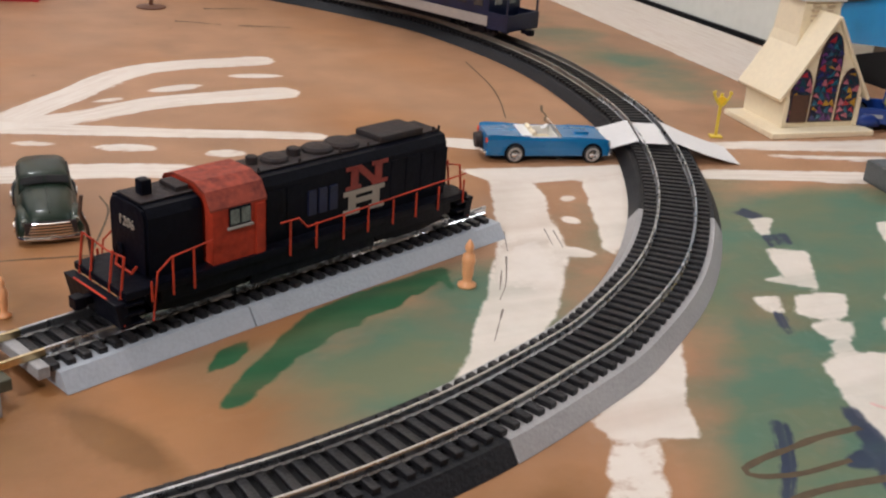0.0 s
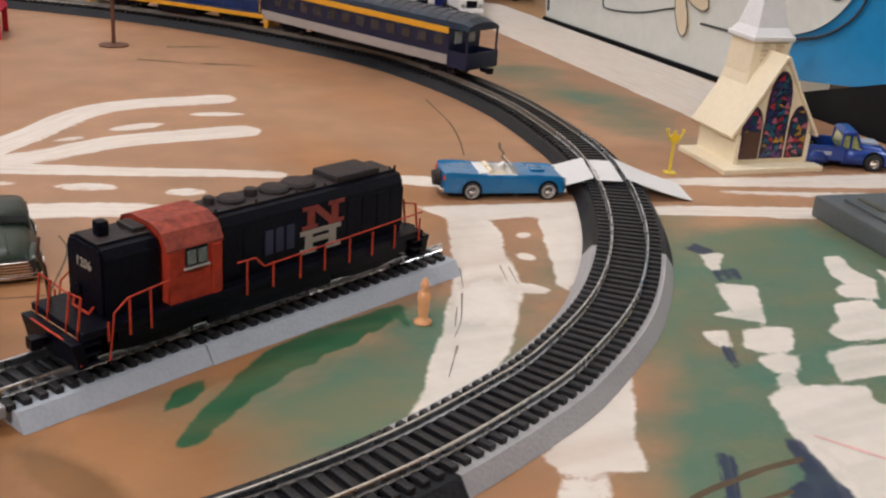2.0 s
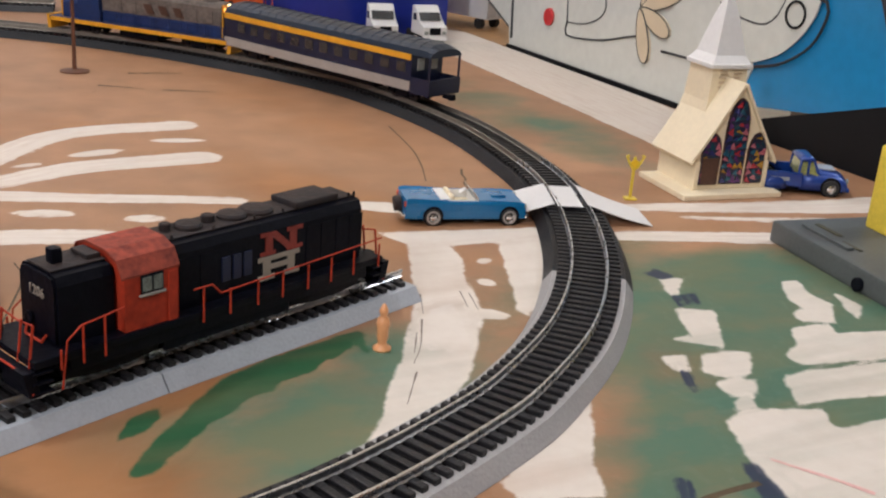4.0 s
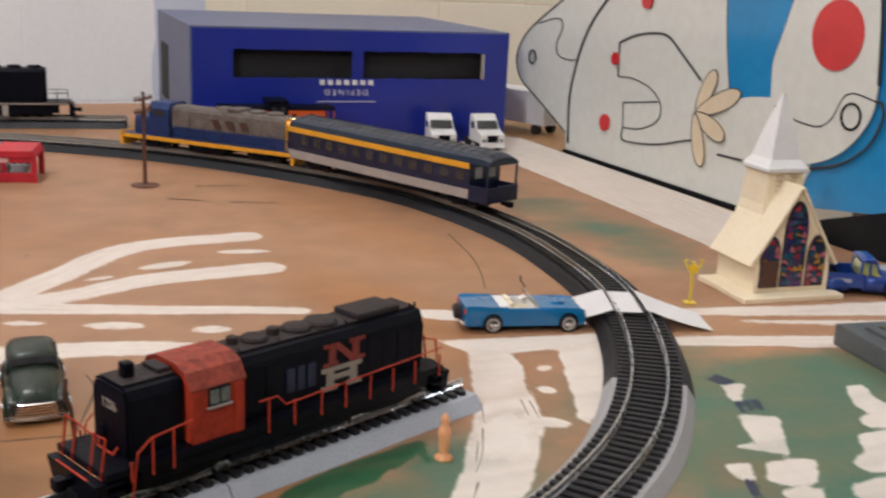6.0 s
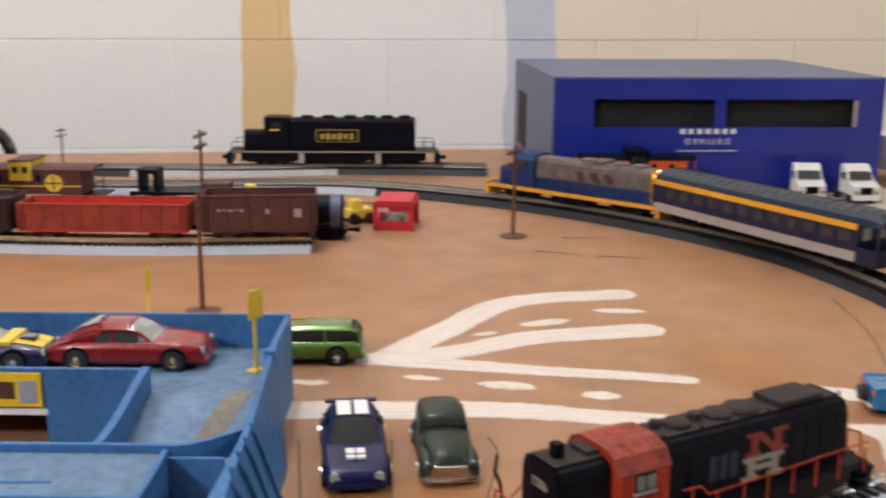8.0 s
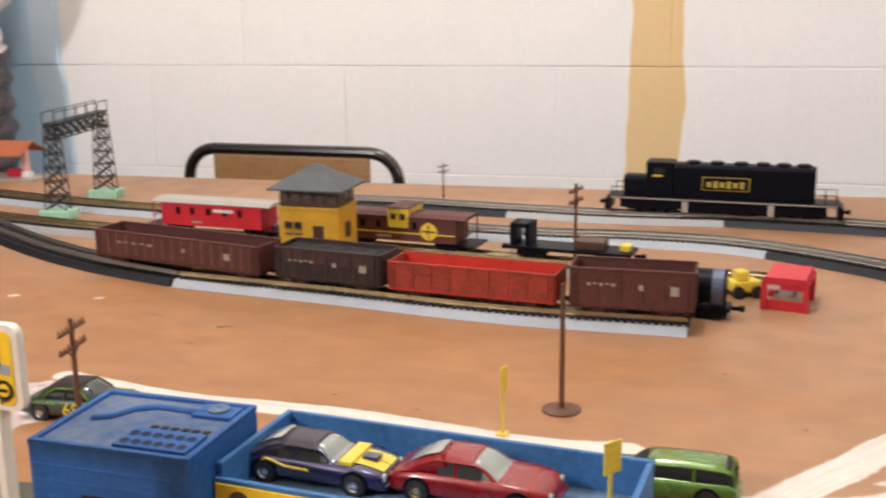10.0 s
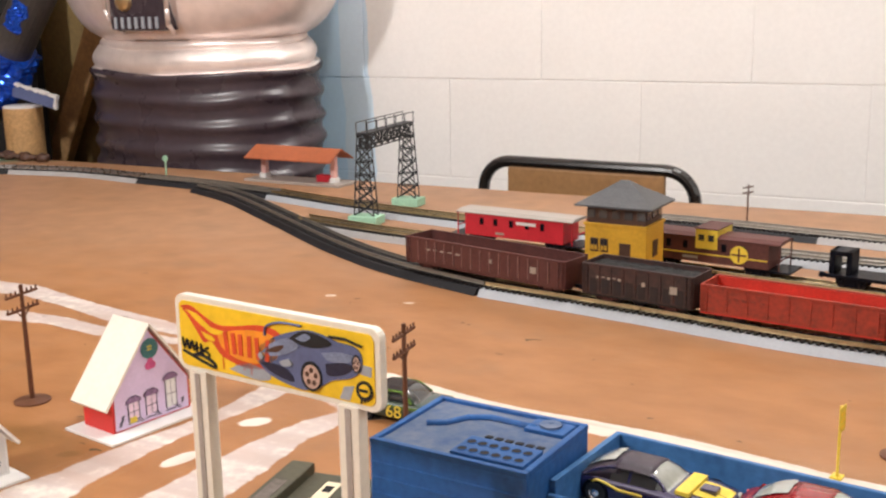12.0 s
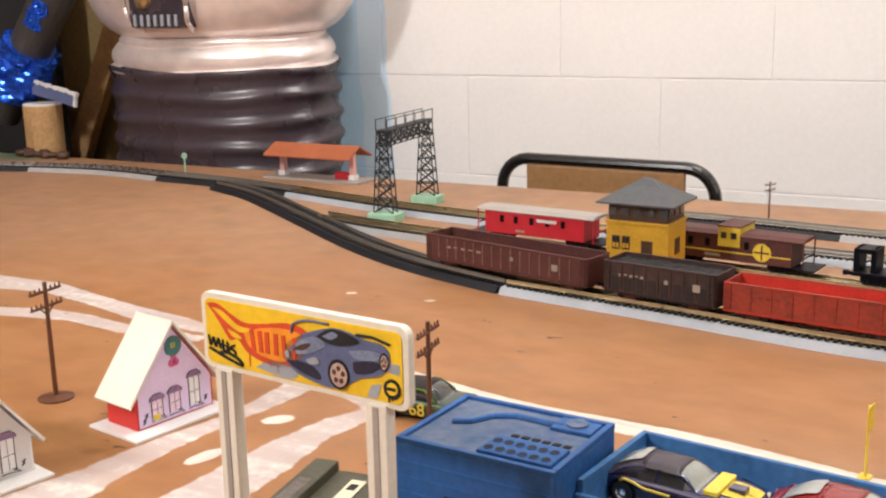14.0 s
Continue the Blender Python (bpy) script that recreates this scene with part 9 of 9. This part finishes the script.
def little_house(place, roof_mat, front_mat, side_mat, label):
    g = thing("toy_house", place, label, "toy house", "little print-fronted houses")
    W, D, e, r = 0.0285, 0.0145, 0.0225, 0.0615
    part("base", cube(-0.039, 0.033, -0.0275, 0.0195, 0, 0.0016, 0.0004), M_WPLASTIC, g)
    outline = [(-W, 0.0016), (W, 0.0016), (W, e), (0.0, r - 0.0012), (-W, e)]
    part("wall", prism(outline, -D, D), side_mat, g)
    inner = [(x * 0.95, 0.0026 + (z - 0.0016) * 0.96) for x, z in outline]
    fp = part("printed_front", prism(inner, -D - 0.0006, -D - 0.0001), front_mat, g)
    for s in (-1, 1):
        part("roof_slope", prism([(s * 0.0001, r + 0.0022), (s * 0.0001, r + 0.0002), (s * (W + 0.0055), e - 0.0055), (s * (W + 0.0065), e - 0.0040)], -D - 0.003, D + 0.003), roof_mat, g, "plain cream roof slope")
    d1 = -D - 0.0008
    for x, h in ((-0.014, 0.012), (-0.001, 0.013), (0.014, 0.019)):
        fr = part("printed_window", cube(x - 0.0040, x + 0.0040, d1 - 0.0001, d1 + 0.0003, 0.0065, 0.0055 + h), M_WPLASTIC if x > 0.01 else M_PRINTPINK, fp, "faint window print")
        part("printed_line", chain([(x - 0.0040, d1, 0.0062), (x - 0.0040, d1, 0.0056 + h), (x + 0.0040, d1, 0.0056 + h), (x + 0.0040, d1, 0.0062)], 0.00035, 5), M_NAVY, fr)
        part("printed_line", chain([(x + 0.0003, d1, 0.0065), (x, d1, 0.0055 + h)], 0.00025, 5), M_LINE, fr)
        part("printed_line", chain([(x - 0.0040, d1, 0.0062 + h * 0.45), (x + 0.0040, d1, 0.0066 + h * 0.45)], 0.00025, 5), M_LINE, fr)
        part("printed_awning", prism([(x - 0.0056, 0.0055 + h), (x + 0.0056, 0.0055 + h), (x + 0.0050, 0.0073 + h), (x + 0.0034, 0.0078 + h), (x + 0.0022, 0.0093 + h), (x - 0.0022, 0.0093 + h), (x - 0.0034, 0.0078 + h), (x - 0.0050, 0.0073 + h)], d1 - 0.0004, d1), M_PRINTPLUM, fr, "plum printed awning")
        part("printed_line", chain([(x - 0.0056, d1 - 0.0003, 0.0055 + h), (x - 0.0050, d1 - 0.0003, 0.0073 + h), (x - 0.0022, d1 - 0.0003, 0.0093 + h), (x + 0.0022, d1 - 0.0003, 0.0093 + h), (x + 0.0050, d1 - 0.0003, 0.0073 + h), (x + 0.0056, d1 - 0.0003, 0.0055 + h)], 0.0003, 5), M_LINE, fr)
        for k in range(3):
            part("printed_step", chain([(x + 0.0015 + 0.0013 * k, d1, 0.0068 - 0.0012 * k), (x + 0.0050 + 0.0010 * k, d1, 0.0066 - 0.0012 * k)], 0.0003, 5), M_NAVY, fr)
        part("printed_step", chain([(x - 0.0045, d1, 0.0046), (x - 0.001, d1, 0.0050), (x + 0.003, d1, 0.0046)], 0.0003, 5), M_NAVY, fr)
    for x, z in ((-0.0235, 0.006), (-0.0220, 0.009), (0.0225, 0.008)):
        part("printed_plant", chain([(x - 0.0012, d1, z - 0.0012), (x + 0.0006, d1, z), (x - 0.0008, d1, z + 0.0010), (x + 0.0012, d1, z + 0.0018)], 0.00045, 5), M_NAVY, fp)
    part("printed_planter", cube(-0.0172, -0.0125, -D - 0.0014, -D - 0.0010, 0.0050, 0.0085), M_YELLOW, fp)
    part("printed_tree", rod(bmesh.new(), (0.0005, -D - 0.0011, r - 0.014), (0.0005, -D - 0.0005, r - 0.014), 0.0064, None, 11), M_TEALP, fp, "round green printed tree")
    for k in range(4):
        part("tree_light", cube(-0.0013 + 0.0018 * (k % 2), -0.0001 + 0.0018 * (k % 2), -D - 0.0014, -D - 0.0010, r - 0.0150 + 0.0018 * (k // 2), r - 0.0138 + 0.0018 * (k // 2)), M_YELLOW, fp)
    for x, z, q in ((-0.0010, 0.0245, 0.0026), (0.0018, 0.0245, 0.0024), (0.0004, 0.0215, 0.0019)):
        part("printed_ribbon", rod(bmesh.new(), (x, -D - 0.0011, r - z), (x, -D - 0.0005, r - z), q, None, 12), M_RIBBON, fp)
    return g


little_house(at(-0.249, 0.7664, 80), M_SIGNCREAM, M_LILAC, M_HOUSERED, "small steep-roofed toy house with lilac printed front")
little_house(at(-0.2725, 0.6455, 78), M_WPLASTIC, M_PAPER, M_WPLASTIC, "small white toy house with printed front")
pad = thing("olive_road_piece", at(-0.093, 0.700, 8), "olive drab plastic road piece below the billboard", "toy road")
part("slab", cube(-0.012, 0.040, -0.130, 0.037, 0.0, 0.005, 0.001), M_OLIVE, pad)
part("raised_kerb", cube(-0.0125, 0.001, -0.130, 0.037, 0.0035, 0.0105, 0.0015), M_OLIVE, pad)
part("kerb_wear", cube(-0.0095, -0.002, -0.030, 0.012, 0.0104, 0.0108, 0.0001), M_CSXGREY, pad, "rubbed grey patch")
part("tape_strip", cube(0.0130, 0.0215, -0.120, 0.0270, 0.0051, 0.0056), M_IVORY, pad, "cream tape strip")
part("tape_mark", cube(0.0150, 0.0195, 0.0150, 0.0215, 0.0057, 0.0060), M_DARK, pad)


# ---- mural board by the table's edge ----
def mural(place):
    """Painted board: local x runs along the board, z up; it faces -y."""
    g = thing("painted_board", place, "painted board with grey, blue and red rounded shapes", "mural board")
    def slab(outline, d0, d1, material, name, label=""):
        return part(name, prism(outline, -d1, -d0), material, g, label)
    part("lower_board", prism([(-0.258, -0.40), (0.30, -0.40), (0.30, 0.066), (0.236, 0.046), (0.152, 0.020), (0.100, 0.003), (-0.258, 0.002)], -0.0064, 0.010), M_MURBLACK, g, "black painted lower board")
    slab([(-0.02, 0.000), (0.26, 0.040), (0.235, 0.095), (0.205, 0.150), (0.16, 0.215), (0.06, 0.31), (-0.06, 0.31), (-0.06, 0.002)], 0.0, 0.0020, M_MURBLUE, "blue_field", "cobalt blue field")
    grey = [(-0.252, -0.02), (-0.261, 0.020), (-0.323, 0.046), (-0.366, 0.063), (-0.382, 0.080), (-0.381, 0.097), (-0.361, 0.119), (-0.320, 0.142), (-0.266, 0.168), (-0.193, 0.205), (-0.020, 0.285), (0.000, 0.285),
            (0.006, 0.145), (0.016, 0.090), (0.066, 0.092), (0.105, 0.070), (0.112, 0.048), (0.100, 0.020), (0.098, -0.02)]
    grey = grey[:1] + [(p.x, p.y) for p in spline(grey[1:11], 0.008)] + grey[11:]
    slab(grey, 0.0021, 0.0036, M_MURGREY, "grey_field", "pale grey rounded field")
    slab([(0.010, 0.088), (-0.004, 0.145), (-0.018, 0.285), (0.100, 0.285), (0.066, 0.151), (0.058, 0.126), (0.060, 0.104), (0.066, 0.090)], 0.0037, 0.0046, M_MURBLUE, "blue_band", "cobalt blue band")
    shape = [(0.060, 0.098), (0.058, 0.126), (0.066, 0.151), (0.080, 0.195), (0.097, 0.240), (0.125, 0.266), (0.150, 0.235), (0.163, 0.175), (0.170, 0.120), (0.164, 0.090), (0.135, 0.062), (0.08, 0.046), (0.035, 0.050), (0.008, 0.083), (0.030, 0.094)]
    slab([(p.x, p.y) for p in spline(shape + shape[:1], 0.006)][:-1], 0.0037, 0.0050, M_MURGREY, "grey_shape", "grey rounded shape")
    def line(pts, r=0.0016, curved=True):
        if curved and len(pts) > 2:
            pts = [(p.x, p.y) for p in spline(pts, 0.007)]
        part("black_outline", chain([(x, -0.0040, z) for x, z in pts], r * 0.8, 6), M_MURLINE, g)
    line([(-0.261, 0.020), (-0.323, 0.046), (-0.366, 0.063), (-0.382, 0.080), (-0.381, 0.097), (-0.361, 0.119), (-0.320, 0.142), (-0.266, 0.168), (-0.193, 0.205)], 0.0012)
    line([(-0.253, 0.009), (-0.256, 0.060), (-0.243, 0.105), (-0.224, 0.137), (-0.194, 0.165), (-0.153, 0.195), (-0.118, 0.215)], 0.0018)
    line([(-0.334, 0.131), (-0.308, 0.137), (-0.285, 0.138), (-0.283, 0.127), (-0.293, 0.112), (-0.287, 0.100), (-0.266, 0.097), (-0.247, 0.099)], 0.0009)
    line([(-0.166, 0.090), (-0.168, 0.123)], 0.0011, False)
    line([(-0.168, 0.123), (-0.145, 0.131), (-0.114, 0.136), (-0.088, 0.135), (-0.061, 0.119), (-0.033, 0.101)], 0.0014)
    line([(-0.166, 0.090), (-0.139, 0.091), (-0.106, 0.084), (-0.089, 0.070), (-0.094, 0.056), (-0.120, 0.045), (-0.150, 0.042)], 0.0008)
    line([(-0.150, 0.042), (-0.153, 0.066), (-0.097, 0.074)], 0.0008, False)
    line([(-0.150, 0.042), (-0.150, 0.030), (-0.118, 0.031), (-0.084, 0.036), (-0.049, 0.045), (-0.030, 0.049)], 0.0011)
    line([(0.000, 0.041), (0.044, 0.042), (0.074, 0.043), (0.110, 0.048)], 0.0013)
    line([(0.066, 0.092), (0.082, 0.086), (0.100, 0.083), (0.118, 0.083), (0.130, 0.091), (0.143, 0.111), (0.175, 0.108)], 0.0016)
    line([(0.175, 0.108), (0.178, 0.098), (0.168, 0.076), (0.142, 0.058), (0.110, 0.049)], 0.0014)
    line([(0.066, 0.092), (0.060, 0.105), (0.058, 0.126), (0.066, 0.151), (0.080, 0.195), (0.097, 0.240)], 0.0014)
    line([(-0.018, 0.240), (-0.004, 0.145), (0.010, 0.088)], 0.0012)
    line([(0.170, 0.120), (0.163, 0.175), (0.150, 0.235)], 0.0017)
    line([(0.262, 0.040), (0.235, 0.095), (0.205, 0.150), (0.16, 0.215)], 0.0022)
    for x, z, r in ((0.125, 0.152, 0.026), (-0.182, 0.042, 0.0085), (-0.172, 0.107, 0.0062), (-0.125, 0.166, 0.0085)):
        part("red_disc", rod(bmesh.new(), (x, -0.0062, z), (x, -0.0040, z), r, None, 32), M_MURRED, g, "glossy red disc")
    for x, z, r in ((-0.343, 0.093, 0.0075), (0.149, 0.095, 0.0095)):
        part("ring_mark", chain([(x + r * math.cos(a * math.pi / 8), -0.0056, z + r * math.sin(a * math.pi / 8)) for a in range(17)], 0.0010), M_MURBLACK, g)
    for n, (a, l) in enumerate(((60, 0.046), (23, 0.064), (-20, 0.047), (-70, 0.048))):
        c, s = math.cos(math.radians(a)), math.sin(math.radians(a))
        loop = []
        for i in range(14):
            t = 2 * math.pi * i / 14
            u, v = l * 0.5 + l * 0.5 * math.cos(t), 0.0082 * math.sin(t) * (1.0 + 0.25 * math.cos(t))
            loop.append((-0.035 + u * c - v * s, 0.072 + u * s + v * c))
        part("black_outline", chain([(x, -0.0050 - 0.0004 * n, z) for x, z in loop + loop[:1]], 0.0006, 5), M_MURLINE, g)
        part("cream_petal", prism(loop, -0.0052 - 0.0004 * n, -0.0036), M_MURCREAM, g, "cream petal shape")
    return g


mural(Matrix.Translation((0.884, 0.945, 0)) @ Matrix.Rotation(math.radians(-90), 4, "Z"))


# ---- behind the table ----
def tube_chair(place):
    g = thing("folding_chair", place, "folding chair with black tubular frame and brown board back", "chair")
    pts = []
    for cx, cz, a0, a1 in ((0.118, 0.0, 0, 90), (-0.118, 0.0, 90, 180)):
        for i in range(7):
            a = math.radians(a0 + (a1 - a0) * i / 6)
            pts.append((cx + 0.042 * math.cos(a), 0, cz + 0.042 * math.sin(a)))
    pts = [(0.163, 0.004, -0.70)] + pts + [(-0.163, 0.004, -0.70)]
    part("back_frame", chain(pts, 0.0085, 12), M_TUBE, g)
    part("backrest", cube(-0.118, 0.118, -0.006, 0.004, -0.16, 0.036, 0.004), M_WOOD, g, "brown fibreboard backrest")
    part("seat", cube(-0.15, 0.15, -0.02, 0.20, -0.40, -0.38, 0.006), M_WOOD, g)
    for s in (-1, 1):
        part("front_leg", rod(bmesh.new(), (s * 0.15, 0.19, -0.39), (s * 0.155, 0.17, -0.745), 0.0085, None, 12), M_TUBE, g)
    return g


tube_chair(Matrix.Translation((-0.306, 1.715, -0.017)) @ Matrix.Rotation(math.radians(-3), 4, "Z"))


def inflatable(place):
    """A tall ribbed cushion: folded black body below, silver rolls and a wide silver bowl above."""
    g = thing("ribbed_cushion", place, "tall black and silver ribbed vinyl cushion by the wall", "cushion")
    def skin(name, profile, material, sag=0.0, wave=0.0, label="", seg=72):
        rings = []
        for z, r in profile:
            ring = []
            for x, y, _ in ring_xy(0, 0, 0, 1, 1, seg):
                q = 1 + 0.012 * noise.noise((x * 2.2, y * 2.2, z * 9))
                ring.append((x * r * q, y * r * q * 0.55, z + sag * y + wave * (math.sin(4 * math.atan2(y, x) + z * 31) + 1.5 * noise.noise((x * 2, y * 2, z * 14)))))
            rings.append(ring)
        return part(name, loft(rings), material, g, label, smooth=True)
    folds = []
    top = 0.158
    for k in range(9):
        p = (0.037, 0.041, 0.040, 0.042)[k % 4]
        for i in range(12):
            u = i / 12
            ridge = (0.5 + 0.5 * math.cos(2 * math.pi * (u - 0.12))) ** 1.7
            folds.append((top - p * u, 0.2205 + 0.0085 * ridge - 0.002 * (k == 8)))
        top -= p
    skin("black_body", folds[::-1], M_SATINBLK, 0.012, 0.0022, "folded black vinyl body")
    def roll(z0, z1, r0, r1, bulge, name, sag=0.010, wave=0.0012):
        skin(name, [(z0 + (z1 - z0) * i / 10, r0 + (r1 - r0) * i / 10 + bulge * math.sin(math.pi * i / 10)) for i in range(11)], M_SILVER, sag, wave)
    roll(0.148, 0.161, 0.2225, 0.2210, 0.0060, "silver_piping", 0.014)
    roll(0.158, 0.196, 0.212, 0.206, 0.0110, "silver_roll", 0.012)
    roll(0.193, 0.208, 0.198, 0.196, 0.0060, "silver_roll", 0.010)
    bowl = [(0.204, 0.190), (0.209, 0.204), (0.217, 0.220), (0.230, 0.236), (0.248, 0.250), (0.270, 0.262), (0.300, 0.272), (0.340, 0.278), (0.400, 0.276), (0.440, 0.262)]
    skin("silver_bowl", bowl, M_SILVER, 0.004)
    part("dark_front", cube(-0.058, 0.058, -0.150, -0.10, 0.216, 0.40, 0.012), M_SATINBLK, g, "dark front window")
    for k in range(7):
        part("window_slat", cube(-0.046 + 0.014 * k, -0.041 + 0.014 * k, -0.1525, -0.149, 0.220, 0.238, 0.0008), M_SIGNGREY, g)
    for s in (-1, 1):
        part("window_piping", chain([(s * 0.052, -0.126, 0.212), (s * 0.059, -0.146, 0.226), (s * 0.063, -0.152, 0.250), (s * 0.066, -0.156, 0.30)], 0.0038, 8), M_SILVER, g, "silver piping", True)
    part("amber_lamp", lathe([(0.016, 0), (0.014, 0.006), (0.007, 0.011), (0.0005, 0.012)], 18), M_BRASSRAIL, g, place=pose(-0.024, -0.150, 0.262, 90, 0, 0))
    part("pedestal", cube(-0.19, 0.19, -0.10, 0.10, FLOOR + 0.0, -0.195, 0.01), M_DARK, g)
    return g


inflatable(at(-1.004, 1.752, 0))

# clutter in the corner beyond the table
# black sheet added where the corner lies in darkness
curtain = tagged(part("dark_corner_sheet", cube(-1.95, -1.415, 1.765, 1.785, FLOOR, 0.75, 0.004), M_DARK), "black sheet added to darken the corner", "curtain")
back_panel = tagged(part("brown_panel", cube(-1.54, -1.245, 1.866, 1.8855, FLOOR, 0.80, 0.003), M_PANEL), "olive-brown board standing against the wall", "board")
plank = thing("leaning_plank", Matrix.Translation((-1.366, 1.822, 0.10)) @ pose(0, 0, 0, 0, 27.3, 0), "narrow brown timber plank leaning on the wall", "plank")
part("board", cube(-0.024, 0.024, -0.011, 0.011, -0.90, 0.45, 0.004), M_WOODPOST, plank)
log = thing("cardboard_tube", at(-1.342, 1.66, 0, -0.036), "short thick cardboard tube with a pale cut rim", "tube")
part("stem", lathe([(0.033, -0.10), (0.033, 0.0), (0.0335, 0.116), (0.033, 0.121)], 28), M_WOODPALE, log, smooth=False)
part("cut_top", lathe([(0.0332, 0.1195), (0.0334, 0.1222), (0.0300, 0.1238), (0.0280, 0.1226), (0.0005, 0.1215)], 28), M_PAPER, log, "pale cut rim")
part("shelf", cube(-0.35, 0.10, -0.035, 0.09, -0.14, -0.10, 0.004), M_DARK, log)
rag = bmesh.new()
for k in range(9):
    m = Matrix.Translation((-0.052 + 0.013 * k, 0.004 * math.sin(k * 2.1), 0.006)) @ Matrix.Diagonal((0.013, 0.009, 0.007 + 0.003 * math.sin(k * 1.7), 1))
    bmesh.ops.create_icosphere(rag, subdivisions=2, radius=1, matrix=m)
for v in rag.verts:
    v.co += Vector((0.4, 0.4, 1.0)) * 0.004 * noise.noise(v.co * 90)
    v.co.z = max(0.0003, v.co.z)
tagged(part("dark_rag", rag, M_DKBROWN, None, "", True, at(-1.285, 1.600, 0)), "crumpled dark brown rag at the table's edge", "rag")
foil = thing("foil_tube", Matrix.Translation((-1.362, 1.668, 0.190)) @ pose(0, 0, 0, 0, 38.6, 0), "dark tube with crumpled blue foil wraps", "tube")
part("tube", rod(bmesh.new(), (0, 0, -0.160), (0, 0, 0.30), 0.036, None, 28), M_TUBEGREY, foil, "dark tube")


def foil_wrap(z0, z1, r0, r1, label):
    n, m = 26, 30
    rings = []
    for i in range(n + 1):
        u = i / n
        z, r = z0 + (z1 - z0) * u, r0 + (r1 - r0) * u
        ring = []
        for k in range(m):
            a = 2 * math.pi * k / m
            x, y = math.cos(a), math.sin(a)
            q = r * (1 + 0.30 * noise.noise((x * r * 55, y * r * 55, z * 45)) + 0.10 * noise.noise((x * r * 160, y * r * 160, z * 140)))
            ring.append((x * q, y * q, z + 0.006 * noise.noise((x * 2, y * 2, z0 * 50))))
        rings.append(ring)
    return part("foil_wrap", loft(rings), M_FOIL, foil, label)


foil_wrap(-0.105, -0.004, 0.046, 0.050, "loose crumpled blue foil wrap")
scrap = bmesh.new()
rows = []
for i in range(15):
    z = 0.046 + 0.058 * i / 14
    row = []
    for k in range(11):
        a = math.radians(-98 + 5.0 * k + 6 * math.sin(i * 0.8))
        q = 0.0375 + 0.0035 * noise.noise((k * 0.9, i * 0.7, 3.1))
        row.append(scrap.verts.new((q * math.cos(a), q * math.sin(a), z)))
    rows.append(row)
for r0, r1 in zip(rows, rows[1:]):
    for k in range(10):
        scrap.faces.new((r0[k], r0[k + 1], r1[k + 1], r1[k]))
part("foil_scrap", scrap, M_FOIL, foil, "scrap of blue foil stuck on the tube")
lab = thing("paper_label", Matrix.Translation((-1.303, 1.655, 0.106)) @ pose(0, 0, 0, 0, 11.5, 0), "dark card with a white torn edge", "card")
part("card", cube(-0.052, 0.052, -0.0025, 0.0025, -0.013, 0.011, 0.001), M_SIGNBLUE, lab)
torn = bmesh.new()
edge_rng = random.Random(5)
for k in range(26):
    x = -0.054 + 0.0042 * k
    block(torn, x, x + 0.0046, -0.0038, 0.0030, 0.0075 + edge_rng.uniform(-0.0015, 0.0015), 0.0125 + edge_rng.uniform(-0.0015, 0.0015), 0.0004)
for k in range(5):
    block(torn, 0.049 + edge_rng.uniform(-0.001, 0.001), 0.0545 + edge_rng.uniform(-0.001, 0.001), -0.0036, 0.0028, -0.013 + 0.0045 * k, -0.0083 + 0.0045 * k, 0.0004)
part("torn_edge", torn, M_PAPER, lab, "white torn paper edge")
